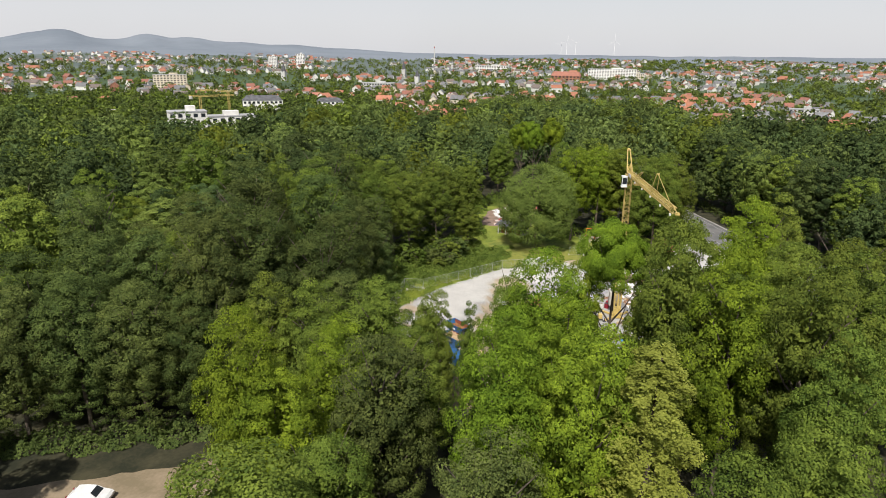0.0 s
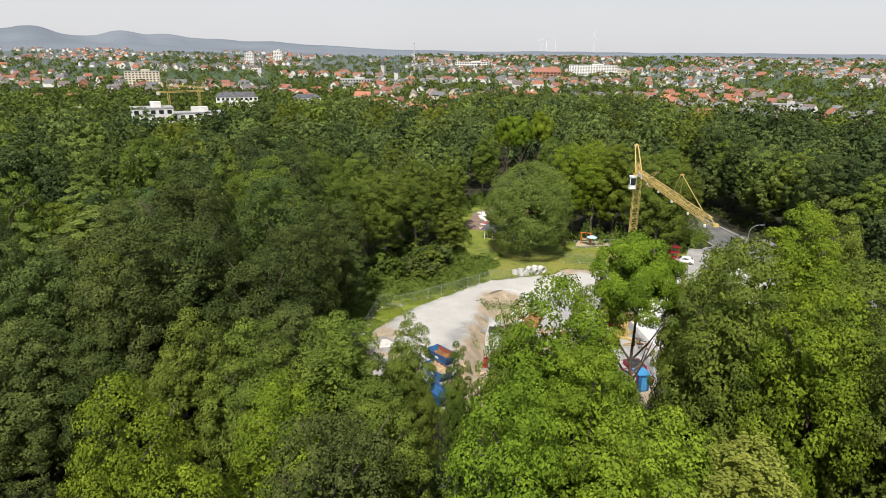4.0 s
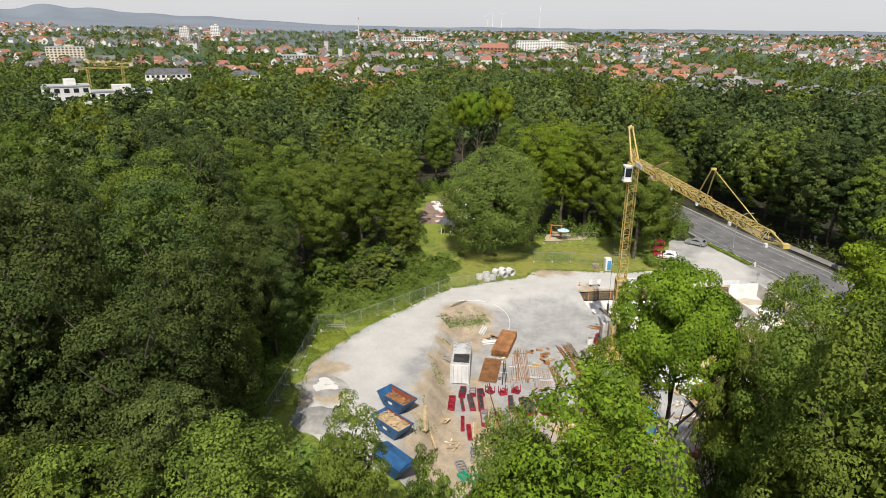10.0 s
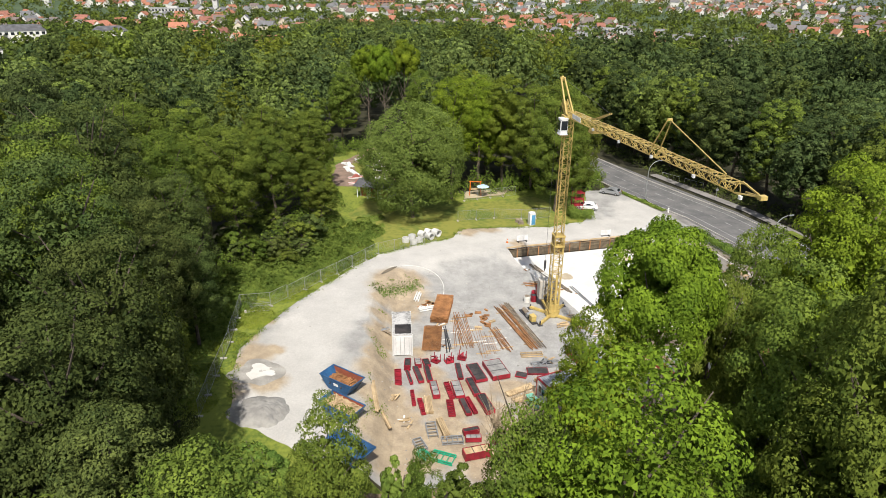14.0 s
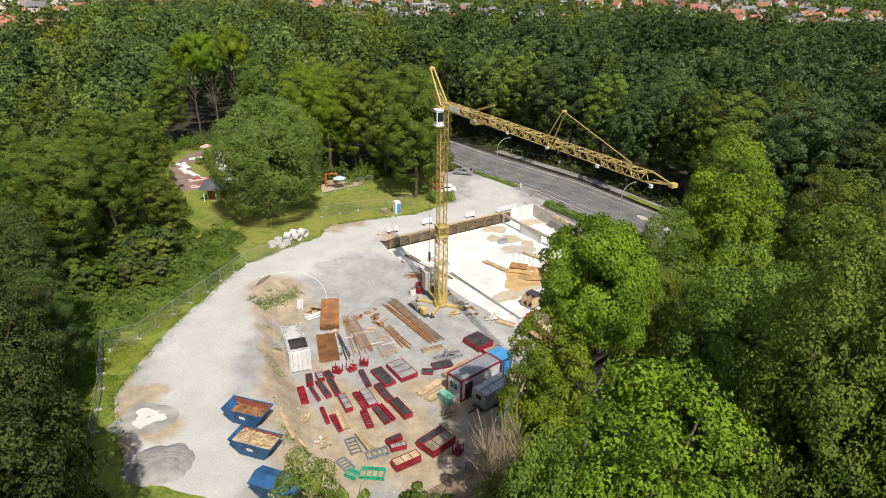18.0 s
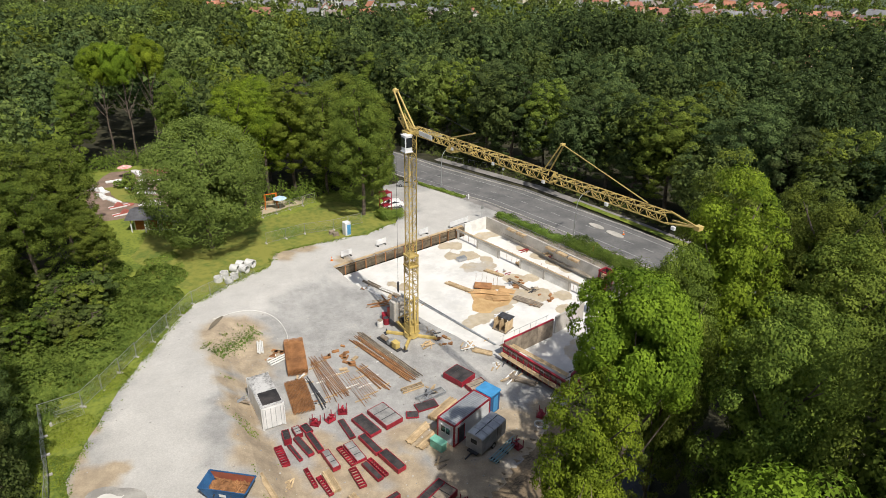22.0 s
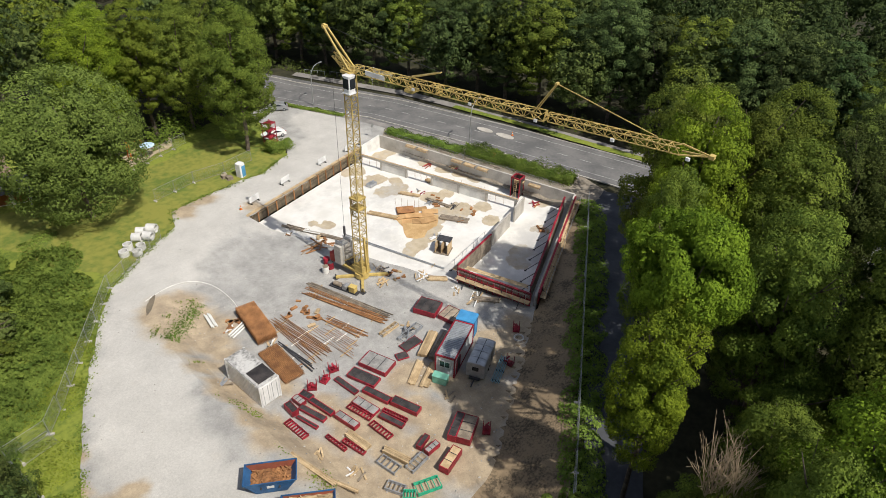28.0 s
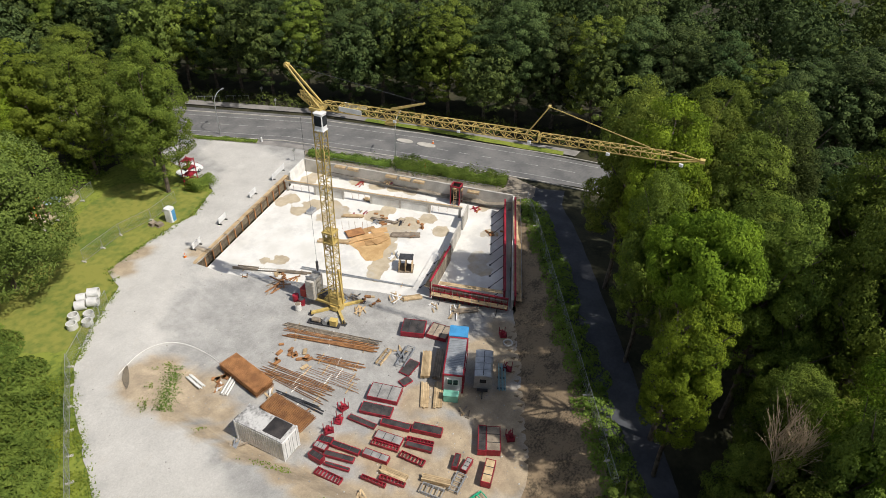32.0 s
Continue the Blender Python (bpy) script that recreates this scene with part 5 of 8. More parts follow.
red_forms((8.9, -9.4), (11.9, -19.1), FLOOR_Z, 2.1, deck=True)
red_forms((12.5, -19.7), (34.9, -8.2), 0.6, 2.3, deck=True)
red_forms((33.9, -7.0), (13.1, -18.0), FLOOR_Z, 2.1)
red_forms((18.0, -6.6), (9.4, -8.8), FLOOR_Z, 2.0, deck=True)


def planks(name, label, m, L, width, n, thick, material, group="timber", cross=True):
    """Boards laid side by side on two bearers."""
    e = empty(name, m)
    base = 0.0
    if cross:
        for x in (-L * 0.3, L * 0.3):
            part("bearer", Geo().box((x, 0, 0.05), (0.1, width + 0.1, 0.1)), TIMBER_OLD, e)
        base = 0.1
    w = width / n
    for i in range(n):
        s = rnd.uniform(-0.12, 0.12)
        part("board", Geo().box((s, -width / 2 + w * (i + 0.5), base + thick / 2 + rnd.uniform(0, 0.02)), (L * rnd.uniform(0.93, 1), w * 0.88, thick)), material, e)
    return tagged(e, label, "timber", group)


# scaffold boards on top of the forms
for (x0, y0, x1, y1, z) in ((9.7, -9.8, 12.7, -18.0, 2.1), (13.7, -19.2, 23.7, -14.1, 2.15), (23.9, -14.0, 34.1, -8.6, 2.3)):
    m, L = mid_pose(x0, y0, x1, y1, z)
    planks("scaffold_walkway", "pale timber walkway boards on the wall forms", m, L, 0.7, 3, 0.05, TIMBER, "walkways", False)

# inner walls
wall_run("wall_inner_1", (18.6, -6.0), (24.4, -4.2), FLOOR_Z, 2.0, 2.0, 0.25, CONCRETE, "fresh concrete inner wall")
wall_run("wall_inner_2", (25.8, -3.8), (29.2, -2.7), FLOOR_Z, 2.0, 2.0, 0.25, CONCRETE, "fresh concrete inner wall")


def inner_beam():
    a, b = Vector((19.6, 27.2)), Vector((28.9, -2.0))
    m, L = mid_pose(a.x, a.y, b.x, b.y, FLOOR_Z)
    e = empty("concrete_beam_row", m)
    part("beam", Geo().box((0, 0, 1.75), (L, 0.32, 0.36)), CONCRETE, e, "long pale concrete beam with a dusty top")
    part("timber_capping", Geo().box((0, 0, 1.96), (L, 0.26, 0.05)), TIMBER, e)
    for i in range(7):
        part("column", Geo().box((-L / 2 + 0.4 + i * (L - 0.8) / 6, 0, 0.78), (0.35, 0.3, 1.57)), CONCRETE, e)
    for i in (1, 3, 4):
        part("infill_wall", Geo().box((-L / 2 + 0.4 + (i + 0.5) * (L - 0.8) / 6, 0.02, 0.75), ((L - 0.8) / 6 - 0.4, 0.2, 1.5)), CLADDING, e, "white infill wall")
    tagged(e, "row of concrete columns carrying a long beam", "beam")


inner_beam()


def stair_frame():
    e = empty("stair_shaft_form", Matrix.Translation((32.3, 1.2, FLOOR_Z)) @ Matrix.Rotation(-1.35, 4, "Z"))
    for x in (-0.75, 0.75):
        for y in (-0.7, 0.7):
            part("corner_post", Geo().box((x, y, 1.7), (0.14, 0.14, 3.4)), RED, e)
    part("panel", Geo().box((0, 0.72, 1.7), (1.4, 0.05, 3.3)), DARKPLY, e)
    part("panel", Geo().box((-0.72, 0, 1.7), (0.05, 1.4, 3.3)), DARKPLY, e)
    part("panel", Geo().box((0.72, 0, 1.7), (0.05, 1.4, 3.3)), DARKPLY, e)
    part("top_ring", Geo().box((0, 0.75, 3.4), (1.7, 0.16, 0.2)).box((0, -0.75, 3.4), (1.7, 0.16, 0.2)).box((0.75, 0, 3.4), (0.16, 1.34, 0.2)).box((-0.75, 0, 3.4), (0.16, 1.34, 0.2)), RED, e)
    g = Geo().beam((-0.2, -0.85, 0), (-0.2, -0.78, 3.3), 0.06).beam((0.25, -0.85, 0), (0.25, -0.78, 3.3), 0.06)
    for i in range(9):
        g.beam((-0.2, -0.84, 0.3 + 0.34 * i), (0.25, -0.84, 0.3 + 0.34 * i), 0.045)
    part("ladder", g, TIMBER, e)
    tagged(e, "red and dark square shaft form with a ladder", "formwork")


stair_frame()

# stains and sheets on the slab
OSB = mat("osb_orange", (0.58, 0.36, 0.17), (0.42, 0.25, 0.11), 0.8, 0.7, vary=0.2)
for k, (x, y, a) in enumerate(((14.4, 6.6, 0.62), (16.2, 8.6, 0.55), (17.6, 8.2, 0.7), (15.4, 5.4, 0.5), (17.2, 6.2, 0.8), (18.4, 6.6, 0.45), (14.0, 8.2, 0.75), (16.4, 4.8, 0.95), (15.6, 7.2, 0.6))):
    single("shuttering_sheet", Geo().box((0, 0, 0), (2.5, 1.25, 0.022)), OSB, "orange-brown shuttering sheet lying on the slab", "board", "shuttering sheets", m=Matrix.Translation((x, y, FLOOR_Z + 0.02 + 0.024 * k)) @ Matrix.Rotation(a - 1.2, 4, "Z"))
mat_pile = empty("rusty_mat", Matrix.Translation((15.6, 9.2, FLOOR_Z + 0.24)) @ Matrix.Rotation(-0.55, 4, "Z"))
for k in range(3):
    part("steel_sheet", Geo().box((0.05 * k, -0.04 * k, 0.03 + 0.05 * k), (2.6, 1.9, 0.03)), RUST, mat_pile)
tagged(mat_pile, "small stack of rusty sheets on the shuttering boards", "steel sheets")


# ---- loose things of the yard ----
def form_panel(x0, y0, x1, y1, width, face, height=0.22, ribs=True, label="dark formwork panel with a red steel frame lying on the ground", z=None):
    """A framed formwork panel lying flat between two ends."""
    m, L = mid_pose(x0, y0, x1, y1, z)
    e = empty("formwork_panel", m)
    for x in (-L * 0.3, L * 0.3):
        part("bearer", Geo().box((x, 0, 0.05), (0.1, width + 0.15, 0.1)), TIMBER_OLD, e)
    for y in (-width / 2, width / 2):
        part("side_rail", Geo().box((0, y, 0.1 + height / 2), (L, 0.07, height)), RED, e)
    for x in (-L / 2 + 0.035, L / 2 - 0.035):
        part("end_rail", Geo().box((x, 0, 0.1 + height / 2), (0.07, width - 0.08, height)), RED, e)
    if face is None:
        k = max(3, int(L / 0.35))
        for i in range(1, k):
            part("rib", Geo().box((-L / 2 + L * i / k, 0, 0.1 + height * 0.6), (0.07, width - 0.08, height * 0.7)), RED, e)
    else:
        part("face", Geo().box((0, 0, 0.1 + height * 0.93), (L - 0.16, width - 0.1, 0.05)), face, e)
        if ribs:
            for x in (-L / 6, L / 6):
                part("rib", Geo().box((x, 0, 0.1 + height + 0.012), (0.06, width - 0.1, 0.03)), DARKSTEEL, e)
    return tagged(e, label, "formwork", "formwork panels in the yard")


RP = "bright red steel formwork frame lying on the ground"
form_panel(-13.0, -13.2, -12.6, -16.4, 0.6, DARKPLY)
form_panel(-11.7, -16.5, -10.8, -19.6, 0.75, DARKPLY, 0.4)
form_panel(-10.5, -19.7, -9.5, -22.7, 0.95, DARKPLY, 0.5)
form_panel(-11.3, -13.5, -10.2, -16.8, 1.35, DARKPLY, 0.35, label="wide black-faced formwork panel with red edges")
form_panel(-9.0, -12.9, -7.9, -16.2, 2.1, GREYPLY, 0.55, label="stack of grey-faced panels in a red steel frame")
form_panel(-18.0, -14.1, -17.1, -17.2, 0.6, DARKPLY, 0.3)
form_panel(-16.7, -14.0, -16.1, -17.1, 0.6, DARKPLY, 0.35)
form_panel(-15.8, -17.4, -15.3, -20.1, 0.75, GREYPLY, 0.5, label="grey formwork panel stack with red sides")
form_panel(-14.3, -17.2, -13.6, -20.1, 0.55, None, 0.25, label=RP)
form_panel(-13.3, -17.0, -12.7, -19.9, 1.0, GREYPLY, 0.3, label="dusty grey formwork panel on bearers")
form_panel(-12.0, -20.0, -11.1, -22.7, 0.4, None, 0.3, label=RP)
form_panel(-12.6, -20.3, -11.8, -23.0, 0.6, DARKPLY, 0.3)
form_panel(-13.9, -20.5, -13.6, -23.2, 0.7, None, 0.25, label="red ladder-like steel frame lying on the ground")
form_panel(-18.9, -13.1, -18.9, -14.7, 0.7, DARKPLY, 0.7)
form_panel(-17.8, -12.7, -17.6, -14.1, 0.7, GREYPLY, 0.5)
form_panel(-18.9, -14.9, -18.2, -17.5, 0.32, DARKPLY, 0.25)
form_panel(-20.0, -14.8, -19.7, -17.7, 0.75, None, 0.3, label="faded pinkish red ladder frame on the ground")
form_panel(-16.9, -12.5, -16.5, -13.9, 0.75, DARKPLY, 0.3)
form_panel(-18.1, -18.9, -17.7, -21.5, 0.35, None, 0.3, label=RP)
form_panel(-17.2, -20.4, -16.6, -23.0, 0.45, None, 0.3, label=RP)
form_panel(-12.5, -26.0, -10.9, -25.5, 0.5, DARKPLY, 0.5)
form_panel(-12.3, -26.9, -10.7, -26.8, 0.6, GREYPLY, 0.5)
form_panel(-9.5, -27.4, -6.7, -25.9, 0.8, DARKPLY, 0.8, label="dark rack of formwork parts with red ends")
form_panel(-8.9, -28.4, -6.2, -26.9, 1.4, TIMBER_OLD, 0.8, label="steel rack loaded with brown timber boards")
form_panel(-12.5, -29.5, -9.9, -28.7, 0.95, TIMBER, 0.8, label="red steel crate topped with pale timber")
form_panel(1.4, -9.9, 2.6, -12.5, 2.4, DARKPLY, 0.7, label="large square black-topped box with red sides")
form_panel(3.0, -12.9, 3.5, -15.4, 2.3, TIMBER_OLD, 0.5, label="square red-edged panel with a rusty brown face")
form_panel(-4.8, -14.5, -2.3, -14.4, 1.3, DARKPLY, 0.12, label="flat black sheet lying on the gravel")
form_panel(-6.2, -15.1, -4.9, -15.5, 1.0, DARKPLY, 0.12, label="flat dark sheet lying on the gravel")


def board_stack(x0, y0, x1, y1, width, n, label="stack of pale sawn boards on bearers", thick=0.12, material=TIMBER, z=None):
    m, L = mid_pose(x0, y0, x1, y1, z)
    return planks("board_stack", label, m, L, width, n, thick, material)


board_stack(-16.4, -20.0, -16.0, -22.9, 0.9, 6, thick=0.3)
board_stack(-15.0, -23.8, -14.1, -26.6, 0.7, 4, "stack of pinkish planks", 0.4)
board_stack(-7.6, -19.2, -4.4, -17.2, 0.9, 5, "loose pale planks on the ground", 0.1, TIMBER, None)
board_stack(-6.9, -20.4, -3.5, -18.5, 1.0, 5, "loose pale planks on the ground", 0.1)
board_stack(-4.0, -16.9, -0.3, -14.8, 1.1, 8, "neat stack of yellow sawn timber", 0.35)
board_stack(-3.5, -18.0, 0.7, -16.0, 0.9, 8, "stack of brown weathered timber", 0.4, TIMBER_OLD)
board_stack(-22.4, -19.5, -21.2, -25.0, 0.5, 3, "loose planks on the brown earth", 0.12)
board_stack(-21.5, -22.5, -19.8, -26.4, 0.4, 3, "loose pale planks on the brown earth", 0.12)
board_stack(7.6, -13.4, 9.8, -16.0, 0.8, 4, "grey weathered planks beside the wall forms", 0.2, TIMBER_OLD)
board_stack(6.2, -6.6, 8.0, -8.4, 0.9, 6, "heap of short pale planks beside the slab", 0.15)
for (x0, y0, x1, y1, w, n) in ((11.0, 12.5, 13.4, 8.2, 0.9, 6), (18.5, 14.0, 20.2, 11.0, 0.8, 4), (20.5, 9.8, 21.6, 5.4, 0.5, 3), (18.4, 4.4, 20.8, 0.6, 1.2, 6), (24.6, 14.5, 25.4, 10.8, 0.9, 4)):
    board_stack(x0, y0, x1, y1, w, n, "boards and shutters lying on the slab", 0.18, rnd.choice((TIMBER, TIMBER_OLD)))


def bars(x0, y0, x1, y1, n, width, label, material=RUST, r=0.035, layers=1, name="steel_bar_bundle"):
    """Long bars laid side by side on timber bearers."""
    m, L = mid_pose(x0, y0, x1, y1)
    e = empty(name, m)
    for i in range(3):
        part("bearer", Geo().box((-L * 0.38 + i * L * 0.38, rnd.uniform(-0.1, 0.1), 0.05), (0.1, width + 0.5, 0.1)), CLADDING if i == 1 else TIMBER, e)
    for k in range(layers):
        for i in range(n):
            y = -width / 2 + width * (i + 0.5) / n + rnd.uniform(-0.03, 0.03)
            s, w = rnd.uniform(-0.5, 0.5), rnd.uniform(-0.16, 0.16)
            part("bar", Geo().beam((-L / 2 + s, y - w, 0.1 + r + 2 * r * k), (L / 2 + s, y + w, 0.1 + r + 2 * r * k), 2 * r), material, e)
    return tagged(e, label, "steel bars", "reinforcing steel in the yard")


bars(-5.9, 2.6, -2.3, -9.1, 6, 0.8, "long brown beams on bearers", TIMBER_OLD, r=0.04)
bars(-6.6, 2.0, -2.9, -9.2, 5, 0.6, "long rusty reinforcing bars on bearers", r=0.03)
bars(-7.4, 1.2, -3.4, -9.4, 6, 0.7, "long rusty reinforcing bars on bearers", r=0.045)
bars(-8.3, -4.3, -6.6, -9.8, 8, 1.2, "rusty reinforcing bars on bearers", r=0.03)
bars(-12.7, -0.6, -11.4, -9.3, 8, 1.7, "long rusty bars fanned out on bearers", r=0.032)
bars(-13.3, -1.6, -12.7, -9.6, 5, 1.0, "long rusty bars fanned out on bearers", r=0.03)
bars(-9.2, -6.0, -8.4, -10.5, 5, 1.3, "thin rusty rods spread on the gravel", r=0.02)
bars(-10.6, -4.0, -9.6, -11.5, 4, 1.2, "thin grey rods spread on the gravel", RUST, 0.018)
bars(-14.6, -4.6, -14.0, -10.2, 5, 0.6, "dark steel bars beside the mats", DARKSTEEL, 0.045)
bars(4.6, 9.6, 10.0, -6.0, 3, 0.4, "pale steel rails along the slab edge", STEEL, 0.05)
# brown bars laid here stand in for the streaks of the jib's shadow
bars(-0.5, 17.6, 4.2, 8.0, 4, 0.7, "brown bars along the slab edge drawn for the jib's shadow streaks", TIMBER_OLD, 0.07)


def mat_stack(x0, y0, x1, y1, width, layers, z0, label):
    """Welded reinforcement mats stacked on blocks."""
    m, L = mid_pose(x0, y0, x1, y1)
    e = empty("mat_stack", m)
    for x in (-L * 0.4, 0, L * 0.4):
        part("block", Geo().box((x, 0, z0 / 2), (0.15, width, z0)), TIMBER_OLD, e)
    for k in range(layers):
        g = Geo()
        z = z0 + 0.02 + 0.11 * k
        j = rnd.uniform(-0.05, 0.05)
        for i in range(int(L / 0.16)):
            g.box((-L / 2 + 0.16 * i, j, z + 0.03), (0.055, width, 0.03))
        for i in range(int(width / 0.15) + 1):
            g.box((0, -width / 2 + 0.15 * i + j, z), (L, 0.05, 0.03))
        part("steel_mat", g, RUST, e)
    return tagged(e, label, "steel mats", "reinforcing steel in the yard")


mat_stack(-14.6, 3.2, -15.4, -3.4, 2.3, 9, 0.15, "high stack of rusty orange reinforcement mats")
mat_stack(-16.1, -4.5, -16.2, -10.4, 2.3, 3, 0.1, "low stack of rusty reinforcement mats")


def stirrups(x, y, n, spread, seed, label="scattered rusty bent stirrups on the gravel"):
    r = random.Random(seed)
    e = empty("stirrup_heap", Matrix.Translation((x, y, ground(x, y))))
    for i in range(n):
        a, s = r.uniform(0, 3.14), r.uniform(0.25, 0.5)
        c = Vector((r.uniform(-spread, spread), r.uniform(-spread, spread), 0.1))
        m = Matrix.Rotation(a, 3, "Z")
        part("stirrup", Geo().box(c, (s * 2, s * 0.9, 0.16), m, 0.05), RUST if r.random() < 0.75 else TIMBER, e)
    return tagged(e, label, "steel parts", "reinforcing steel in the yard")


stirrups(-10.2, -0.6, 9, 1.5, 1)
stirrups(-9.0, -3.2, 8, 1.3, 2)
stirrups(-16.8, 2.2, 7, 0.9, 3, "rusty drums and bent steel beside the mats")
stirrups(1.2, 10.5, 9, 1.6, 4, "rusty beams and offcuts beside the crane")
stirrups(3.4, -3.4, 8, 1.1, 5, "offcuts of timber and steel beside the crane base")
stirrups(20.5, 8.5, 8, 1.8, 6, "tools and offcuts scattered on the slab")
stirrups(22.6, 2.8, 7, 1.4, 7, "tools and offcuts scattered on the slab")
stirrups(28.4, -8.8, 6, 1.6, 8, "small tools scattered on the slab")


def red_prop_stack(x, y, seed):
    r = random.Random(seed)
    e = empty("prop_crate", Matrix.Translation((x, y, ground(x, y))) @ Matrix.Rotation(r.uniform(0, 3), 4, "Z"))
    part("crate_base", Geo().box((0, 0, 0.12), (1.0, 0.8, 0.14)), RED, e)
    for sx in (-0.45, 0.45):
        for sy in (-0.35, 0.35):
            part("post", Geo().box((sx, sy, 0.6), (0.07, 0.07, 0.85)), RED, e)
    for i in range(4):
        part("clamp", Geo().box((r.uniform(-0.3, 0.3), r.uniform(-0.2, 0.2), 0.3 + 0.13 * i), (0.6, 0.16, 0.1), Matrix.Rotation(r.uniform(0, 3), 3, "Z")), RED, e)
    tagged(e, "red steel crate of formwork clamps", "crate", "red crates in the yard")


for i, (x, y) in enumerate(((-15.6, -12.6), (-14.0, -12.6), (-12.4, -11.9), (-6.0, -28.8), (7.4, -20.8), (2.6, -24.0))):
    red_prop_stack(x, y, i)


def lattice_pallet(x0, y0, x1, y1, w, label, material):
    m, L = mid_pose(x0, y0, x1, y1)
    e = empty("steel_trestle", m)
    for y in (-w / 2, w / 2):
        part("rail", Geo().box((0, y, 0.35), (L, 0.09, 0.1)), material, e)
        part("rail", Geo().box((0, y, 0.09), (L, 0.09, 0.1)), material, e)
        for i in range(5):
            part("upright", Geo().box((-L / 2 + 0.05 + i * (L - 0.1) / 4, y, 0.22), (0.07, 0.07, 0.17)), material, e)
    for i in range(5):
        part("cross_bar", Geo().box((-L / 2 + 0.05 + i * (L - 0.1) / 4, 0, 0.36), (0.07, w - 0.1, 0.08)), material, e)
    tagged(e, label, "trestle", "trestles in the yard")


lattice_pallet(-5.2, -11.1, -2.5, -10.8, 0.6, "pale timber trestle on the gravel", TIMBER)
lattice_pallet(-4.1, -13.4, -0.7, -12.7, 1.0, "grey steel trestle with loose braces", STEEL)
lattice_pallet(-15.9, -24.4, -15.5, -26.6, 1.0, "galvanised mesh trestle frame", STEEL)
lattice_pallet(-14.7, -27.2, -12.5, -26.9, 0.9, "weathered rack of formwork props", STEEL)
lattice_pallet(-17.2, -27.0, -16.4, -28.6, 0.9, "small galvanised steel frame on the earth", STEEL)
lattice_pallet(-15.6, -29.2, -13.4, -30.0, 1.2, "bright green steel rack", GREEN)
lattice_pallet(-16.8, -28.8, -15.9, -29.6, 0.8, "bright green steel rack", GREEN)


# ---- containers and huts ----
def sea_container():
    e = empty("storage_container", Matrix.Translation((-19.95, -8.4, 0.14)) @ Matrix.Rotation(radians(-84.5), 4, "Z"))
    L, W, H = 6.06, 2.44, 2.85
    g = Geo().box((0, 0, H / 2 + 0.05), (L - 0.1, W - 0.14, H - 0.1))
    part("body", g, WHITE, e)
    rib = Geo().box((0, 0, 0), (0.14, 0.05, H - 0.3)).mesh("side_rib", WHITE)
    for s in (-1, 1):
        for i in range(20):
            part("side_rib", rib, None, e).location = (-L / 2 + 0.3 + i * (L - 0.6) / 19, s * (W / 2 - 0.045), H / 2)
    part("roof", Geo().box((0, 0, H + 0.035), (L - 0.1, W - 0.1, 0.05)), ROOFSHEET, e, "stained grey container roof")
    for x in (-L / 2 + 0.08, L / 2 - 0.08):
        for y in (-W / 2 + 0.08, W / 2 - 0.08):
            part("corner_post", Geo().box((x, y, H / 2 + 0.03), (0.18, 0.18, H + 0.06)), WHITE, e)
    for s in (-1, 1):
        d = part("door", Geo().box((L / 2 - 0.02, s * 0.58, H / 2), (0.06, 1.1, H - 0.3)), WHITE, e, "white double door leaf")
        for y in (0.25, 0.8):
            part("locking_bar", Geo().tube((L / 2 + 0.04, s * y, 0.2), (L / 2 + 0.04, s * y, H - 0.2), 0.025, 6), STEEL, d)
    # thin slab added as the dark stain on the roof's south half
    part("roof_tarpaulin", Geo().box((1.5, 0.1, H + 0.08), (2.2, 2.0, 0.04)), DARKPLY, e, "thin dark slab standing for the stained part of the roof")
    tagged(e, "white storage container with a dirty grey roof", "container")


sea_container()


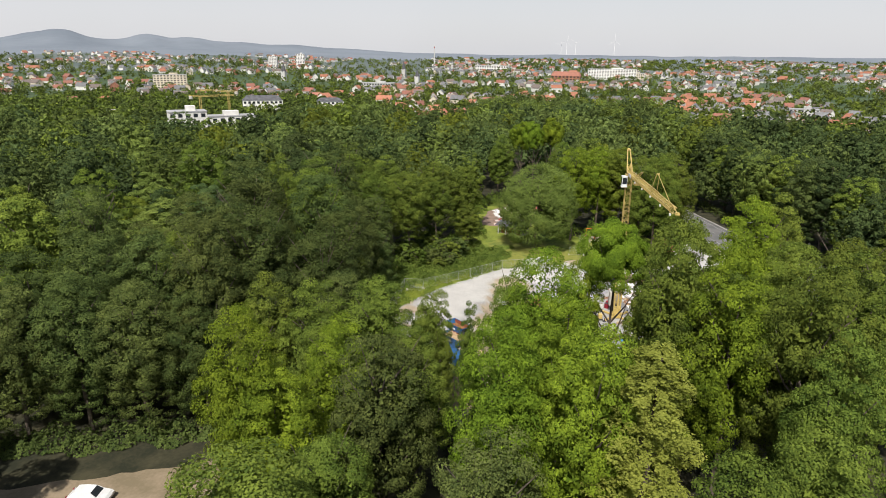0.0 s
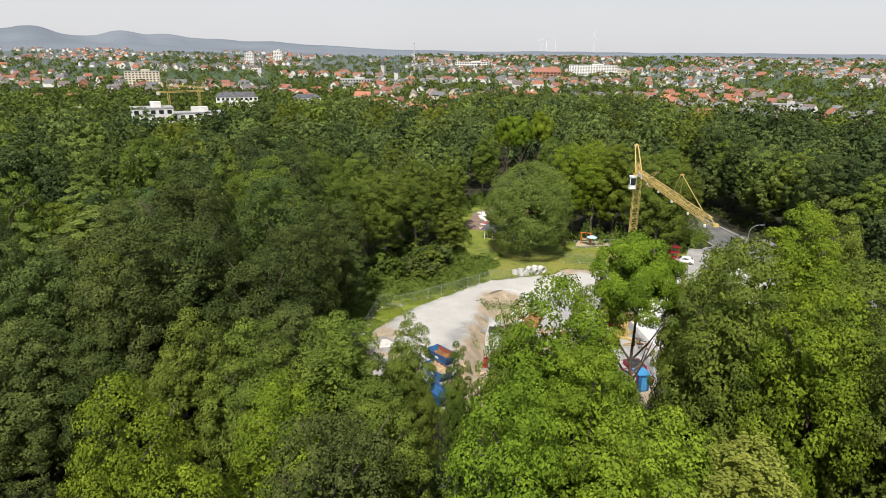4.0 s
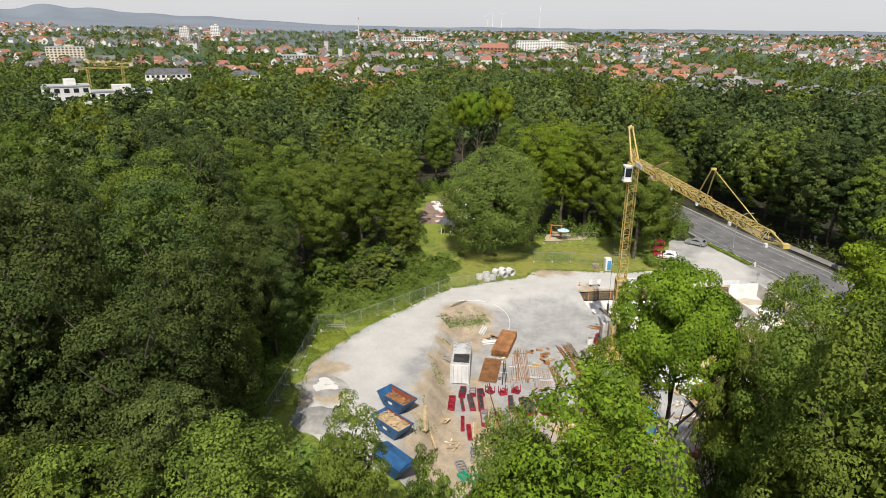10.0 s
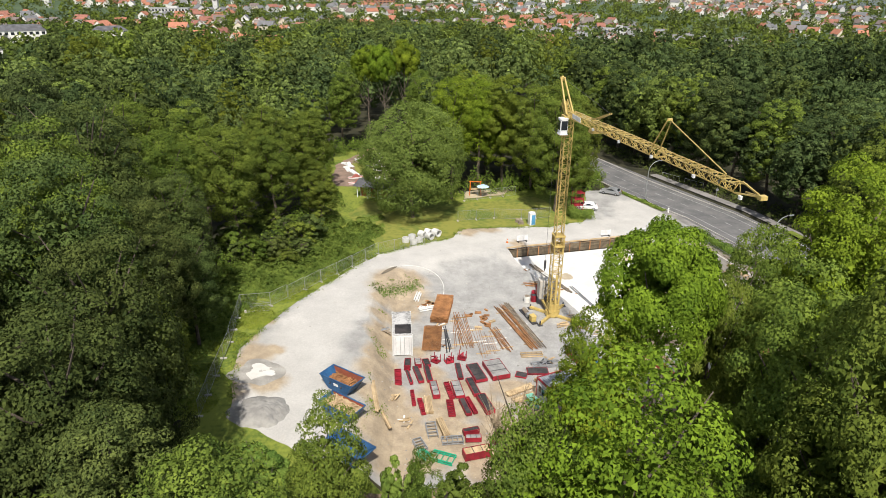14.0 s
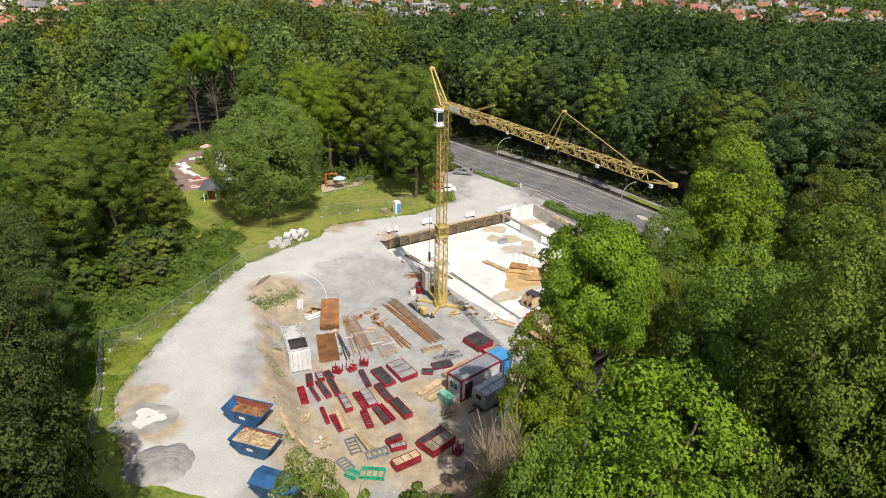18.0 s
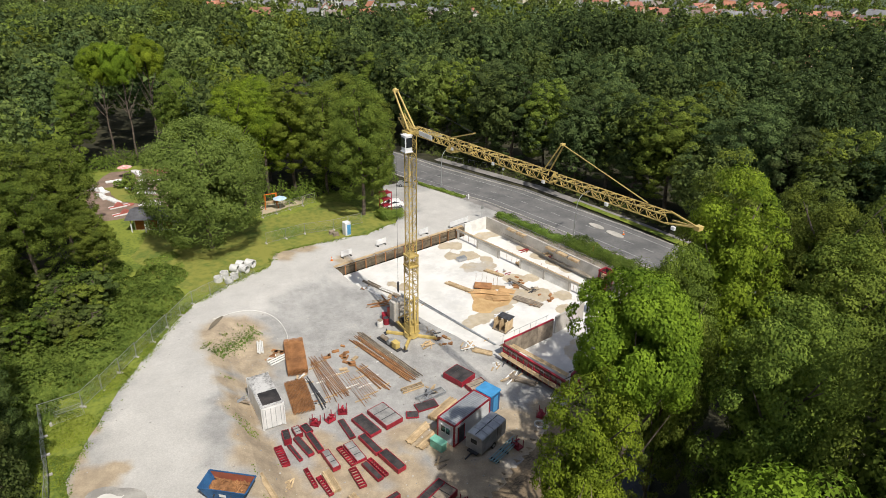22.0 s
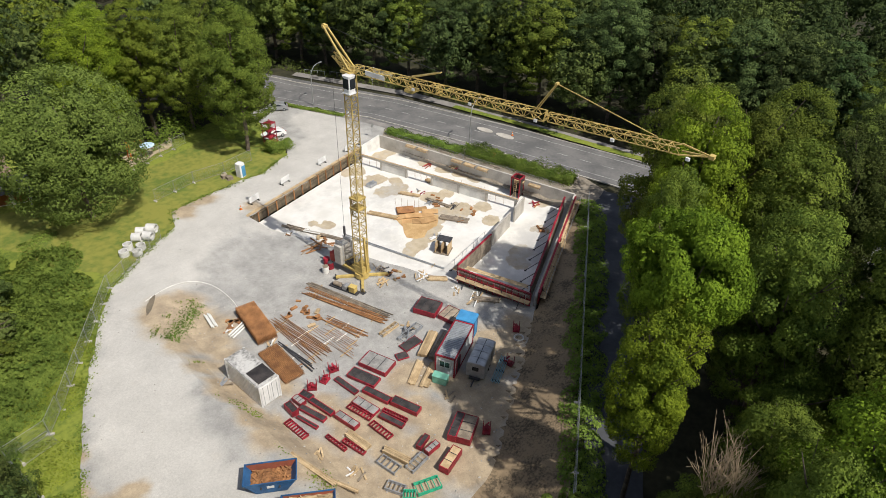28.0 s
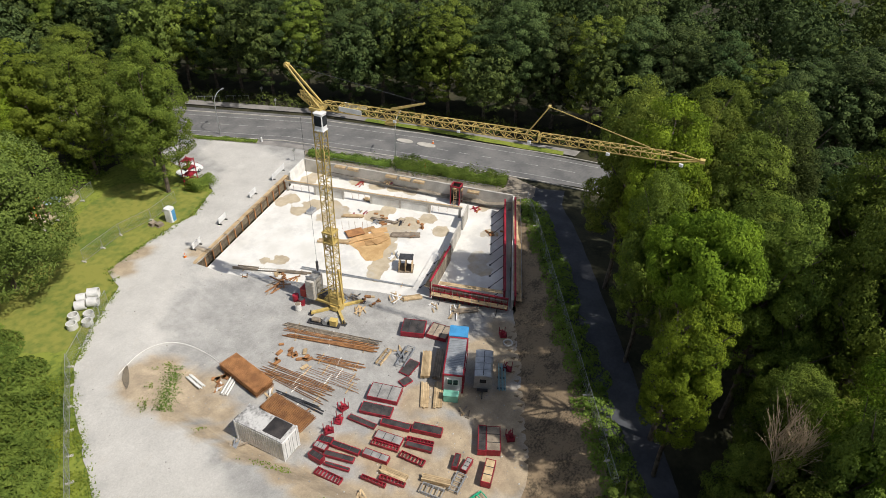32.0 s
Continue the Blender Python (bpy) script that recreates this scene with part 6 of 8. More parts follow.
def office():
    e = empty("site_office", Matrix.Translation((-1.2, -19.2, 0.14)) @ Matrix.Rotation(radians(25.5), 4, "Z"))
    L, W, H = 6.06, 2.3, 2.65
    part("body", Geo().box((0, 0, H / 2), (L - 0.1, W - 0.1, H - 0.1)), mat("office_panel", (0.62, 0.64, 0.66), (0.5, 0.52, 0.54), 0.8, 0.5), e)
    for x in (-L / 2 + 0.07, L / 2 - 0.07):
        for y in (-W / 2 + 0.07, W / 2 - 0.07):
            part("corner_post", Geo().box((x, y, H / 2), (0.16, 0.16, H)), RED, e, "dark red corner post")
    for y in (-W / 2 + 0.05, W / 2 - 0.05):
        part("roof_rail", Geo().box((0, y, H), (L, 0.14, 0.16)), RED, e)
        part("floor_rail", Geo().box((0, y, 0.1), (L, 0.14, 0.18)), RED, e)
    for x in (-L / 2 + 0.05, L / 2 - 0.05):
        part("end_rail", Geo().box((x, 0, H), (0.14, W - 0.24, 0.16)), RED, e)
    rib = Geo().box((0, 0, 0), (0.14, W - 0.3, 0.05)).mesh("roof_rib", STEEL)
    for i in range(22):
        part("roof_rib", rib, None, e).location = (-L / 2 + 0.25 + i * (L - 0.5) / 21, 0, H + 0.03)
    part("roof_sheet", Geo().box((0, 0, H - 0.02), (L - 0.2, W - 0.25, 0.05)), mat("office_roof", (0.42, 0.45, 0.48), (0.22, 0.24, 0.26), 0.8, 0.45), e, "ribbed grey roof sheet")
    w = part("window", Geo().box((-L / 2 + 0.01, 0.0, 1.65), (0.1, 1.3, 0.95)), WHITE, e)
    for s in (-1, 1):
        part("pane", Geo().box((-L / 2 - 0.045, s * 0.31, 1.65), (0.03, 0.5, 0.72)), GLASSY, w)
    # solid dark panel stands in for the shade inside the doorway
    d = part("door", Geo().box((-1.9, -W / 2 + 0.02, 1.1), (0.9, 0.1, 2.0)), DARKSTEEL, e, "dark panel standing in for the shade of an open doorway")
    part("door_frame", Geo().box((-1.42, -W / 2, 1.1), (0.08, 0.12, 2.05)).box((-2.38, -W / 2, 1.1), (0.08, 0.12, 2.05)), RED, d)
    tagged(e, "red-framed grey site office container", "container")
    g = Geo().box((0, 0, 0.45), (0.8, 1.6, 0.9), None, 0.05).box((0, 0, 0.95), (0.9, 1.7, 0.08), None, 0.05)
    single("green_crate", g, mat("pale_green_plastic", (0.22, 0.52, 0.40), (0.15, 0.40, 0.30), 1.5, 0.5), "pale green plastic crate beside the office", "crate", m=Matrix.Translation((-4.9, -20.9, 0.14)) @ Matrix.Rotation(radians(25), 4, "Z"))
    b = empty("blue_cabin", Matrix.Translation((2.6, -17.3, 0.14)) @ Matrix.Rotation(radians(25.5), 4, "Z"))
    part("body", Geo().box((0, 0, 1.25), (1.7, 2.1, 2.5), None, 0.08), BLUE, b)
    part("roof", Geo().box((0, 0, 2.55), (1.85, 2.25, 0.12), None, 0.1), SKYBLUE, b, "light blue roof")
    part("door", Geo().box((0, -1.06, 1.15), (0.8, 0.05, 1.95)), SKYBLUE, b)
    tagged(b, "light blue cabin behind the site office", "cabin")


office()


def site_trailer():
    e = empty("site_trailer", Matrix.Translation((-0.2, -22.3, 0.14)) @ Matrix.Rotation(radians(27), 4, "Z"))
    L, W = 4.2, 2.0
    g, n = Geo(), 10
    prof = [(-W / 2, 0.6)] + [(-W / 2 * math.cos(math.pi * i / n), 2.3 + 0.2 * math.sin(math.pi * i / n)) for i in range(n + 1)] + [(W / 2, 0.6)]
    k = len(prof)
    g.add([(-L / 2, y, z) for y, z in prof] + [(L / 2, y, z) for y, z in prof], [tuple(range(k)), tuple(range(k, 2 * k))[::-1]] + [(i, i + k, (i + 1) % k + k, (i + 1) % k) for i in range(k)])
    part("body", g, STEEL, e, "silver sheet-metal body")
    part("roof_seam", Geo().box((0, 0, 2.52), (L * 0.9, 0.08, 0.04)), DARKSTEEL, e)
    for i in range(5):
        x = -L / 2 + 0.05 + i * (L - 0.1) / 4
        h = Geo()
        for j in range(n):
            a, b = prof[1 + j], prof[2 + j]
            h.beam((x, a[0], a[1] + 0.02), (x, b[0], b[1] + 0.02), 0.05)
        part("roof_rib", h, STEEL, e)
    part("chassis", Geo().box((0, 0, 0.5), (L + 0.6, 1.2, 0.16)).beam((-L / 2, 0, 0.5), (-L / 2 - 1.4, 0, 0.45), 0.12), DARKSTEEL, e)
    for s in (-1, 1):
        w = part("wheel", Geo().tube((0, s * 0.82, 0.36), (0, s * 1.02, 0.36), 0.36, 16), BLACK, e)
        part("rim", Geo().tube((0, s * 1.025, 0.36), (0, s * 1.04, 0.36), 0.2, 12), STEEL, w)
    part("window", Geo().box((-L / 2 - 0.02, 0.0, 1.75), (0.05, 0.7, 0.5)), GLASSY, e)
    part("door", Geo().box((0.9, -W / 2 - 0.02, 1.5), (0.75, 0.05, 1.7)), GREYPLY, e)
    tagged(e, "silver site trailer with a shallow arched roof", "trailer")
    b = empty("blue_scaffold_rack", Matrix.Translation((1.0, -24.1, 0.14)) @ Matrix.Rotation(radians(27), 4, "Z"))
    for i in range(6):
        part("tube", Geo().tube((-2.1, -0.4 + 0.16 * i, 0.25 + 0.1 * (i % 2)), (2.1, -0.4 + 0.16 * i, 0.25 + 0.1 * (i % 2)), 0.05, 6), mat("blue_grey_tube", (0.25, 0.42, 0.46), None, 2, 0.5), b)
    for x in (-1.6, 0, 1.6):
        part("bearer", Geo().box((x, 0, 0.1), (0.14, 1.0, 0.2)), DARKSTEEL, b)
    tagged(b, "rack of blue-grey steel tubes", "rack")


site_trailer()


def skip(x, y, turn, fill, label, covered=False):
    """An open waste skip with sloping ends; x runs along its length."""
    e = empty("waste_skip", Matrix.Translation((x, y, ground(x, y))) @ Matrix.Rotation(turn, 4, "Z") @ Matrix.Scale(1.1, 4))
    lb, lt, wb, wt, h, t = 1.15, 2.0, 0.8, 0.98, 1.5, 0.06
    o = [(-lb, -wb, 0.1), (lb, -wb, 0.1), (lb, wb, 0.1), (-lb, wb, 0.1), (-lt, -wt, h), (lt, -wt, h), (lt, wt, h), (-lt, wt, h)]
    i = [(-lb + t, -wb + t, 0.16), (lb - t, -wb + t, 0.16), (lb - t, wb - t, 0.16), (-lb + t, wb - t, 0.16), (-lt + t, -wt + t, h), (lt - t, -wt + t, h), (lt - t, wt - t, h), (-lt + t, wt - t, h)]
    g = Geo().add(o + i, [(3, 2, 1, 0), (0, 1, 5, 4), (1, 2, 6, 5), (2, 3, 7, 6), (3, 0, 4, 7), (8, 9, 10, 11), (9, 8, 12, 13), (10, 9, 13, 14), (11, 10, 14, 15), (8, 11, 15, 12),
                          (4, 5, 13, 12), (5, 6, 14, 13), (6, 7, 15, 14), (7, 4, 12, 15)])
    part("tub", g, BLUE, e, "blue painted steel tub")
    for s in (-1, 1):
        part("rim_rail", Geo().beam((-lt, s * wt, h), (lt, s * wt, h), 0.075), BLUE, e)
        part("end_rail", Geo().beam((s * lt, -wt, h), (s * lt, wt, h), 0.075), BLUE, e)
        for k in (-0.7, 0.7):
            part("lifting_lug", Geo().tube((k, s * 0.9, 0.95), (k, s * 1.08, 0.95), 0.07, 8), DARKSTEEL, e)
        part("label_plate", Geo().box((0.0, s * 0.945, 0.95), (0.55, 0.02, 0.3), Matrix.Rotation(-s * 0.13, 3, "X")), WHITE, e)
    if covered:
        part("lid", Geo().add([(-lt, -wt, h + 0.06), (lt, -wt, h + 0.06), (lt, wt, h + 0.06), (-lt, wt, h + 0.06), (-lt, 0, h + 0.42), (lt, 0, h + 0.42)], [(0, 1, 5, 4), (2, 3, 4, 5), (1, 2, 5), (3, 0, 4)]), BLUE, e, "blue folding lid")
    else:
        r = random.Random(int(x * 7))
        full = fill is TIMBER
        k, hgt = 15, (1.28 if full else 0.85)
        q, z0, z1 = 0.012, 0.2, h - 0.02
        w = [(-lb - 0.05, -wb + t + q, z0), (lb + 0.05, -wb + t + q, z0), (lb + 0.05, wb - t - q, z0), (-lb - 0.05, wb - t - q, z0), (-lt + t + q, -wt + t + q, z1), (lt - t - q, -wt + t + q, z1), (lt - t - q, wt - t - q, z1), (-lt + t + q, wt - t - q, z1)]
        part("lining", Geo().add(w, [(1, 0, 4, 5), (2, 1, 5, 6), (3, 2, 6, 7), (0, 3, 7, 4)]), mat("rusty_red_lining", (0.30, 0.085, 0.05), (0.20, 0.07, 0.04), 1.2, 0.85), e, "rusty red inner face")
        g = Geo()
        for a in range(k):
            for b in range(k):
                u, v = a / (k - 1) * 2 - 1, b / (k - 1) * 2 - 1
                g.v.append((u * (1.8 if full else 1.6), v * 0.88, hgt + r.uniform(-0.09, 0.1) + 0.2 * (1 - u * u) * (1 - v * v)))
        g.f = [(a * k + b, (a + 1) * k + b, (a + 1) * k + b + 1, a * k + b + 1) for a in range(k - 1) for b in range(k - 1)]
        part("waste_fill", g, fill, e)
        for q in range(34):
            c = (r.uniform(-1.4, 1.4), r.uniform(-0.65, 0.65), hgt + 0.24)
            part("debris_piece", Geo().box(c, (r.uniform(0.12, 0.8), r.uniform(0.05, 0.14), 0.06), Euler((r.uniform(-0.3, 0.3), r.uniform(-0.3, 0.3), r.uniform(0, 3))).to_matrix()), fill, e)
    tagged(e, label, "skip", "waste skips")


skip(-25.3, -21.5, radians(-33), RUST, "blue skip full of rusty scrap steel")
skip(-24.6, -26.2, radians(-34), TIMBER, "blue skip full of broken timber and rubble")
skip(-22.9, -32.2, radians(-36), None, "blue skip with a closed blue lid", True)


def toilet():
    e = empty("portable_toilet", Matrix.Translation((1.0, 32.6, land(1.0, 32.6) + 0.02)) @ Matrix.Rotation(0.3, 4, "Z"))
    part("cabin", Geo().box((0, 0, 1.1), (1.1, 1.15, 2.15), None, 0.08), WHITE, e)
    part("roof", Geo().box((0, 0, 2.25), (1.15, 1.2, 0.14), None, 0.2).box((0, 0, 2.36), (0.8, 0.85, 0.1), None, 0.2), WHITE, e)
    part("door", Geo().box((0.1, -0.585, 1.05), (0.72, 0.04, 1.85)), mat("toilet_blue", (0.10, 0.32, 0.55), None, 1, 0.5), e, "blue door")
    tagged(e, "white and blue portable toilet on the grass", "toilet")
    for i, (x, y) in enumerate(((-0.9, 32.9), (-1.3, 33.9))):
        single("pallet", Geo().box((0, 0, 0.3), (0.9, 0.8, 0.5)).box((0, 0, 0.05), (1.1, 0.9, 0.1)), TIMBER_OLD, "small timber crate beside the toilet", "crate", m=Matrix.Translation((x, y, land(x, y))))


toilet()


def ring(x, y, r, h, lying, turn):
    g, n = Geo(), 20
    for rr in (r, r - 0.13):
        for z in (0, h):
            g.v += [(rr * math.cos(6.2832 * i / n), rr * math.sin(6.2832 * i / n), z) for i in range(n)]
    for i in range(n):
        j = (i + 1) % n
        g.f += [(i, j, n + j, n + i), (3 * n + i, 3 * n + j, 2 * n + j, 2 * n + i), (n + i, n + j, 3 * n + j, 3 * n + i), (j, i, 2 * n + i, 2 * n + j)]
    z = ground(x, y) - 0.14
    m = Matrix.Translation((x, y, z + (r if lying else 0.0))) @ Matrix.Rotation(turn, 4, "Z")
    if lying:
        m = m @ Matrix.Rotation(math.pi / 2, 4, "X") @ Matrix.Translation((0, 0, -h / 2))
    single("concrete_ring", g, mat("pale_concrete", (0.70, 0.69, 0.66), (0.55, 0.54, 0.52), 1.2, 0.85), "pale concrete shaft ring lying on the grass", "concrete ring", "concrete rings", m=m)


for x, y, r, h, lie, turn in ((-21.5, 22.0, 0.62, 0.8, False, 0), (-20.5, 23.2, 0.62, 0.9, False, 0), (-20.1, 21.1, 0.62, 0.7, False, 0), (-19.2, 22.2, 0.6, 0.8, False, 0), (-18.8, 24.5, 0.62, 1.2, True, 0.9), (-17.5, 23.9, 0.62, 1.2, True, 0.7),
                              (-16.4, 25.5, 0.66, 1.3, True, 0.8), (-17.8, 25.8, 0.6, 1.1, True, 0.9), (6.5, -22.0, 0.6, 0.35, False, 0)):
    ring(x, y, r, h, lie, turn)


# ---- fences, boards and signs ----
def fence_panel(x0, y0, x1, y1, lean=0.0):
    m, L = mid_pose(x0, y0, x1, y1, land((x0 + x1) / 2, (y0 + y1) / 2) + 0.04)
    e = empty("fence_panel", m @ Matrix.Rotation(lean, 4, "X"))
    g = Geo()
    for z in (0.12, 1.95):
        g.tube((-L / 2 + 0.04, 0, z), (L / 2 - 0.04, 0, z), 0.022, 5)
    for x in (-L / 2 + 0.04, L / 2 - 0.04):
        g.tube((x, 0, 0.0), (x, 0, 2.0), 0.022, 5)
    part("frame", g, STEEL, e)
    g = Geo()
    for i in range(int(L / 0.2)):
        g.box((-L / 2 + 0.1 + 0.2 * i, 0, 1.03), (0.006, 0.006, 1.8))
    for i in range(9):
        g.box((0, 0, 0.3 + 0.2 * i), (L - 0.1, 0.006, 0.006))
    part("wire_mesh", g, STEEL, e)
    part("foot_block", Geo().box((-L / 2, 0, 0.07), (0.25, 0.75, 0.14), None, 0.04), CONCRETE, e)
    tagged(e, "galvanised mesh site fence panel", "fence", "site fence panels")


LINE = [(-38.6, -27), (-40, -13), (-41.4, -4.2), (-37.7, -3.4), (-36, -0.9), (-32.6, 4.8), (-28.9, 10.6), (-25.5, 16), (-20.5, 19.7), (-16.2, 23)]
LAWN_LINE = [(-12.6, 33.6), (-5.7, 35.4), (-0.6, 35.2), (5, 36.4)]
for (ax, ay), (bx, by) in list(zip(LINE, LINE[1:])) + list(zip(LAWN_LINE, LAWN_LINE[1:])):
    n = max(1, round(math.hypot(bx - ax, by - ay) / 3.5))
    for i in range(n):
        fence_panel(ax + (bx - ax) * i / n, ay + (by - ay) * i / n, ax + (bx - ax) * (i + 1) / n, ay + (by - ay) * (i + 1) / n, rnd.uniform(-0.05, 0.05))
fence_panel(-40.4, -5.6, -37.4, -4.9, -1.45)
for i in range(13):
    x, y = 35.8 - 3.4 * i, -9.9 - 2.38 * i
    fence_panel(x, y, x - 3.4, y - 2.38)


def barrier(x, y, turn, L=2.0):
    e = empty("site_barrier", Matrix.Translation((x, y, land(x, y) + 0.1)) @ Matrix.Rotation(turn, 4, "Z"))
    part("board", Geo().box((0, 0, 0.72), (L, 0.06, 0.95), None, 0.01), WHITE, e)
    for s in (-1, 1):
        part("post", Geo().box((s * L * 0.38, 0.06, 0.55), (0.07, 0.06, 1.1)), TIMBER_OLD, e)
        part("foot", Geo().box((s * L * 0.38, 0.05, 0.06), (0.2, 0.7, 0.12)), BLACK, e)
    tagged(e, "white boarded barrier beside the gravel track", "barrier", "white barriers")


for x, y, L in ((21.8, 31.0, 4.6), (13.9, 28.9, 2.0), (5.0, 25.9, 2.0), (-1.6, 23.8, 2.0)):
    barrier(x, y, 0.31, L)


def cone(x, y):
    e = single("traffic_cone", Geo().tube((0, 0, 0.03), (0, 0, 0.7), 0.17, 12, 0.03).box((0, 0, 0.02), (0.4, 0.4, 0.04), None, 0.05), ORANGE, "small orange and white traffic cone", "cone", m=Matrix.Translation((x, y, land(x, y) + 0.12)))
    part("stripe", Geo().tube((0, 0, 0.3), (0, 0, 0.46), 0.125, 12, 0.092), WHITE, e)


cone(-4.2, 23.2)
cone(47.0, 15.4)


def street_lamp(x, y, turn, h=8.6):
    e = empty("street_lamp", Matrix.Translation((x, y, land(x, y) + 0.1)) @ Matrix.Rotation(turn, 4, "Z"))
    g = Geo().tube((0, 0, 0), (0, 0, h - 2.2), 0.1, 8, 0.075)
    p = Vector((0, 0, h - 2.2))
    for i in range(1, 8):
        a = i / 7 * math.pi / 2 * 0.95
        q = Vector((2.3 * (1 - math.cos(a)), 0, h - 2.2 + 2.2 * math.sin(a)))
        g.tube(p, q, 0.07, 8, 0.065)
        p = q
    part("pole", g, STEEL, e, "galvanised curved pole")
    part("luminaire", Geo().box((2.75, 0, h + 0.0), (0.95, 0.28, 0.14), None, 0.08), STEEL, e)
    part("door_cover", Geo().box((0.09, 0, 1.1), (0.06, 0.12, 0.5)), WHITE, e)
    tagged(e, "tall grey street lamp with a curved arm", "street lamp", "street lamps")


street_lamp(27.4, 51.8, 0.2, 8.2)
street_lamp(37.5, 17.2, 0.3, 8.2)
street_lamp(54.3, -25.5, 0.2)
single("bollard", Geo().tube((0, 0, 0), (0, 0, 1.0), 0.16, 10).tube((0, 0, 1.0), (0, 0, 1.12), 0.16, 10, 0.06), WHITE, "white round-topped bollard at the car park", "bollard", m=Matrix.Translation((29.5, 42.8, land(29.5, 42.8))))
s = empty("notice_board", Matrix.Translation((36.6, 10.4, land(36.6, 10.4))) @ Matrix.Rotation(1.4, 4, "Z"))
part("board", Geo().box((0, 0, 1.3), (0.7, 0.05, 0.9), None, 0.01), ORANGE, s)
part("post", Geo().tube((0, 0.05, 0), (0, 0.05, 1.7), 0.04, 8), STEEL, s)
tagged(s, "orange roadworks board beside the hedge", "sign")
for (x, y) in ((45.2, 58.5), (42.2, 51.5), (27.0, 32.0)):
    s = empty("road_sign", Matrix.Translation((x, y, land(x, y))))
    part("post", Geo().tube((0, 0, 0), (0, 0, 2.6), 0.035, 8), STEEL, s)
    part("plate", Geo().tube((0, -0.05, 2.35), (0, -0.08, 2.35), 0.32, 16), STEEL, s, "round plate seen from behind")
    tagged(s, "small round road sign on a grey post", "sign")


# ---- road markings and islands ----
def along(side, y0, y1):
    """Points beside the road's middle line between two places."""
    out = []
    for (ax, ay), (bx, by) in zip(ROAD_LINE, ROAD_LINE[1:]):
        d = Vector((bx - ax, by - ay)).normalized()
        for i in range(12):
            p = Vector((ax, ay)).lerp(Vector((bx, by)), i / 12)
            if y1 < p.y < y0:
                out.append(p + Vector((-d.y, d.x)) * side)
    return out


def stripe(name, side, dash, label, width=0.14):
    pts = along(side, 108, -40)
    run = empty(name)
    for i, (a, b) in enumerate(zip(pts, pts[1:])):
        if dash and i % 2:
            continue
        o = Vector((-(b - a).y, (b - a).x)).normalized() * width / 2
        z = 0.125
        g = Geo().add([(a.x - o.x, a.y - o.y, land(a.x, a.y) + z), (b.x - o.x, b.y - o.y, land(b.x, b.y) + z), (b.x + o.x, b.y + o.y, land(b.x, b.y) + z), (a.x + o.x, a.y + o.y, land(a.x, a.y) + z)], [(0, 1, 2, 3)])
        part("painted_dash", g, MARK, run)
    tagged(run, label, "road marking", kind="structure")


stripe("centre_line", 0.4, True, "worn white dashed centre line")
stripe("edge_line", -3.3, False, "worn white edge line")
stripe("far_edge_line", 3.9, False, "worn white edge line")


def kerb(name, side, label):
    pts = along(side, 100, -30)
    run = empty(name)
    for a, b in zip(pts, pts[1:]):
        part("kerb_stone", Geo().beam((a.x, a.y, land(a.x, a.y) + 0.16), (b.x, b.y, land(b.x, b.y) + 0.16), 0.2, 0.18), CONCRETE, run)
    tagged(run, label, "kerb", kind="structure")


kerb("far_kerb", 5.6, "grey concrete kerb beside the footway")
kerb("near_kerb", -5.3, "grey concrete kerb beside the near footway")
for (x, y, r) in ((45.6, 16.0, 1.1), (44.8, 20.4, 1.0)):
    poly = [(x + r * 0.8 * math.cos(a / 12 * 6.283) - 0.3 * r * math.sin(a / 12 * 6.283), y + 1.7 * r * math.sin(a / 12 * 6.283)) for a in range(12)]
    flat("traffic_island", poly, land(x, y) + 0.24, CONCRETE, "small kerbed traffic island in the road", "island", thick=0.2)
patch("grass_strip", [(55.8, -7.5), (53.1, 6.5), (51, 18.5), (47.8, 32.5), (49.2, 32.9), (52.6, 19), (54.8, 7), (57.4, -7)], GRASS, 0.24, "narrow grass strip between road and wood", "grass", 0.1)


def hedge(name, a, b, width, height, n, label, size=0.13):
    rng = np.random.default_rng(int(abs(a[0] * 10)))
    t, w, u = rng.uniform(0, 1, n), rng.normal(size=n) * 0.33, rng.uniform(0, 1, n) ** 0.6
    d = Vector((b[0] - a[0], b[1] - a[1]))
    o = Vector((-d.y, d.x)).normalized()
    x, y = a[0] + d.x * t + o.x * w * width, a[1] + d.y * t + o.y * w * width
    h = np.array([height * (0.75 + 0.5 * noise.noise((p * 0.5, q * 0.5, 2.0))) for p, q in zip(x, y)])
    z = np.array([land(p, q) for p, q in zip(x, y)]) + u * h
    nrm = np.stack([o.x * w * 3, o.y * w * 3, u * 1.2], axis=1) + rng.normal(size=(n, 3)) * 0.5
    single(name, leafy(name, *cards(np.stack([x, y, z], axis=1), nrm, size, rng), LEAF_BUSH), None, label, "hedge")


hedge("hedge", (30.6, 31.6), (34.8, 16.4), 1.7, 1.5, 11000, "uneven green hedge along the footway")
hedge("hedge", (35.5, 15.8), (40.3, -4.0), 2.6, 2.3, 20000, "tall leafy green hedge above the retaining wall")
hedge("hedge", (23.0, 55.9), (28.9, 43.4), 0.8, 0.8, 6000, "low clipped hedge beside the car park")
hedge("shrub", (8.4, 37.0), (13.2, 38.6), 2.4, 2.2, 5000, "loose green shrubs beside the parking place")
hedge("weed_strip", (-18.6, 7.8), (-24.2, 2.4), 1.6, 0.5, 1500, "green weeds on the earth mound", 0.1)


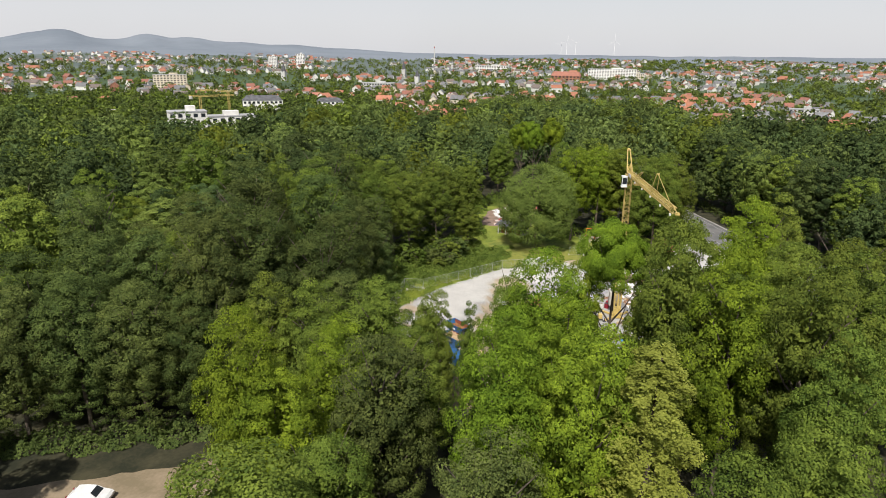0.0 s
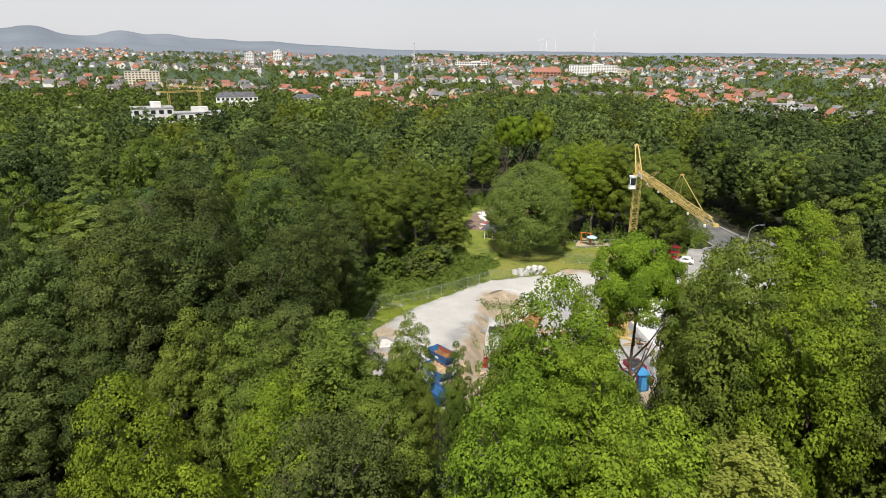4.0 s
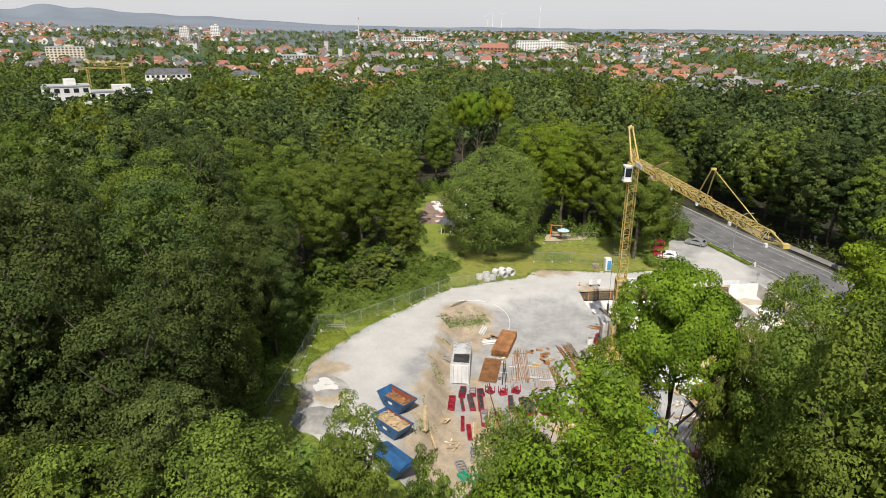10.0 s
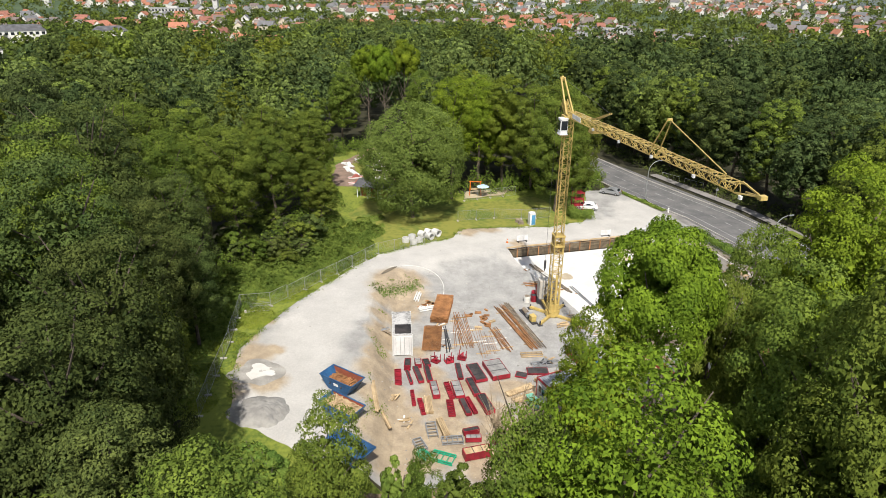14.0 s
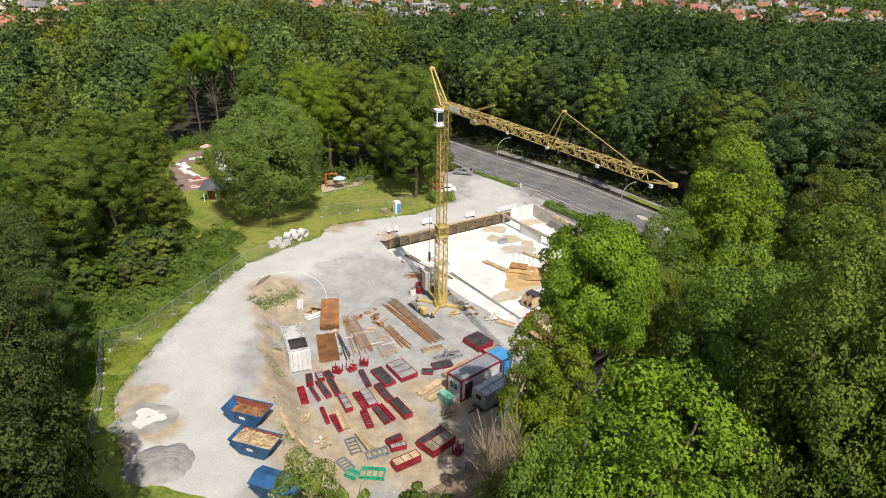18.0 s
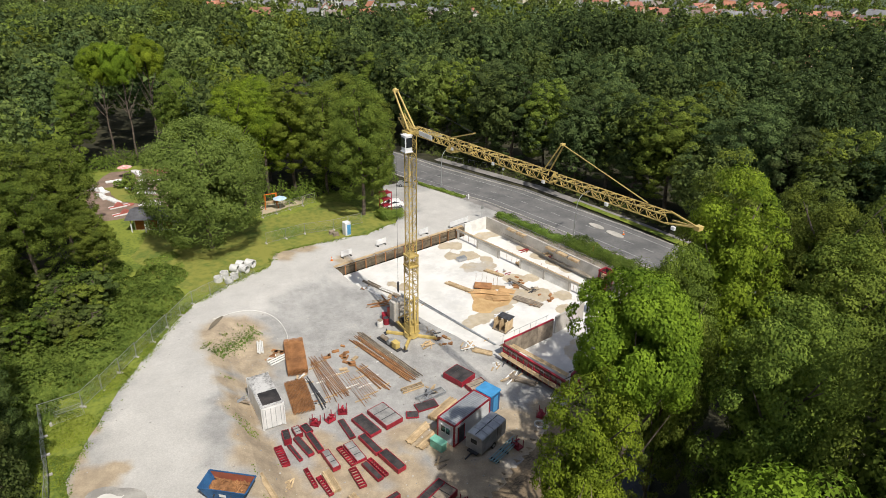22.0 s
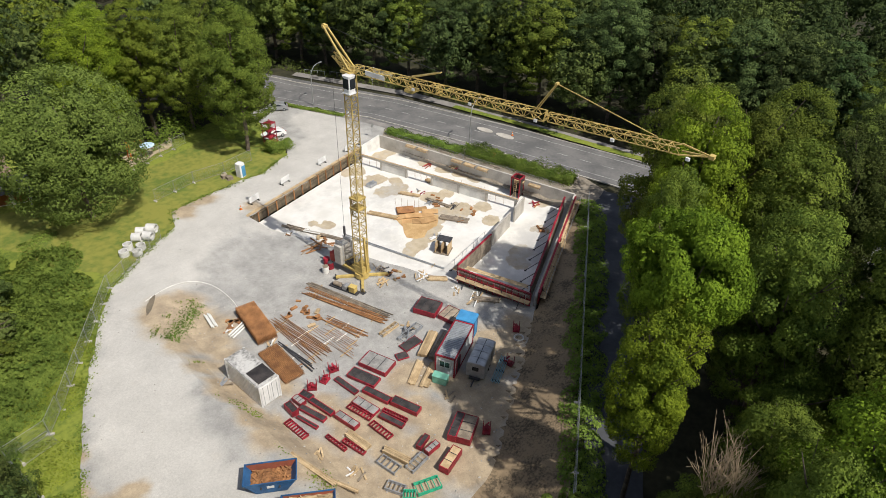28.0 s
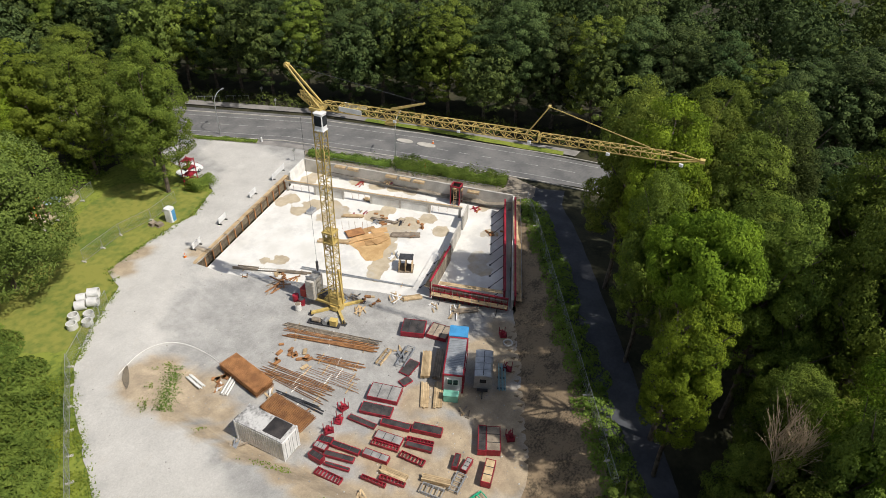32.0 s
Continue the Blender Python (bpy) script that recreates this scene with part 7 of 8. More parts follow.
# ---- cars ----
def car(x, y, turn, paint, label, L=4.3, W=1.75):
    e = empty("car", Matrix.Translation((x, y, land(x, y) + 0.11)) @ Matrix.Rotation(turn, 4, "Z"))
    side = [(-L / 2, 0.35), (-L / 2 + 0.05, 0.85), (-L * 0.42, 0.98), (-L * 0.33, 1.40), (-L * 0.12, 1.50), (L * 0.10, 1.46), (L * 0.25, 1.0), (L * 0.44, 0.85), (L / 2, 0.62), (L / 2 - 0.03, 0.35)]
    g, k = Geo(), len(side)
    w = [W / 2 - (0.18 if z > 1.1 else 0.0) for _, z in side]
    g.add([(a, -w[i], z) for i, (a, z) in enumerate(side)] + [(a, w[i], z) for i, (a, z) in enumerate(side)], [tuple(range(k))[::-1], tuple(range(k, 2 * k))] + [(i, (i + 1) % k, (i + 1) % k + k, i + k) for i in range(k)])
    part("body", g, paint, e)
    for s in (-1, 1):
        part("side_window", Geo().add([(-L * 0.36, s * (W / 2 - 0.03), 1.02), (L * 0.2, s * (W / 2 - 0.03), 1.04), (L * 0.08, s * (W / 2 - 0.165), 1.40), (-L * 0.29, s * (W / 2 - 0.165), 1.38)], [(0, 1, 2, 3) if s < 0 else (3, 2, 1, 0)]), GLASSY, e)
        for q in (-L * 0.31, L * 0.31):
            wh = part("wheel", Geo().tube((q, s * (W / 2 - 0.2), 0.31), (q, s * (W / 2 + 0.01), 0.31), 0.31, 16), BLACK, e)
            part("rim", Geo().tube((q, s * (W / 2 + 0.012), 0.31), (q, s * (W / 2 + 0.025), 0.31), 0.19, 10), STEEL, wh)
        part("headlight", Geo().box((L / 2 - 0.06, s * 0.6, 0.68), (0.12, 0.34, 0.14)), WHITE, e)
        part("tail_light", Geo().box((-L / 2 + 0.04, s * 0.68, 0.85), (0.1, 0.2, 0.2)), RED, e)
    part("windscreen", Geo().add([(L * 0.255, -W / 2 + 0.12, 1.02), (L * 0.255, W / 2 - 0.12, 1.02), (L * 0.115, W / 2 - 0.24, 1.44), (L * 0.115, -W / 2 + 0.24, 1.44)], [(0, 1, 2, 3)]), GLASSY, e)
    part("rear_window", Geo().add([(-L * 0.428, W / 2 - 0.14, 1.02), (-L * 0.428, -W / 2 + 0.14, 1.02), (-L * 0.345, -W / 2 + 0.24, 1.36), (-L * 0.345, W / 2 - 0.24, 1.36)], [(0, 1, 2, 3)]), GLASSY, e)
    tagged(e, label, "car")


SILVER = mat("silver_paint", (0.45, 0.46, 0.47), (0.40, 0.41, 0.42), 0.5, 0.3, metal=0.5)
car(20.7, 54.6, radians(150), SILVER, "silver estate car parked beside the hedge")
car(13.3, 43.4, radians(175), WHITE, "white car parked under the trees")
car(-50.4, -75.0, radians(15), WHITE, "white and black car parked in the wood")


def red_rack():
    e = empty("red_scaffold_tower", Matrix.Translation((10.6, 39.7, land(10.6, 39.7))) @ Matrix.Rotation(0.3, 4, "Z") @ Matrix.Diagonal((1, 1, 1.22, 1)))
    for x in (-0.9, 0.9):
        for y in (-0.7, 0.7):
            part("upright", Geo().box((x, y, 1.9), (0.1, 0.1, 3.8)), RED, e)
    for z in (0.6, 1.6, 2.6, 3.6):
        for y in (-0.7, 0.7):
            part("rail", Geo().box((0, y, z), (1.7, 0.08, 0.1)), RED, e)
        part("shelf", Geo().box((0, 0, z + 0.08), (1.7, 1.3, 0.06)), RED, e)
    for y in (-0.7, 0.7):
        part("brace", Geo().beam((-0.85, y, 0.6), (0.85, y, 2.6), 0.06), RED, e)
    tagged(e, "red steel scaffold tower beside the trees", "scaffold")


red_rack()


# ---- the miniature golf course and its hut ----
def hut():
    z = land(-29.3, 46.5)
    e = empty("kiosk", Matrix.Translation((-29.3, 46.5, z)) @ Matrix.Rotation(radians(-18), 4, "Z"))
    part("wall", Geo().box((0, 1.5, 1.25), (6.6, 3.6, 2.5)), CLADDING, e, "cream plastered wall")
    for x in (-2.2, 0.0, 2.2):
        part("shutter", Geo().box((x, -0.33, 1.15), (1.7, 0.08, 1.9)), mat("brown_shutter", (0.36, 0.12, 0.05), None, 1.5, 0.6), e, "red-brown timber shutter")
    for x in (-3.4, -1.1, 1.1, 3.4):
        part("post", Geo().box((x, -1.4, 1.2), (0.16, 0.16, 2.4)), WHITE, e)
    part("roof", Geo().add([(-4.2, -2.0, 2.55), (4.2, -2.0, 2.55), (4.2, 3.9, 2.75), (-4.2, 3.9, 2.75), (-4.0, 1.0, 3.5), (4.0, 1.0, 3.5)], [(0, 1, 5, 4), (2, 3, 4, 5), (1, 2, 5), (3, 0, 4), (3, 2, 1, 0)]), SLATE, e, "dark grey pitched roof")
    tagged(e, "kiosk with red-brown shutters and grey roof", "kiosk")


hut()
FELT = mat("red_felt", (0.45, 0.14, 0.11), (0.33, 0.11, 0.09), 0.6, 0.9)


def golf_lane(x, y, turn, L, hump, surface):
    e = empty("minigolf_lane", Matrix.Translation((x, y, land(x, y) + 0.05)) @ Matrix.Rotation(turn, 4, "Z"))
    part("track", Geo().box((0, 0, 0.06), (L, 0.9, 0.12)), surface, e)
    for s in (-1, 1):
        part("edge_board", Geo().box((0, s * 0.5, 0.12), (L, 0.1, 0.22)), WHITE, e)
    part("end_circle", Geo().tube((L / 2, 0, 0), (L / 2, 0, 0.13), 0.8, 16), surface, e)
    if hump:
        n, g = 8, Geo()
        pr = [(-0.9 + 1.8 * i / n, 0.12 + 0.75 * math.sin(math.pi * i / n)) for i in range(n + 1)]
        g.add([(a, -0.45, b) for a, b in pr] + [(a, 0.45, b) for a, b in pr], [(i, i + 1, i + n + 2, i + n + 1) for i in range(n)] + [tuple(range(n + 1))[::-1], tuple(range(n + 1, 2 * n + 2))])
        part("obstacle", g, rnd.choice((WHITE, surface)), e)
    tagged(e, "red felt minigolf lane with white edges" if surface is FELT else "white concrete minigolf lane with low edges", "minigolf lane", "minigolf lanes")


def heap(name, x, y, r, h, material, label, seed):
    """A loose heap with an uneven foot and rough flanks."""
    k, g, rings = 40, Geo(), 13
    for j in range(rings):
        q = j / (rings - 1)
        for i in range(k):
            a = i / k * 6.2832
            u, v = math.cos(a), math.sin(a)
            rr = r * (1 - q) * (1 + 0.3 * noise.noise((u * 1.4, v * 1.4, seed)) + 0.12 * noise.noise((u * 4, v * 4, seed + q)))
            z = h * math.sin(q * 1.57) ** 0.9 + 0.22 * h * noise.noise((rr * u * 0.8, rr * v * 0.8, seed)) * (1 - q * q) * min(1, q * 5) + 0.07 * noise.noise((rr * u * 2.7, rr * v * 2.7, seed)) + 0.04 * noise.noise((rr * u * 6, rr * v * 6, seed))
            g.v.append((rr * u, rr * v * 0.85, -0.06 + z))
    g.f = [(j * k + i, j * k + (i + 1) % k, (j + 1) * k + (i + 1) % k, (j + 1) * k + i) for j in range(rings - 1) for i in range(k)]
    single(name, g, material, label, "heap", m=Matrix.Translation((x, y, land(x, y) + 0.06)))


WHITE_LANE = mat("white_concrete_lane", (0.78, 0.77, 0.75), (0.62, 0.61, 0.58), 1.2, 0.8)
for i, (x, y, a, L) in enumerate(((-32.2, 86.6, 1.9, 5.5), (-36.3, 82.8, 0.2, 4.5), (-29.8, 80.2, 2.8, 4.0), (-32.0, 74.7, 2.6, 4.6), (-30.1, 70.8, 2.7, 4.0), (-29.8, 63.6, 2.9, 3.6), (-39.2, 76.1, 2.2, 4.2), (-36.8, 68.6, 2.1, 4.6), (-35.6, 64.4, 0.3, 3.6), (-34.4, 60.3, 0.35, 4.6), (-38.6, 71.6, 1.9, 4.0))):
    golf_lane(x + 0.4, y - 4.0, a, L, i % 3 != 1, FELT if i in (8, 9) else WHITE_LANE)
patch("golf_path", [(-39.6, 53.5), (-26.6, 54.5), (-24.6, 70), (-25.6, 86), (-37.6, 87), (-41.6, 74), (-40.6, 60)], mat("brown_path", (0.30, 0.21, 0.16), (0.20, 0.145, 0.11), 0.5, 0.95, 0.4), 0.04, "brown gravel paths of the minigolf ground", "path", 0.4)
patch("golf_lawn", [(-35.2, 63.2), (-31.8, 60.8), (-30, 63.6), (-31.2, 69), (-33.8, 75.5), (-38, 74), (-36.8, 68.5)], LAWN, 0.10, "short green lawn between the minigolf lanes", "lawn", 0.4)
heap("red_mound", -27.9, 83.2, 2.6, 0.7, FELT, "pale red sandy mound behind the lanes", 9)


def parasol(x, y, h, r, material, label):
    u = empty("parasol", Matrix.Translation((x, y, land(x, y))))
    part("pole", Geo().tube((0, 0, 0), (0, 0, h), 0.04, 8), STEEL, u)
    part("canopy", Geo().tube((0, 0, h - 0.3), (0, 0, h + 0.25), r, 10, 0.05), material, u)
    tagged(u, label, "parasol", "parasols")


parasol(-34.2, 81.2, 2.6, 1.5, mat("red_white_cloth", (0.65, 0.16, 0.15), (0.75, 0.62, 0.58), 1.2, 0.8), "open red and white parasol on the minigolf ground")
plant(SHRUB, -33.0, 68.4, land(-33.0, 68.4) + 4.5, 1.3, 0.4, "small round tree on the minigolf lawn", "tree", "trees on the lawn")
plant(SHRUB, -35.0, 73.0, land(-35, 73) + 1.8, 1.4, 0.9, "round bush on the minigolf lawn", "bush", "trees on the lawn")


def play_frame():
    e = empty("climbing_frame", Matrix.Translation((-8.8, 50.0, land(-8.8, 50))))
    for x in (-1.2, 1.2):
        for y in (-0.8, 0.8):
            part("post", Geo().tube((x, y, 0), (x * 0.85, y * 0.6, 2.8), 0.09, 8), ORANGE, e)
    part("beam", Geo().tube((-1.3, 0, 2.8), (1.3, 0, 2.8), 0.09, 8), ORANGE, e)
    part("platform", Geo().box((0, 0, 1.2), (1.8, 1.2, 0.1)), TIMBER, e)
    tagged(e, "orange timber climbing frame in the playground", "play frame")


play_frame()
parasol(-7.3, 48.6, 2.5, 1.3, mat("pale_blue_cloth", (0.55, 0.70, 0.85), (0.4, 0.55, 0.72), 1.5, 0.8), "open pale blue parasol in the playground")
patch("sand_pit", [(-11.1, 46.8), (-2.6, 50.4), (-1.4, 53.8), (-10.6, 51.8)], WET_SAND, 0.05, "sandy playground floor", "sand", 0.3)
for i in range(4):
    fence_panel(-11.2 + 2.7 * i, 45.4 + 1.1 * i, -8.5 + 2.7 * i, 46.5 + 1.1 * i)


# ---- heaps and details of the yard ----
heap("spoil_mound", -33.0, -26.0, 3.2, 1.0, GRAVEL, "low mound of grey crushed stone", 1)
heap("lime_mound", -34.6, -19.0, 0.8, 0.22, GRAVEL_WORN, "small heap of white lime sand", 2)
patch("damp_ring", [(-35.0 + (2.9 + 1.2 * noise.noise((math.cos(k * 0.2094) * 1.2, math.sin(k * 0.2094) * 1.2, 15))) * math.cos(k * 0.2094), -19.0 + (2.5 + 1.1 * noise.noise((math.cos(k * 0.2094) * 1.2, math.sin(k * 0.2094) * 1.2, 18))) * math.sin(k * 0.2094)) for k in range(30)], mat("damp_grey_silt", (0.42, 0.40, 0.36), (0.27, 0.255, 0.23), 0.6, 0.9, 0.3), 0.15, "damp grey silt round the spilled lime", "silt", step=0.8)
patch("lime_patch", [(-34.8 + (1.6 + 1.5 * noise.noise((math.cos(k * 0.1571) * 1.3, math.sin(k * 0.1571) * 1.3, 5)) + 0.35 * noise.noise((math.cos(k * 0.1571) * 4, math.sin(k * 0.1571) * 4, 2))) * math.cos(k * 0.1571), -19.0 + (1.35 + 1.4 * noise.noise((math.cos(k * 0.1571) * 1.3, math.sin(k * 0.1571) * 1.3, 8))) * math.sin(k * 0.1571)) for k in range(40)], SLAB, 0.19, "pale spilled lime on the brown earth", "lime", step=1.0)


def hose():
    c = bpy.data.curves.new("water_hose", "CURVE")
    c.dimensions, c.bevel_depth, c.bevel_resolution = "3D", 0.05, 1
    sp = c.splines.new("POLY")
    pts = [((1 - t) ** 2 * -23.4 + 2 * t * (1 - t) * -13.6 + t * t * -15, (1 - t) ** 2 * 10.4 + 2 * t * (1 - t) * 14.2 + t * t * 4.6) for t in [i / 24 for i in range(25)]]
    sp.points.add(len(pts) - 1)
    for p, (x, y) in zip(sp.points, pts):
        p.co = (x, y, ground(x, y) + 0.03, 1)
    c.materials.append(CLADDING)
    tagged(new("water_hose", c), "pale water hose lying across the gravel", "hose")


hose()


def pipe_bundle(x, y, turn):
    e = empty("white_pipe_bundle", Matrix.Translation((x, y, ground(x, y))) @ Matrix.Rotation(turn, 4, "Z"))
    for i in range(4):
        part("pipe", Geo().tube((-1.3, -0.3 + 0.2 * i, 0.12 + 0.18 * (i % 2)), (1.3, -0.3 + 0.2 * i, 0.12 + 0.18 * (i % 2)), 0.1, 8), CLADDING, e)
    tagged(e, "bundle of dusty white pipes on the earth", "pipes")


pipe_bundle(-18.6, 4.2, 1.45)
pipe_bundle(-17.0, 0.6, 0.4)
pipe_bundle(1.6, 13.4, 2.1)


def crate_on_slab():
    e = empty("shuttering_crate", Matrix.Translation((12.8, -2.4, FLOOR_Z)) @ Matrix.Rotation(0.5, 4, "Z"))
    for y in (-0.9, 0.0, 0.9):
        part("upright_panel", Geo().box((0, y, 0.8), (1.9, 0.1, 1.6)), TIMBER, e)
    part("mesh_lid", Geo().box((0.6, 0.0, 1.65), (1.4, 2.0, 0.06)), DARKSTEEL, e, "dark mesh panel")
    part("base", Geo().box((0, 0, 0.08), (2.1, 2.2, 0.12)), TIMBER_OLD, e)
    tagged(e, "timber shuttering crate standing on the slab", "crate")
    c = empty("steel_skip_tray", Matrix.Translation((16.6, 18.8, FLOOR_Z)) @ Matrix.Rotation(0.2, 4, "Z"))
    part("tray", Geo().box((0, 0, 0.35), (1.6, 1.0, 0.5), None, 0.06), STEEL, c)
    part("handle", Geo().beam((-0.7, 0, 0.6), (0.7, 0, 0.9), 0.06), STEEL, c)
    tagged(c, "grey concrete bucket on the slab", "bucket")


crate_on_slab()
for i in range(5):
    t = 0.08 + 0.13 * i
    p = PIT_N.lerp(PIT_E, t)
    q = PIT_N.lerp(PIT_E, t + 0.05)
    m, L = mid_pose(p.x + 0.5, p.y, q.x + 0.5, q.y, 1.7 + 1.2 * t)
    planks("coping_boards", "weathered timber boards lying on the retaining wall", m, L, 0.45, 3, 0.06, TIMBER_OLD, "boards on the wall", True)


# ---- clutter of the building site ----
def scrap_heap(name, x, y, n, L, spread, materials, label, seed, thick=(0.1, 0.05), category="timber"):
    """Loose pieces thrown over one another; each piece is a part."""
    r = random.Random(seed)
    e = empty(name, Matrix.Translation((x, y, ground(x, y))))
    for i in range(n):
        a = r.gauss(0.5, 0.5) if i % 4 else r.uniform(0, 3.14)
        k = L * r.uniform(0.5, 1.0)
        c = Vector((r.uniform(-spread, spread), r.uniform(-spread, spread), thick[1] / 2 + 0.02 + 0.03 * i * r.random()))
        m = Matrix.Rotation(a, 3, "Z") @ Matrix.Rotation(r.uniform(-0.05, 0.05), 3, "Y")
        part("piece", Geo().box(c, (k, thick[0] * r.uniform(0.8, 1.6), thick[1]), m), r.choice(materials), e)
    return tagged(e, label, category, "heaps of loose material")


for k, (x, y, n, L, s, mats, label) in enumerate((
        (1.3, -3.3, 9, 1.5, 0.5, (TIMBER,), "short pale planks thrown down beside the crane"),
        (5.8, -5.6, 14, 1.8, 0.8, (TIMBER, TIMBER, WHITE), "jumbled heap of pale timber beside the slab"),
        (-1.0, 9.0, 9, 3.6, 1.2, (RUST, RUST, TIMBER_OLD), "rusty beams and planks thrown across one another"),
        (1.4, 8.8, 6, 2.6, 0.9, (RUST, TIMBER), "rusty beams and planks thrown across one another"),
        (2.9, -0.7, 10, 1.6, 0.8, (DARKSTEEL, STEEL, TIMBER_OLD), "tangle of steel braces beside the crane base"),
        (-2.7, -12.5, 11, 1.3, 0.8, (STEEL, STEEL, DARKSTEEL), "tangle of grey steel clamps and braces"),
        (-1.5, -12.0, 6, 1.1, 0.5, (TIMBER,), "short timbers crossed on the gravel"),
        (7.6, -13.6, 10, 2.3, 0.9, (TIMBER, TIMBER_OLD, WHITE), "boards and sheets beside the wall forms"),
        (7.0, -10.6, 6, 1.2, 0.6, (WHITE, TIMBER), "white sheets and timber scraps on the ground"),
        (20.3, 1.8, 12, 1.3, 0.8, (TIMBER, RUST, TIMBER_OLD), "broken timber and rusty offcuts on the slab"),
        (20.6, 11.9, 9, 1.2, 0.9, (RED, STEEL, TIMBER, WHITE), "machine parts and tools laid out on the slab"),
        (20.4, 8.4, 7, 1.5, 0.7, (STEEL, DARKSTEEL), "grey steel frames lying on the slab"),
        (22.2, 5.2, 8, 1.6, 0.7, (DARKSTEEL, TIMBER_OLD), "dark beams heaped on the slab"),
        (30.3, 13.6, 8, 1.8, 0.8, (RED, DARKSTEEL, TIMBER), "red and dark steel parts behind the beam row"),
        (28.6, 18.2, 6, 2.6, 0.5, (RED, RUST), "red steel rails behind the beam row"),
        (32.6, -2.6, 5, 2.2, 0.5, (RUST, RED), "rusty red rails on the slab"),
        (14.4, 0.4, 8, 1.4, 0.7, (WHITE, STEEL), "crumpled pale sheeting beside the crate"),
        (-17.6, 1.6, 9, 1.1, 0.6, (WHITE, RUST, TIMBER), "white pipe ends and rusty scraps by the mats"),
        (-15.2, -4.2, 8, 1.3, 0.6, (WHITE, DARKSTEEL, TIMBER), "pipes and braces heaped at the mats' end"),
        (-15.3, -9.2, 7, 1.2, 0.6, (DARKSTEEL, STEEL, RUST), "dark braces heaped on the mats' edge"),
        (-22.6, -6.6, 7, 1.8, 0.5, (TIMBER_OLD, STEEL), "grey pallets and laths beside the container"),
        (-20.2, -20.8, 6, 1.6, 0.8, (TIMBER,), "pale laths scattered on the brown earth"),
        (-18.3, -24.4, 7, 1.5, 0.9, (TIMBER, TIMBER_OLD, WHITE), "pale laths scattered on the brown earth"),
        (-5.6, -22.8, 6, 1.5, 0.9, (TIMBER, TIMBER_OLD), "loose laths on the trodden earth"),
        (-1.6, 14.0, 7, 1.0, 0.5, (WHITE, TIMBER_OLD, RUST), "white sacks and scraps beside the pit's edge"))):
    scrap_heap("scrap_heap", x, y, n, L, s, mats, label, 100 + k, (0.14, 0.07))


def drum(x, y, body, lid, label):
    e = empty("oil_drum", Matrix.Translation((x, y, ground(x, y))))
    part("barrel", Geo().tube((0, 0, 0), (0, 0, 0.95), 0.42, 14), body, e)
    for z in (0.3, 0.62):
        part("hoop", Geo().tube((0, 0, z), (0, 0, z + 0.04), 0.44, 14), body, e)
    part("rim", Geo().tube((0, 0, 0.95), (0, 0, 0.985), 0.38, 14), lid, e)
    tagged(e, label, "drum", "drums beside the crane")


drum(-1.9, 3.7, RED, DARKSTEEL, "red steel drum with a dark top")
drum(-2.9, 3.4, CLADDING, TIMBER_OLD, "dusty white drum full of earth")
drum(-1.7, 4.9, RED, RED, "red steel drum beside the ballast")


def power_unit():
    """The crane's winch and hydraulics lying before its base."""
    m, L = mid_pose(-3.9, 0.8, -2.5, -3.2)
    e = empty("winch_unit", m)
    part("bed", Geo().box((0, 0, 0.14), (L, 0.8, 0.16)), DARKSTEEL, e)
    part("motor", Geo().tube((-1.5, 0, 0.55), (-0.5, 0, 0.55), 0.3, 12), TIMBER_OLD, e)
    part("winch_drum", Geo().tube((0.2, -0.38, 0.55), (0.2, 0.38, 0.55), 0.34, 14), STEEL, e)
    part("cabinet", Geo().box((1.3, 0, 0.6), (0.9, 0.7, 0.75), None, 0.05), YELLOW, e)
    part("hood", Geo().box((1.3, 0, 1.0), (0.95, 0.75, 0.06)), YELLOW, e)
    part("hose", Geo().tube((-0.5, 0.2, 0.5), (1.0, 0.3, 0.3), 0.04, 6), BLACK, e)
    tagged(e, "winch and motor unit on a dark bed with a yellow cabinet", "machine")


power_unit()


# timber consoles hooked over the retaining wall
def console(x, y):
    e = empty("wall_console", Matrix.Translation((x, y, 1.2)) @ Matrix.Rotation(math.atan2(PIT_E.y - PIT_N.y, PIT_E.x - PIT_N.x), 4, "Z"))
    for s in (-0.8, 0.0, 0.8):
        part("bracket", Geo().beam((s, 0, 0.0), (s, 0, 0.75), 0.08).beam((s, 0.05, 0.05), (s, -0.6, 0.7), 0.07), TIMBER_OLD, e)
    for k in range(3):
        part("board", Geo().box((0, -0.12 - 0.24 * k, 0.78), (2.0, 0.2, 0.05)), TIMBER, e)
    part("toe_board", Geo().box((0, -0.74, 0.62), (2.0, 0.04, 0.22)), TIMBER, e)
    tagged(e, "small timber working platform hung on the wall", "platform", "wall platforms")


PW = (PIT_E - PIT_N).normalized()
for q in (7.4, 9.8, 16.9, 19.4, 21.9, 28.6, 31.4):
    console(PIT_N.x + PW.x * q - 0.12, PIT_N.y + PW.y * q)


# starter bars standing in rows out of the slab
def starters(x0, y0, x1, y1, n, seed):
    r = random.Random(seed)
    m, L = mid_pose(x0, y0, x1, y1, FLOOR_Z)
    e = empty("starter_bar_row", m)
    for i in range(n):
        x = -L / 2 + L * (i + r.uniform(-0.2, 0.2)) / (n - 1)
        part("starter_bar", Geo().beam((x, r.uniform(-0.1, 0.1), 0), (x + r.uniform(-0.05, 0.05), r.uniform(-0.1, 0.1), r.uniform(1.2, 2.2)), 0.035), RUST, e)
    tagged(e, "row of thin rusty starter bars standing in the slab", "steel bars", "starter bars")


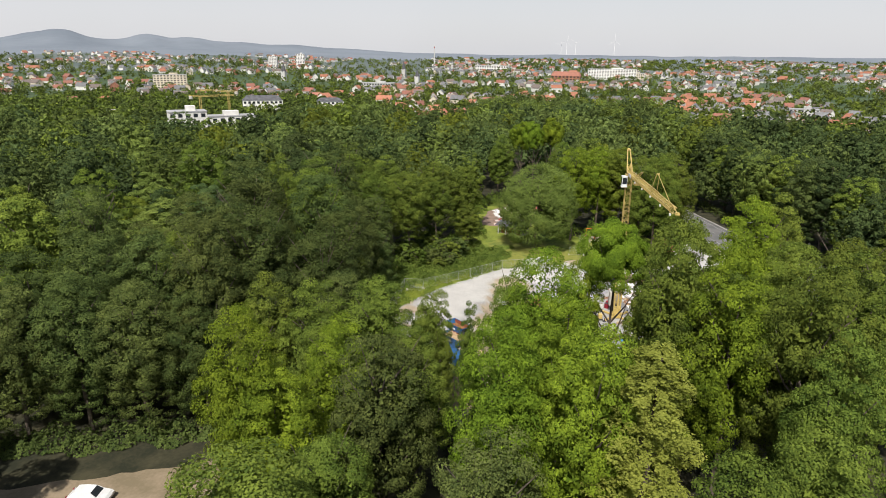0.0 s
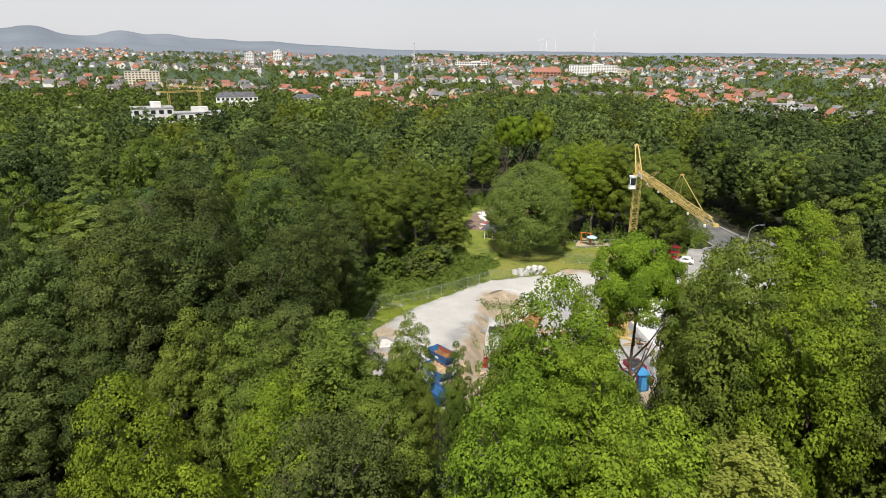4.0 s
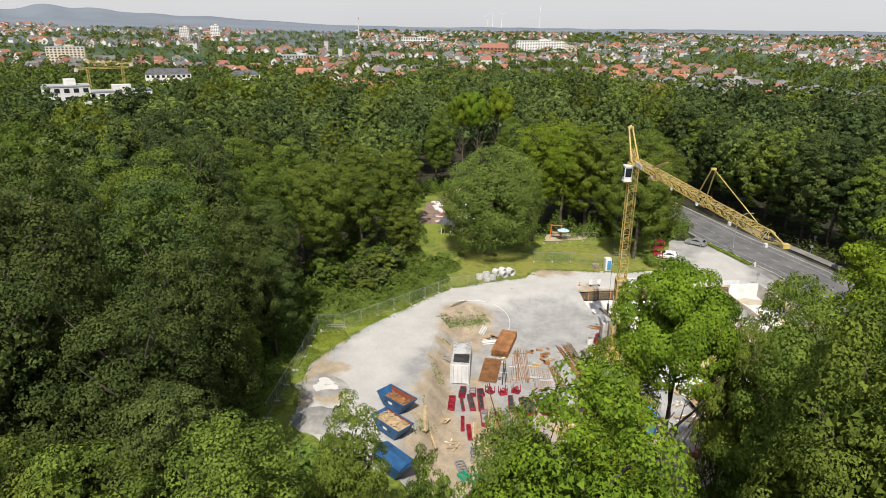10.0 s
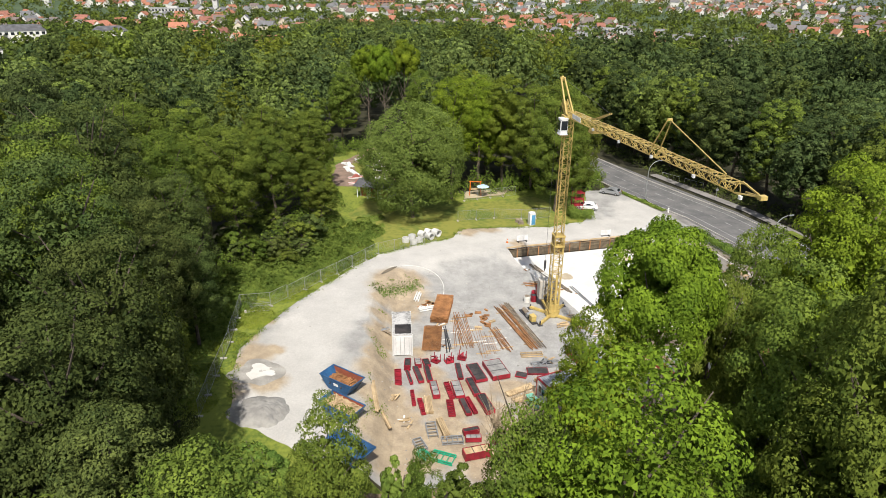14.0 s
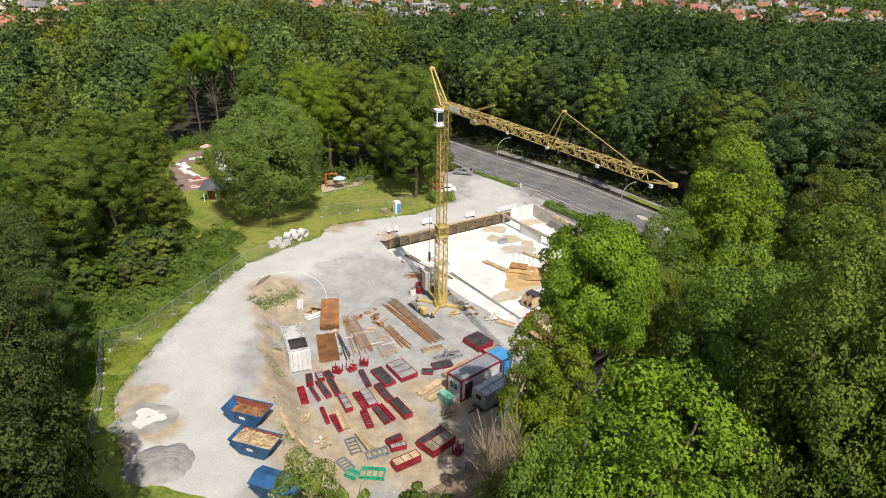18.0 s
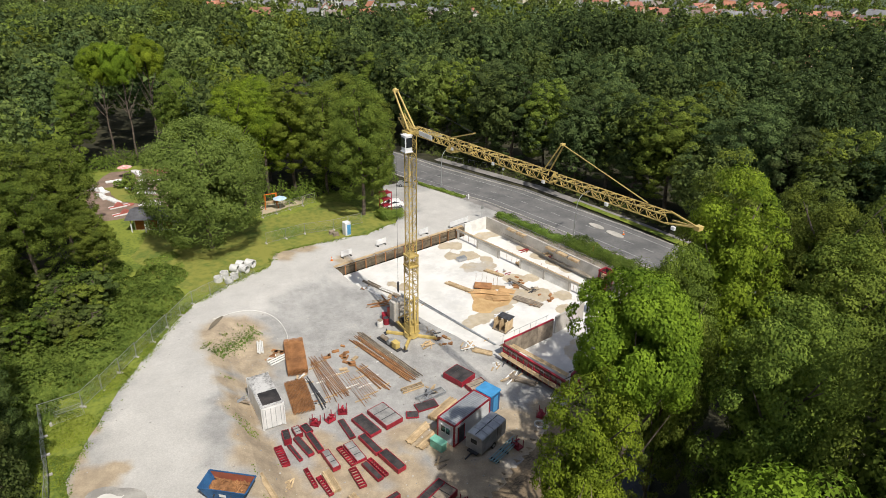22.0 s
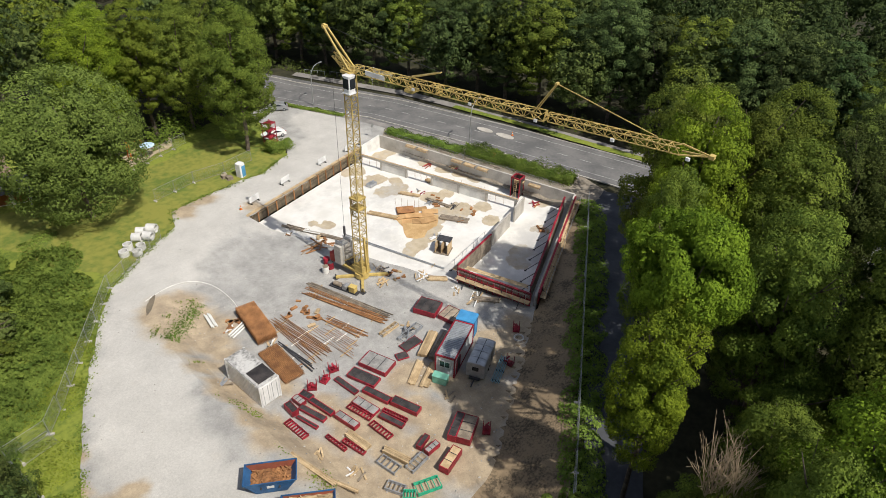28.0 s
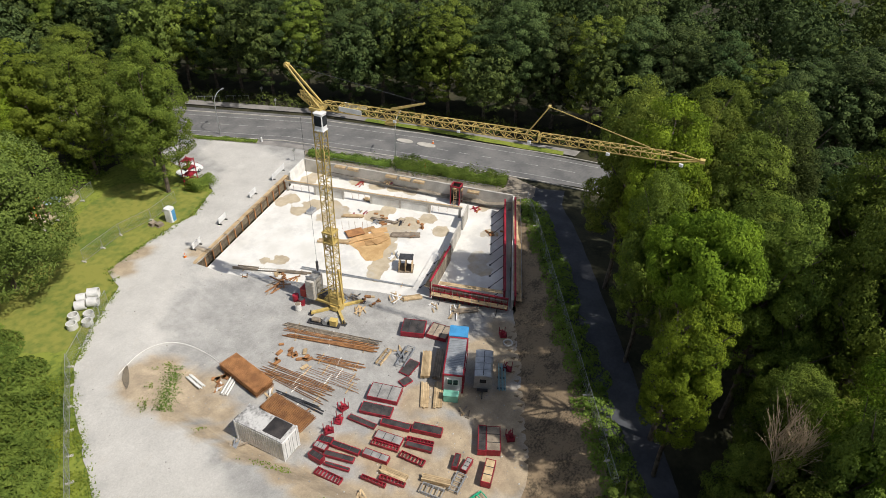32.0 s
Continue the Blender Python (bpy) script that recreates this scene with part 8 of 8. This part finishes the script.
starters(20.4, 26.0, 28.6, 0.6, 22, 1)
starters(29.8, 20.0, 32.4, 6.0, 10, 2)
starters(11.4, -8.2, 18.0, -6.4, 9, 3)
starters(15.8, 11.6, 17.6, 8.2, 5, 4)


# mesh fence on the verge behind the wall
for k in range(9):
    a = PIT_N + PW * (3 + 3.5 * k) + Vector((-PW.y, PW.x)) * 1.3
    b = PIT_N + PW * (3 + 3.5 * k + 3.4) + Vector((-PW.y, PW.x)) * 1.3
    fence_panel(a.x, a.y, b.x, b.y)


def loose_stones():
    """Stones, clods and crumbs strewn over the gravel."""
    r = random.Random(77)
    g, mi = Geo(), []
    while len(mi) < 2200 * 8:
        x, y = r.uniform(-37, 12), r.uniform(-33, 36)
        if not inside([(-35, -27), (-38, -15), (-33.5, -1), (-28, 10.4), (-20, 19.8), (-13, 24.6), (-6, 30), (4, 31), (11, 35), (14, 46), (23, 48), (29, 40), (25.5, 30.5), (-4.7, 21), (8.2, -9.4), (11.8, -20), (3, -25), (-9, -32), (-20, -33)], x, y):
            continue
        w, e = wear(x, y)
        if r.random() < (0.93 * w if w > 0.4 else 0.25 - 0.25 * e):
            continue
        s = 0.03 + 0.1 * r.random() ** 5
        a = r.uniform(0, 6.28)
        z = land(x, y) + 0.12 + s * 0.3
        ring = [(x + s * r.uniform(0.7, 1.3) * math.cos(a + q * 1.571), y + s * r.uniform(0.7, 1.3) * math.sin(a + q * 1.571), z) for q in range(4)]
        g.add(ring + [(x, y, z + s * r.uniform(0.4, 0.8)), (x, y, z - s)], [(0, 1, 4), (1, 2, 4), (2, 3, 4), (3, 0, 4), (1, 0, 5), (2, 1, 5), (3, 2, 5), (0, 3, 5)])
        mi += [r.choice((1, 1, 2))] * 8
    me = g.mesh("loose_stones", EARTH, GRAVEL, CONCRETE)
    me.polygons.foreach_set("material_index", mi)
    single("loose_stones", me, None, "loose stones and clods strewn over the gravel", "stones", kind="stuff")


loose_stones()


def tufts():
    """Weeds and grass creeping into the gravel's edge."""
    rng = np.random.default_rng(81)
    edge = [(-35.6, -27), (-37.9, -18.5), (-38.6, -14.5), (-36.2, -7.2), (-34.2, -1.5), (-31.6, 4.2), (-28.6, 10.4), (-25.5, 15.3), (-20, 20.2), (-13.4, 24.8), (-12.2, 29), (-6, 30.4), (4.2, 31.2), (10.8, 34.8)]
    pos = []
    for (ax, ay), (bx, by) in zip(edge, edge[1:]):
        for _ in range(int(math.hypot(bx - ax, by - ay) * 40)):
            t, o = rng.random(), rng.normal() * 0.3
            d = math.hypot(bx - ax, by - ay)
            x, y = ax + (bx - ax) * t - (by - ay) / d * o, ay + (by - ay) * t + (bx - ax) / d * o
            if noise.noise((x * 0.5, y * 0.5, 1)) > -0.15:
                pos.append((x, y, land(x, y) + 0.14 + 0.1 * rng.random()))
    for _ in range(1500):
        y = rng.uniform(-28, -2)
        x = -22.9 + 0.06 * (-y) + rng.normal() * 0.6
        if noise.noise((x * 0.6, y * 0.35, 9)) > 0.12:
            pos.append((x, y, land(x, y) + 0.14 + 0.08 * rng.random()))
    for _ in range(520):
        q = rng.uniform(0, 1)
        x, y = -25.2 + 6.4 * q + rng.normal() * 0.5, 3.4 + 5.4 * q + rng.normal() * 0.5
        if noise.noise((x * 0.7, y * 0.7, 1)) > 0.1:
            pos.append((x, y, land(x, y) + 0.15 + 0.25 * rng.random()))
    pos = np.array(pos)
    single("weed_tufts", leafy("weed_tufts", *cards(pos, np.tile([0, 0, 1.0], (len(pos), 1)) + rng.normal(size=(len(pos), 3)) * 0.6, 0.12, rng), LEAF_BUSH), None, "green weeds creeping into the gravel's edge", "weeds", kind="stuff")


tufts()


def bare_tree(x, y, top, r, seed):
    """A dead tree: a thin stem with forking beige twigs."""
    rg = random.Random(seed)
    z = land(x, y)
    e = empty("bare_tree", Matrix.Translation((x, y, z)))
    h = top - z
    part("trunk", Geo().tube((0, 0, -0.4), (0.2, 0.1, h * 0.72), 0.2, 8, 0.1), BARK, e)
    twig = mat("dead_twigs", (0.40, 0.31, 0.20), (0.26, 0.20, 0.13), 1.5, 0.9)
    for i in range(16):
        a = i * 2.4
        s = Vector((0.2, 0.1, h * rg.uniform(0.55, 0.72)))
        m = s + Vector((math.cos(a) * r * rg.uniform(0.3, 0.6), math.sin(a) * r * rg.uniform(0.3, 0.6), h * rg.uniform(0.08, 0.14)))
        g = Geo().tube(s, m, 0.05, 5, 0.035, caps=False)
        for k in range(7):
            q = m + Vector((rg.uniform(-0.5, 0.5) * r, rg.uniform(-0.5, 0.5) * r, h * rg.uniform(0.05, 0.15)))
            g.tube(m, q, 0.028, 4, 0.012, caps=False)
            for _ in range(3):
                g.tube(m + (q - m) * rg.uniform(0.3, 0.9), q + Vector((rg.uniform(-0.3, 0.3) * r, rg.uniform(-0.3, 0.3) * r, rg.uniform(-0.2, 0.6))), 0.014, 3, 0.006, caps=False)
        part("branch", g, twig, e)
    tagged(e, "leafless dead tree with pale beige twigs", "tree", "dead trees")


bare_tree(-10.8, -50.7, 23.6, 1.9, 1)


def railing(x, y, turn):
    e = empty("tube_railing", Matrix.Translation((x, y, land(x, y) + 0.2)) @ Matrix.Rotation(turn, 4, "Z"))
    for i in range(4):
        part("post", Geo().tube((-2.4 + 1.6 * i, 0, 0), (-2.4 + 1.6 * i, 0, 1.0), 0.04, 6), STEEL, e)
    part("rail", Geo().tube((-2.4, 0, 1.0), (2.4, 0, 1.0), 0.04, 6), STEEL, e)
    tagged(e, "grey tube railing beside the footway", "railing")


railing(41.1, 61.7, -0.94)
railing(37.4, 66.5, -0.94)


# ---- the town in the valley ----
def house_meshes(L, W, h, rise):
    """Walls with gables, a roof with eaves, a window and a chimney, for a house of that size."""
    wall = Geo().add([(-L / 2, -W / 2, -2), (L / 2, -W / 2, -2), (L / 2, W / 2, -2), (-L / 2, W / 2, -2), (-L / 2, -W / 2, h), (L / 2, -W / 2, h), (L / 2, W / 2, h), (-L / 2, W / 2, h), (-L / 2, 0, h + rise), (L / 2, 0, h + rise)],
                     [(0, 1, 5, 4), (2, 3, 7, 6), (1, 2, 6, 9, 5), (3, 0, 4, 8, 7)])
    e, o, t = 0.5, 0.5 * rise / (W / 2), 0.25
    roof = Geo()
    for s in (-1, 1):
        p = [(-L / 2 - e, s * (W / 2 + 0.5), h - o), (L / 2 + e, s * (W / 2 + 0.5), h - o), (L / 2 + e, 0, h + rise), (-L / 2 - e, 0, h + rise)]
        q = [(a, b, c + t) for a, b, c in p]
        roof.add(p + q, [(3, 2, 1, 0), (4, 5, 6, 7), (0, 1, 5, 4), (1, 2, 6, 5), (3, 0, 4, 7)])
    return wall, roof


WALLS = [mat("plaster_" + n, a, b, 0.3, 0.9, vary=0.12) for n, a, b in (("white", (0.80, 0.78, 0.74), (0.68, 0.66, 0.62)), ("cream", (0.72, 0.64, 0.50), (0.6, 0.53, 0.42)), ("grey", (0.55, 0.54, 0.52), (0.44, 0.43, 0.42)), ("brick", (0.36, 0.17, 0.11), (0.26, 0.12, 0.08)))]
# orange and red tiles are muted in colour to stand in for haze
ROOFS = [mat("tiles_" + n, a, b, 0.4, 0.85, vary=0.2) for n, a, b in (("orange", (0.45, 0.19, 0.115), (0.34, 0.15, 0.095)), ("red", (0.36, 0.155, 0.11), (0.26, 0.12, 0.09)), ("brown", (0.23, 0.185, 0.165), (0.17, 0.14, 0.125)), ("dark", (0.22, 0.22, 0.225), (0.16, 0.16, 0.165)))]
PANE = Geo().box((0, 0, 0), (1.25, 0.12, 1.35)).mesh("window", GLASSY)
CHIM = Geo().box((0, 0, 0), (0.7, 0.7, 1.8)).box((0, 0, 0.95), (0.85, 0.85, 0.14)).mesh("chimney", WALLS[3])
SIZES = [(13, 10.5, 6.2, 4.8), (11, 10, 6.0, 5.4), (16.5, 11.5, 6.8, 5.2), (14, 11, 4.4, 5.0), (20, 12.5, 9.2, 5.2)]
KINDS = {}


def house(x, y, turn, size, wall, roof, label, group="houses of the town"):
    L, W, h, rise = SIZES[size]
    e = empty("house", Matrix.Translation((x, y, land(x, y))) @ Matrix.Rotation(turn, 4, "Z"))
    if (size, wall) not in KINDS:
        KINDS[(size, wall)] = house_meshes(L, W, h, rise)[0].mesh("wall", WALLS[wall])
    if (size, roof, "r") not in KINDS:
        KINDS[(size, roof, "r")] = house_meshes(L, W, h, rise)[1].mesh("roof", ROOFS[roof])
    part("wall", KINDS[(size, wall)], None, e)
    r = part("roof", KINDS[(size, roof, "r")], None, e)
    c = part("chimney", CHIM, None, r)
    c.location = (L * 0.2, W * 0.12, h + rise + 0.2)
    for s in (-1, 1):
        for i in range(2):
            p = part("window", PANE, None, e)
            p.location = (-L / 4 + i * L / 2, s * (W / 2 + 0.02), h * 0.62)
        p = part("window", PANE, None, e)
        p.location, p.rotation_euler = (s * (L / 2 + 0.02), 0, h * 0.85), (0, 0, math.pi / 2)
    return tagged(e, label, "house", group)


ROOF_WORD, WALL_WORD = ("orange tiled", "red tiled", "brown tiled", "dark grey"), ("white", "cream", "grey", "brick")
FACES = [Geo() for _ in range(8)]


def town():
    rng = random.Random(11)
    spots, cell = [], {}
    for _ in range(16000):
        a = rng.uniform(-56, 58)
        d = 440 + 2700 * rng.random() ** 1.25
        x, y = d * math.sin(radians(a)), -100 + d * math.cos(radians(a))
        if d < far_edge(x, y) + 25 or d < 930 * ss(-20, -30, -abs(a) if a < 0 else 0) * (1 + 0.1 * noise.noise((a * 0.3, 2, 1))):
            continue
        if noise.noise((x * 0.0042, y * 0.0042, 5.0)) < -0.06 + 0.08 * (abs(a) < 20) + (0.16 if a < -18 and d > 1400 else 0):
            continue
        i, j = int(x // 24), int(y // 24)
        near = 26 if d < 1000 else 28
        if any(math.hypot(x - u, y - v) < near for p in (-1, 0, 1) for q in (-1, 0, 1) for u, v in cell.get((i + p, j + q), ())):
            continue
        cell.setdefault((i, j), []).append((x, y))
        spots.append((d, x, y))
    spots.sort()
    for n, (d, x, y) in enumerate(spots):
        turn = 0.9 * noise.noise((x * 0.004, y * 0.004, 8.0)) * 3 + rng.choice((0, math.pi / 2)) + rng.uniform(-0.1, 0.1)
        size = rng.choices(range(5), (5, 5, 3, 4, 1))[0]
        wall, roof = rng.choices(range(4), (10, 3, 2, 1))[0], rng.choices(range(4), (4, 3, 3, 5))[0]
        if n < 260:
            house(x, y, turn, size, wall, roof, "%s house with a %s pitched roof in the town" % (WALL_WORD[wall], ROOF_WORD[roof]))
        else:
            L, W, h, rise = SIZES[size]
            w, r = house_meshes(L * 1.05, W * 1.05, h, rise)
            m = Matrix.Translation((x, y, land(x, y))) @ Matrix.Rotation(turn, 4, "Z")
            FACES[wall].add([m @ Vector(p) for p in w.v], w.f)
            FACES[4 + roof].add([m @ Vector(p) for p in r.v], r.f)
    g, mats, idx = Geo(), WALLS + ROOFS, []
    for k, q in enumerate(FACES):
        g.add(q.v, q.f)
        idx += [k] * len(q.f)
    me = g.mesh("far_town", *mats)
    me.polygons.foreach_set("material_index", idx)
    single("far_town", me, None, "distant houses with red and grey roofs", "town", kind="stuff")
    return spots


town()


def town_trees():
    rng = np.random.default_rng(17)
    vs, fs, mi, k = [], [], [], 0
    n = 0
    while n < 11000:
        a, d = math.radians(rng.uniform(-58, 60)), 470 + 2900 * rng.random() ** 1.4
        x, y = d * math.sin(a), -100 + d * math.cos(a)
        if d < far_edge(x, y) - 10 or (d > 3000 and math.degrees(a) < -18):
            continue
        n += 1
        r, top = rng.uniform(3.2, 7.4), rng.uniform(6, 14)
        if d > 2300 and math.degrees(a) > -18:
            r, top = r * 1.6, top * 0.8
        c = 44 if d < 1200 else 26
        pos, nrm, _, _ = crown_points(rng, c, r, top * 0.1, top, 12, 1.0, (0.25, 0.45))
        v, f = cards(pos, nrm, r * 0.36 if d < 1200 else r * 0.4, rng)
        v += np.array([x, y, land(x, y)])
        vs.append(v)
        fs.append(f + k)
        mi += [int(rng.choice(3, p=(0.3, 0.5, 0.2)))] * len(f)
        k += len(v)
    me = bpy.data.meshes.new("town_trees")
    me.from_pydata(np.concatenate(vs).tolist(), [], np.concatenate(fs).tolist())
    for m in (LEAF, LEAF_DARK, LEAF_OLIVE):
        me.materials.append(m)
    me.polygons.foreach_set("material_index", mi)
    single("town_trees", me, None, "garden and street trees between the houses", "trees", kind="stuff")


town_trees()


HOMES = [(-214, 520), (-192, 508), (-176, 530), (-236, 545), (-205, 556), (-160, 560), (-250, 575), (-225, 590), (-186, 486), (-150, 372), (-172, 398), (-152, 416), (-196, 432), (-172, 452), (-222, 470), (-270, 610), (-300, 640), (-262, 648), (-325, 690), (-290, 700), (-358, 735), (-391, 671), (-420, 705), (-455, 745), (-488, 757), (-450, 812), (-505, 820), (-410, 770), (-372, 800), (-335, 770)]


def valley_trees():
    """The belt of lower trees between the wood and the town."""
    rng = np.random.default_rng(23)
    vs, fs, mi, k, n = [], [], [], 0, 0
    while n < 2400:
        a = rng.uniform(-62, -22)
        d = 240 + 760 * rng.random() ** 0.7
        x, y = d * math.sin(math.radians(a)), -100 + d * math.cos(math.radians(a))
        if d < far_edge(x, y) + 8 or (-318 < x < -236 and 195 < y < 275) or math.hypot(x + 417, y - 530) < 45 or math.hypot(x + 352, y - 570) < 32 or math.hypot(x + 200, y - 540) < 75 or math.hypot(x + 490, y - 372) < 44 or any(math.hypot(x - u, y - v) < 17 for u, v in HOMES):
            continue
        n += 1
        r, top = rng.uniform(3.6, 7.0), rng.uniform(7, 15)
        pos, nrm, _, _ = crown_points(rng, 130 if d < 520 else 80, r, top * 0.1, top, 16, 1.0, (0.2, 0.4), 0.75)
        v, f = cards(pos, nrm, r * 0.22 if d < 520 else r * 0.28, rng)
        v += np.array([x, y, land(x, y)])
        vs.append(v)
        fs.append(f + k)
        mi += [int(rng.choice(3, p=(0.35, 0.45, 0.2)))] * len(f)
        k += len(v)
    me = bpy.data.meshes.new("valley_trees")
    me.from_pydata(np.concatenate(vs).tolist(), [], np.concatenate(fs).tolist())
    for m in (LEAF, LEAF_DARK, LEAF_OLIVE):
        me.materials.append(m)
    me.polygons.foreach_set("material_index", mi)
    single("valley_trees", me, None, "belt of park trees between the wood and the town", "trees", kind="stuff")


valley_trees()


def block(name, x, y, turn, L, W, h, wall, roof, label, floors, bays, pitched=0.0):
    """A large building with rows of windows."""
    e = empty(name, Matrix.Translation((x, y, land(x, y))) @ Matrix.Rotation(turn, 4, "Z"))
    part("wall", Geo().box((0, 0, h / 2 - 1), (L, W, h + 2)), wall, e)
    if pitched:
        i = min(W * 0.35, 5)
        part("roof", Geo().add([(-L / 2 - 0.5, -W / 2 - 0.5, h), (L / 2 + 0.5, -W / 2 - 0.5, h), (L / 2 + 0.5, W / 2 + 0.5, h), (-L / 2 - 0.5, W / 2 + 0.5, h),
                                (-L / 2 + i, -W / 2 + i, h + pitched), (L / 2 - i, -W / 2 + i, h + pitched), (L / 2 - i, W / 2 - i, h + pitched), (-L / 2 + i, W / 2 - i, h + pitched)],
                               [(0, 1, 5, 4), (1, 2, 6, 5), (2, 3, 7, 6), (3, 0, 4, 7), (4, 5, 6, 7)]), roof, e)
    else:
        part("roof", Geo().box((0, 0, h + 0.3), (L + 0.6, W + 0.6, 0.6)), roof, e)
        part("roof_house", Geo().box((L * 0.1, 0, h + 2), (L * 0.25, W * 0.5, 3)), wall, e)
    ww, wh = L / bays * 0.55, h / floors * 0.5
    me = Geo().box((0, 0, 0), (ww, 0.2, wh)).mesh("window", GLASSY)
    for f in range(floors):
        for b in range(bays):
            p = part("window", me, None, e)
            p.location = (-L / 2 + (b + 0.5) * L / bays, -W / 2 - 0.03, (f + 0.55) * h / floors)
    return tagged(e, label, "building")


GREYROOF = mat("grey_flat_roof", (0.40, 0.40, 0.40), (0.30, 0.30, 0.30), 0.05, 0.9)
block("hospital", -81, 1682, 0.05, 122, 26, 26, WALLS[0], GREYROOF, "long white hospital block with rows of windows", 7, 18)
block("hospital_wing", -20, 1690, 0.05, 40, 24, 16, WALLS[1], GREYROOF, "lower hospital wing with rows of windows", 4, 8)
block("apartment_block", -268, 222, 0.75, 22, 15, 17, WALLS[0], GREYROOF, "white four-storey apartment block", 4, 5)
block("apartment_block", -262, 252, 0.75, 38, 13, 14, WALLS[0], GREYROOF, "white three-storey apartment block", 3, 8)
block("white_villa", -417, 544, 0.6, 44, 18, 15, WALLS[0], SLATE, "large white building with a grey hipped roof", 3, 9, 5)
block("white_villa", -352, 585, 0.6, 30, 15, 13, WALLS[0], SLATE, "white building with a grey hipped roof", 3, 6, 4)
block("office_tower", -823, 890, 0.6, 56, 22, 24, WALLS[1], GREYROOF, "beige multi-storey office building", 6, 10)
block("flat_roofed_school", 179, 715, -0.15, 30, 14, 11, WALLS[2], GREYROOF, "low grey flat-roofed building at the wood's edge", 3, 8)
block("red_hall", -188, 1574, 0.0, 72, 34, 12, WALLS[3], ROOFS[1], "broad hall with a red tiled roof", 2, 8, 10)
block("grey_hall", -497, 1085, 0.2, 64, 26, 11, WALLS[2], GREYROOF, "long grey flat-roofed hall", 2, 12)
block("tower_block", -1065, 1809, 0.4, 26, 20, 42, WALLS[0], GREYROOF, "white residential tower block far off", 10, 5)
block("tower_block", -1036, 1595, 0.4, 24, 20, 36, WALLS[0], GREYROOF, "white residential tower block far off", 9, 5)
block("works_hall", -482, 2031, 0.1, 110, 50, 16, WALLS[0], GREYROOF, "wide white works hall far off", 2, 14)
block("sports_stand", -490, 384, 0.8, 46, 14, 7, WALLS[2], ROOFS[1], "low sports stand with a red roof", 1, 8)
for i, (x, y) in enumerate(HOMES):
    house(x, y, 1.9 * i % 3.1, (0, 2, 4, 2)[i % 4], 0 if i % 5 else 1, (0, 0, 1)[i % 3], "white house with a steep orange tiled roof near the wood")


house(265, 257, 0.5, 1, 0, 2, "white gabled house with a brown roof at the wood's edge")
house(221, 116, 1.2, 1, 0, 0, "white gabled house with an orange roof in the wood")
patch("hay_field", [(228, 92), (285, 100), (300, 160), (236, 140)], mat("mown_hay", (0.42, 0.38, 0.14), (0.30, 0.29, 0.10), 0.08, 0.95), 0.2, "yellow-green mown field beyond the wood", "field", step=20.0)


def chimney_stack(x, y, h, r):
    e = empty("factory_chimney", Matrix.Translation((x, y, land(x, y))))
    part("shaft", Geo().tube((0, 0, -1), (0, 0, h), r, 14, r * 0.65), WALLS[2], e)
    part("band", Geo().tube((0, 0, h * 0.9), (0, 0, h * 0.94), r * 0.75, 14), RED, e)
    tagged(e, "tall slender pale factory chimney", "chimney")


chimney_stack(-788, 2362, 72, 2.6)


def spire(x, y, h):
    e = empty("church_tower", Matrix.Translation((x, y, land(x, y))))
    part("tower", Geo().box((0, 0, h * 0.25), (9, 9, h * 0.5 + 2)), WALLS[2], e)
    part("spire", Geo().tube((0, 0, h * 0.5), (0, 0, h), 5.6, 8, 0.1), SLATE, e)
    tagged(e, "church tower with a slender grey spire", "church")


spire(-589, 1479, 46)
spire(-760, 1180, 38)
spire(-470, 1240, 34)


def turbine(x, y, h, turn):
    e = empty("wind_turbine", Matrix.Translation((x, y, land(x, y))))
    part("mast", Geo().tube((0, 0, -2), (0, 0, h), 2.4, 10, 1.3), WHITE, e)
    part("nacelle", Geo().box((0, -2, h), (3, 8, 3), None, 0.5), WHITE, e)
    for i in range(3):
        a = turn + i * 2.0944
        part("blade", Geo().beam((0, -6.3, h), (math.sin(a) * h * 0.5, -6.3, h + math.cos(a) * h * 0.5), 1.6, 0.6), WHITE, e)
    tagged(e, "white three-bladed wind turbine on the horizon", "wind turbine", "wind turbines")


turbine(-507, 4356, 88, 0.3)
turbine(-459, 4462, 84, 1.1)
turbine(-198, 4280, 92, 0.0)
turbine(-560, 4500, 70, 0.7)


def small_crane(x, y, h, turn):
    e = empty("distant_tower_crane", Matrix.Translation((x, y, land(x, y))) @ Matrix.Rotation(turn, 4, "Z"))
    part("mast", lattice(Geo(), (0, 0, 0), (0, 0, h), 0.7, 12, 0.16, 0.08), YELLOW, e)
    part("jib", lattice(Geo(), (-8, 0, h), (26, 0, h + 1), 0.5, 12, 0.16, 0.08), YELLOW, e)
    part("counterweight", Geo().box((-7, 0, h - 1), (2.5, 1.6, 2.2)), CONCRETE, e)
    tagged(e, "yellow tower crane over a distant building site", "crane")


small_crane(-330, 318, 26, 0.4)
small_crane(-318, 338, 30, 3.3)
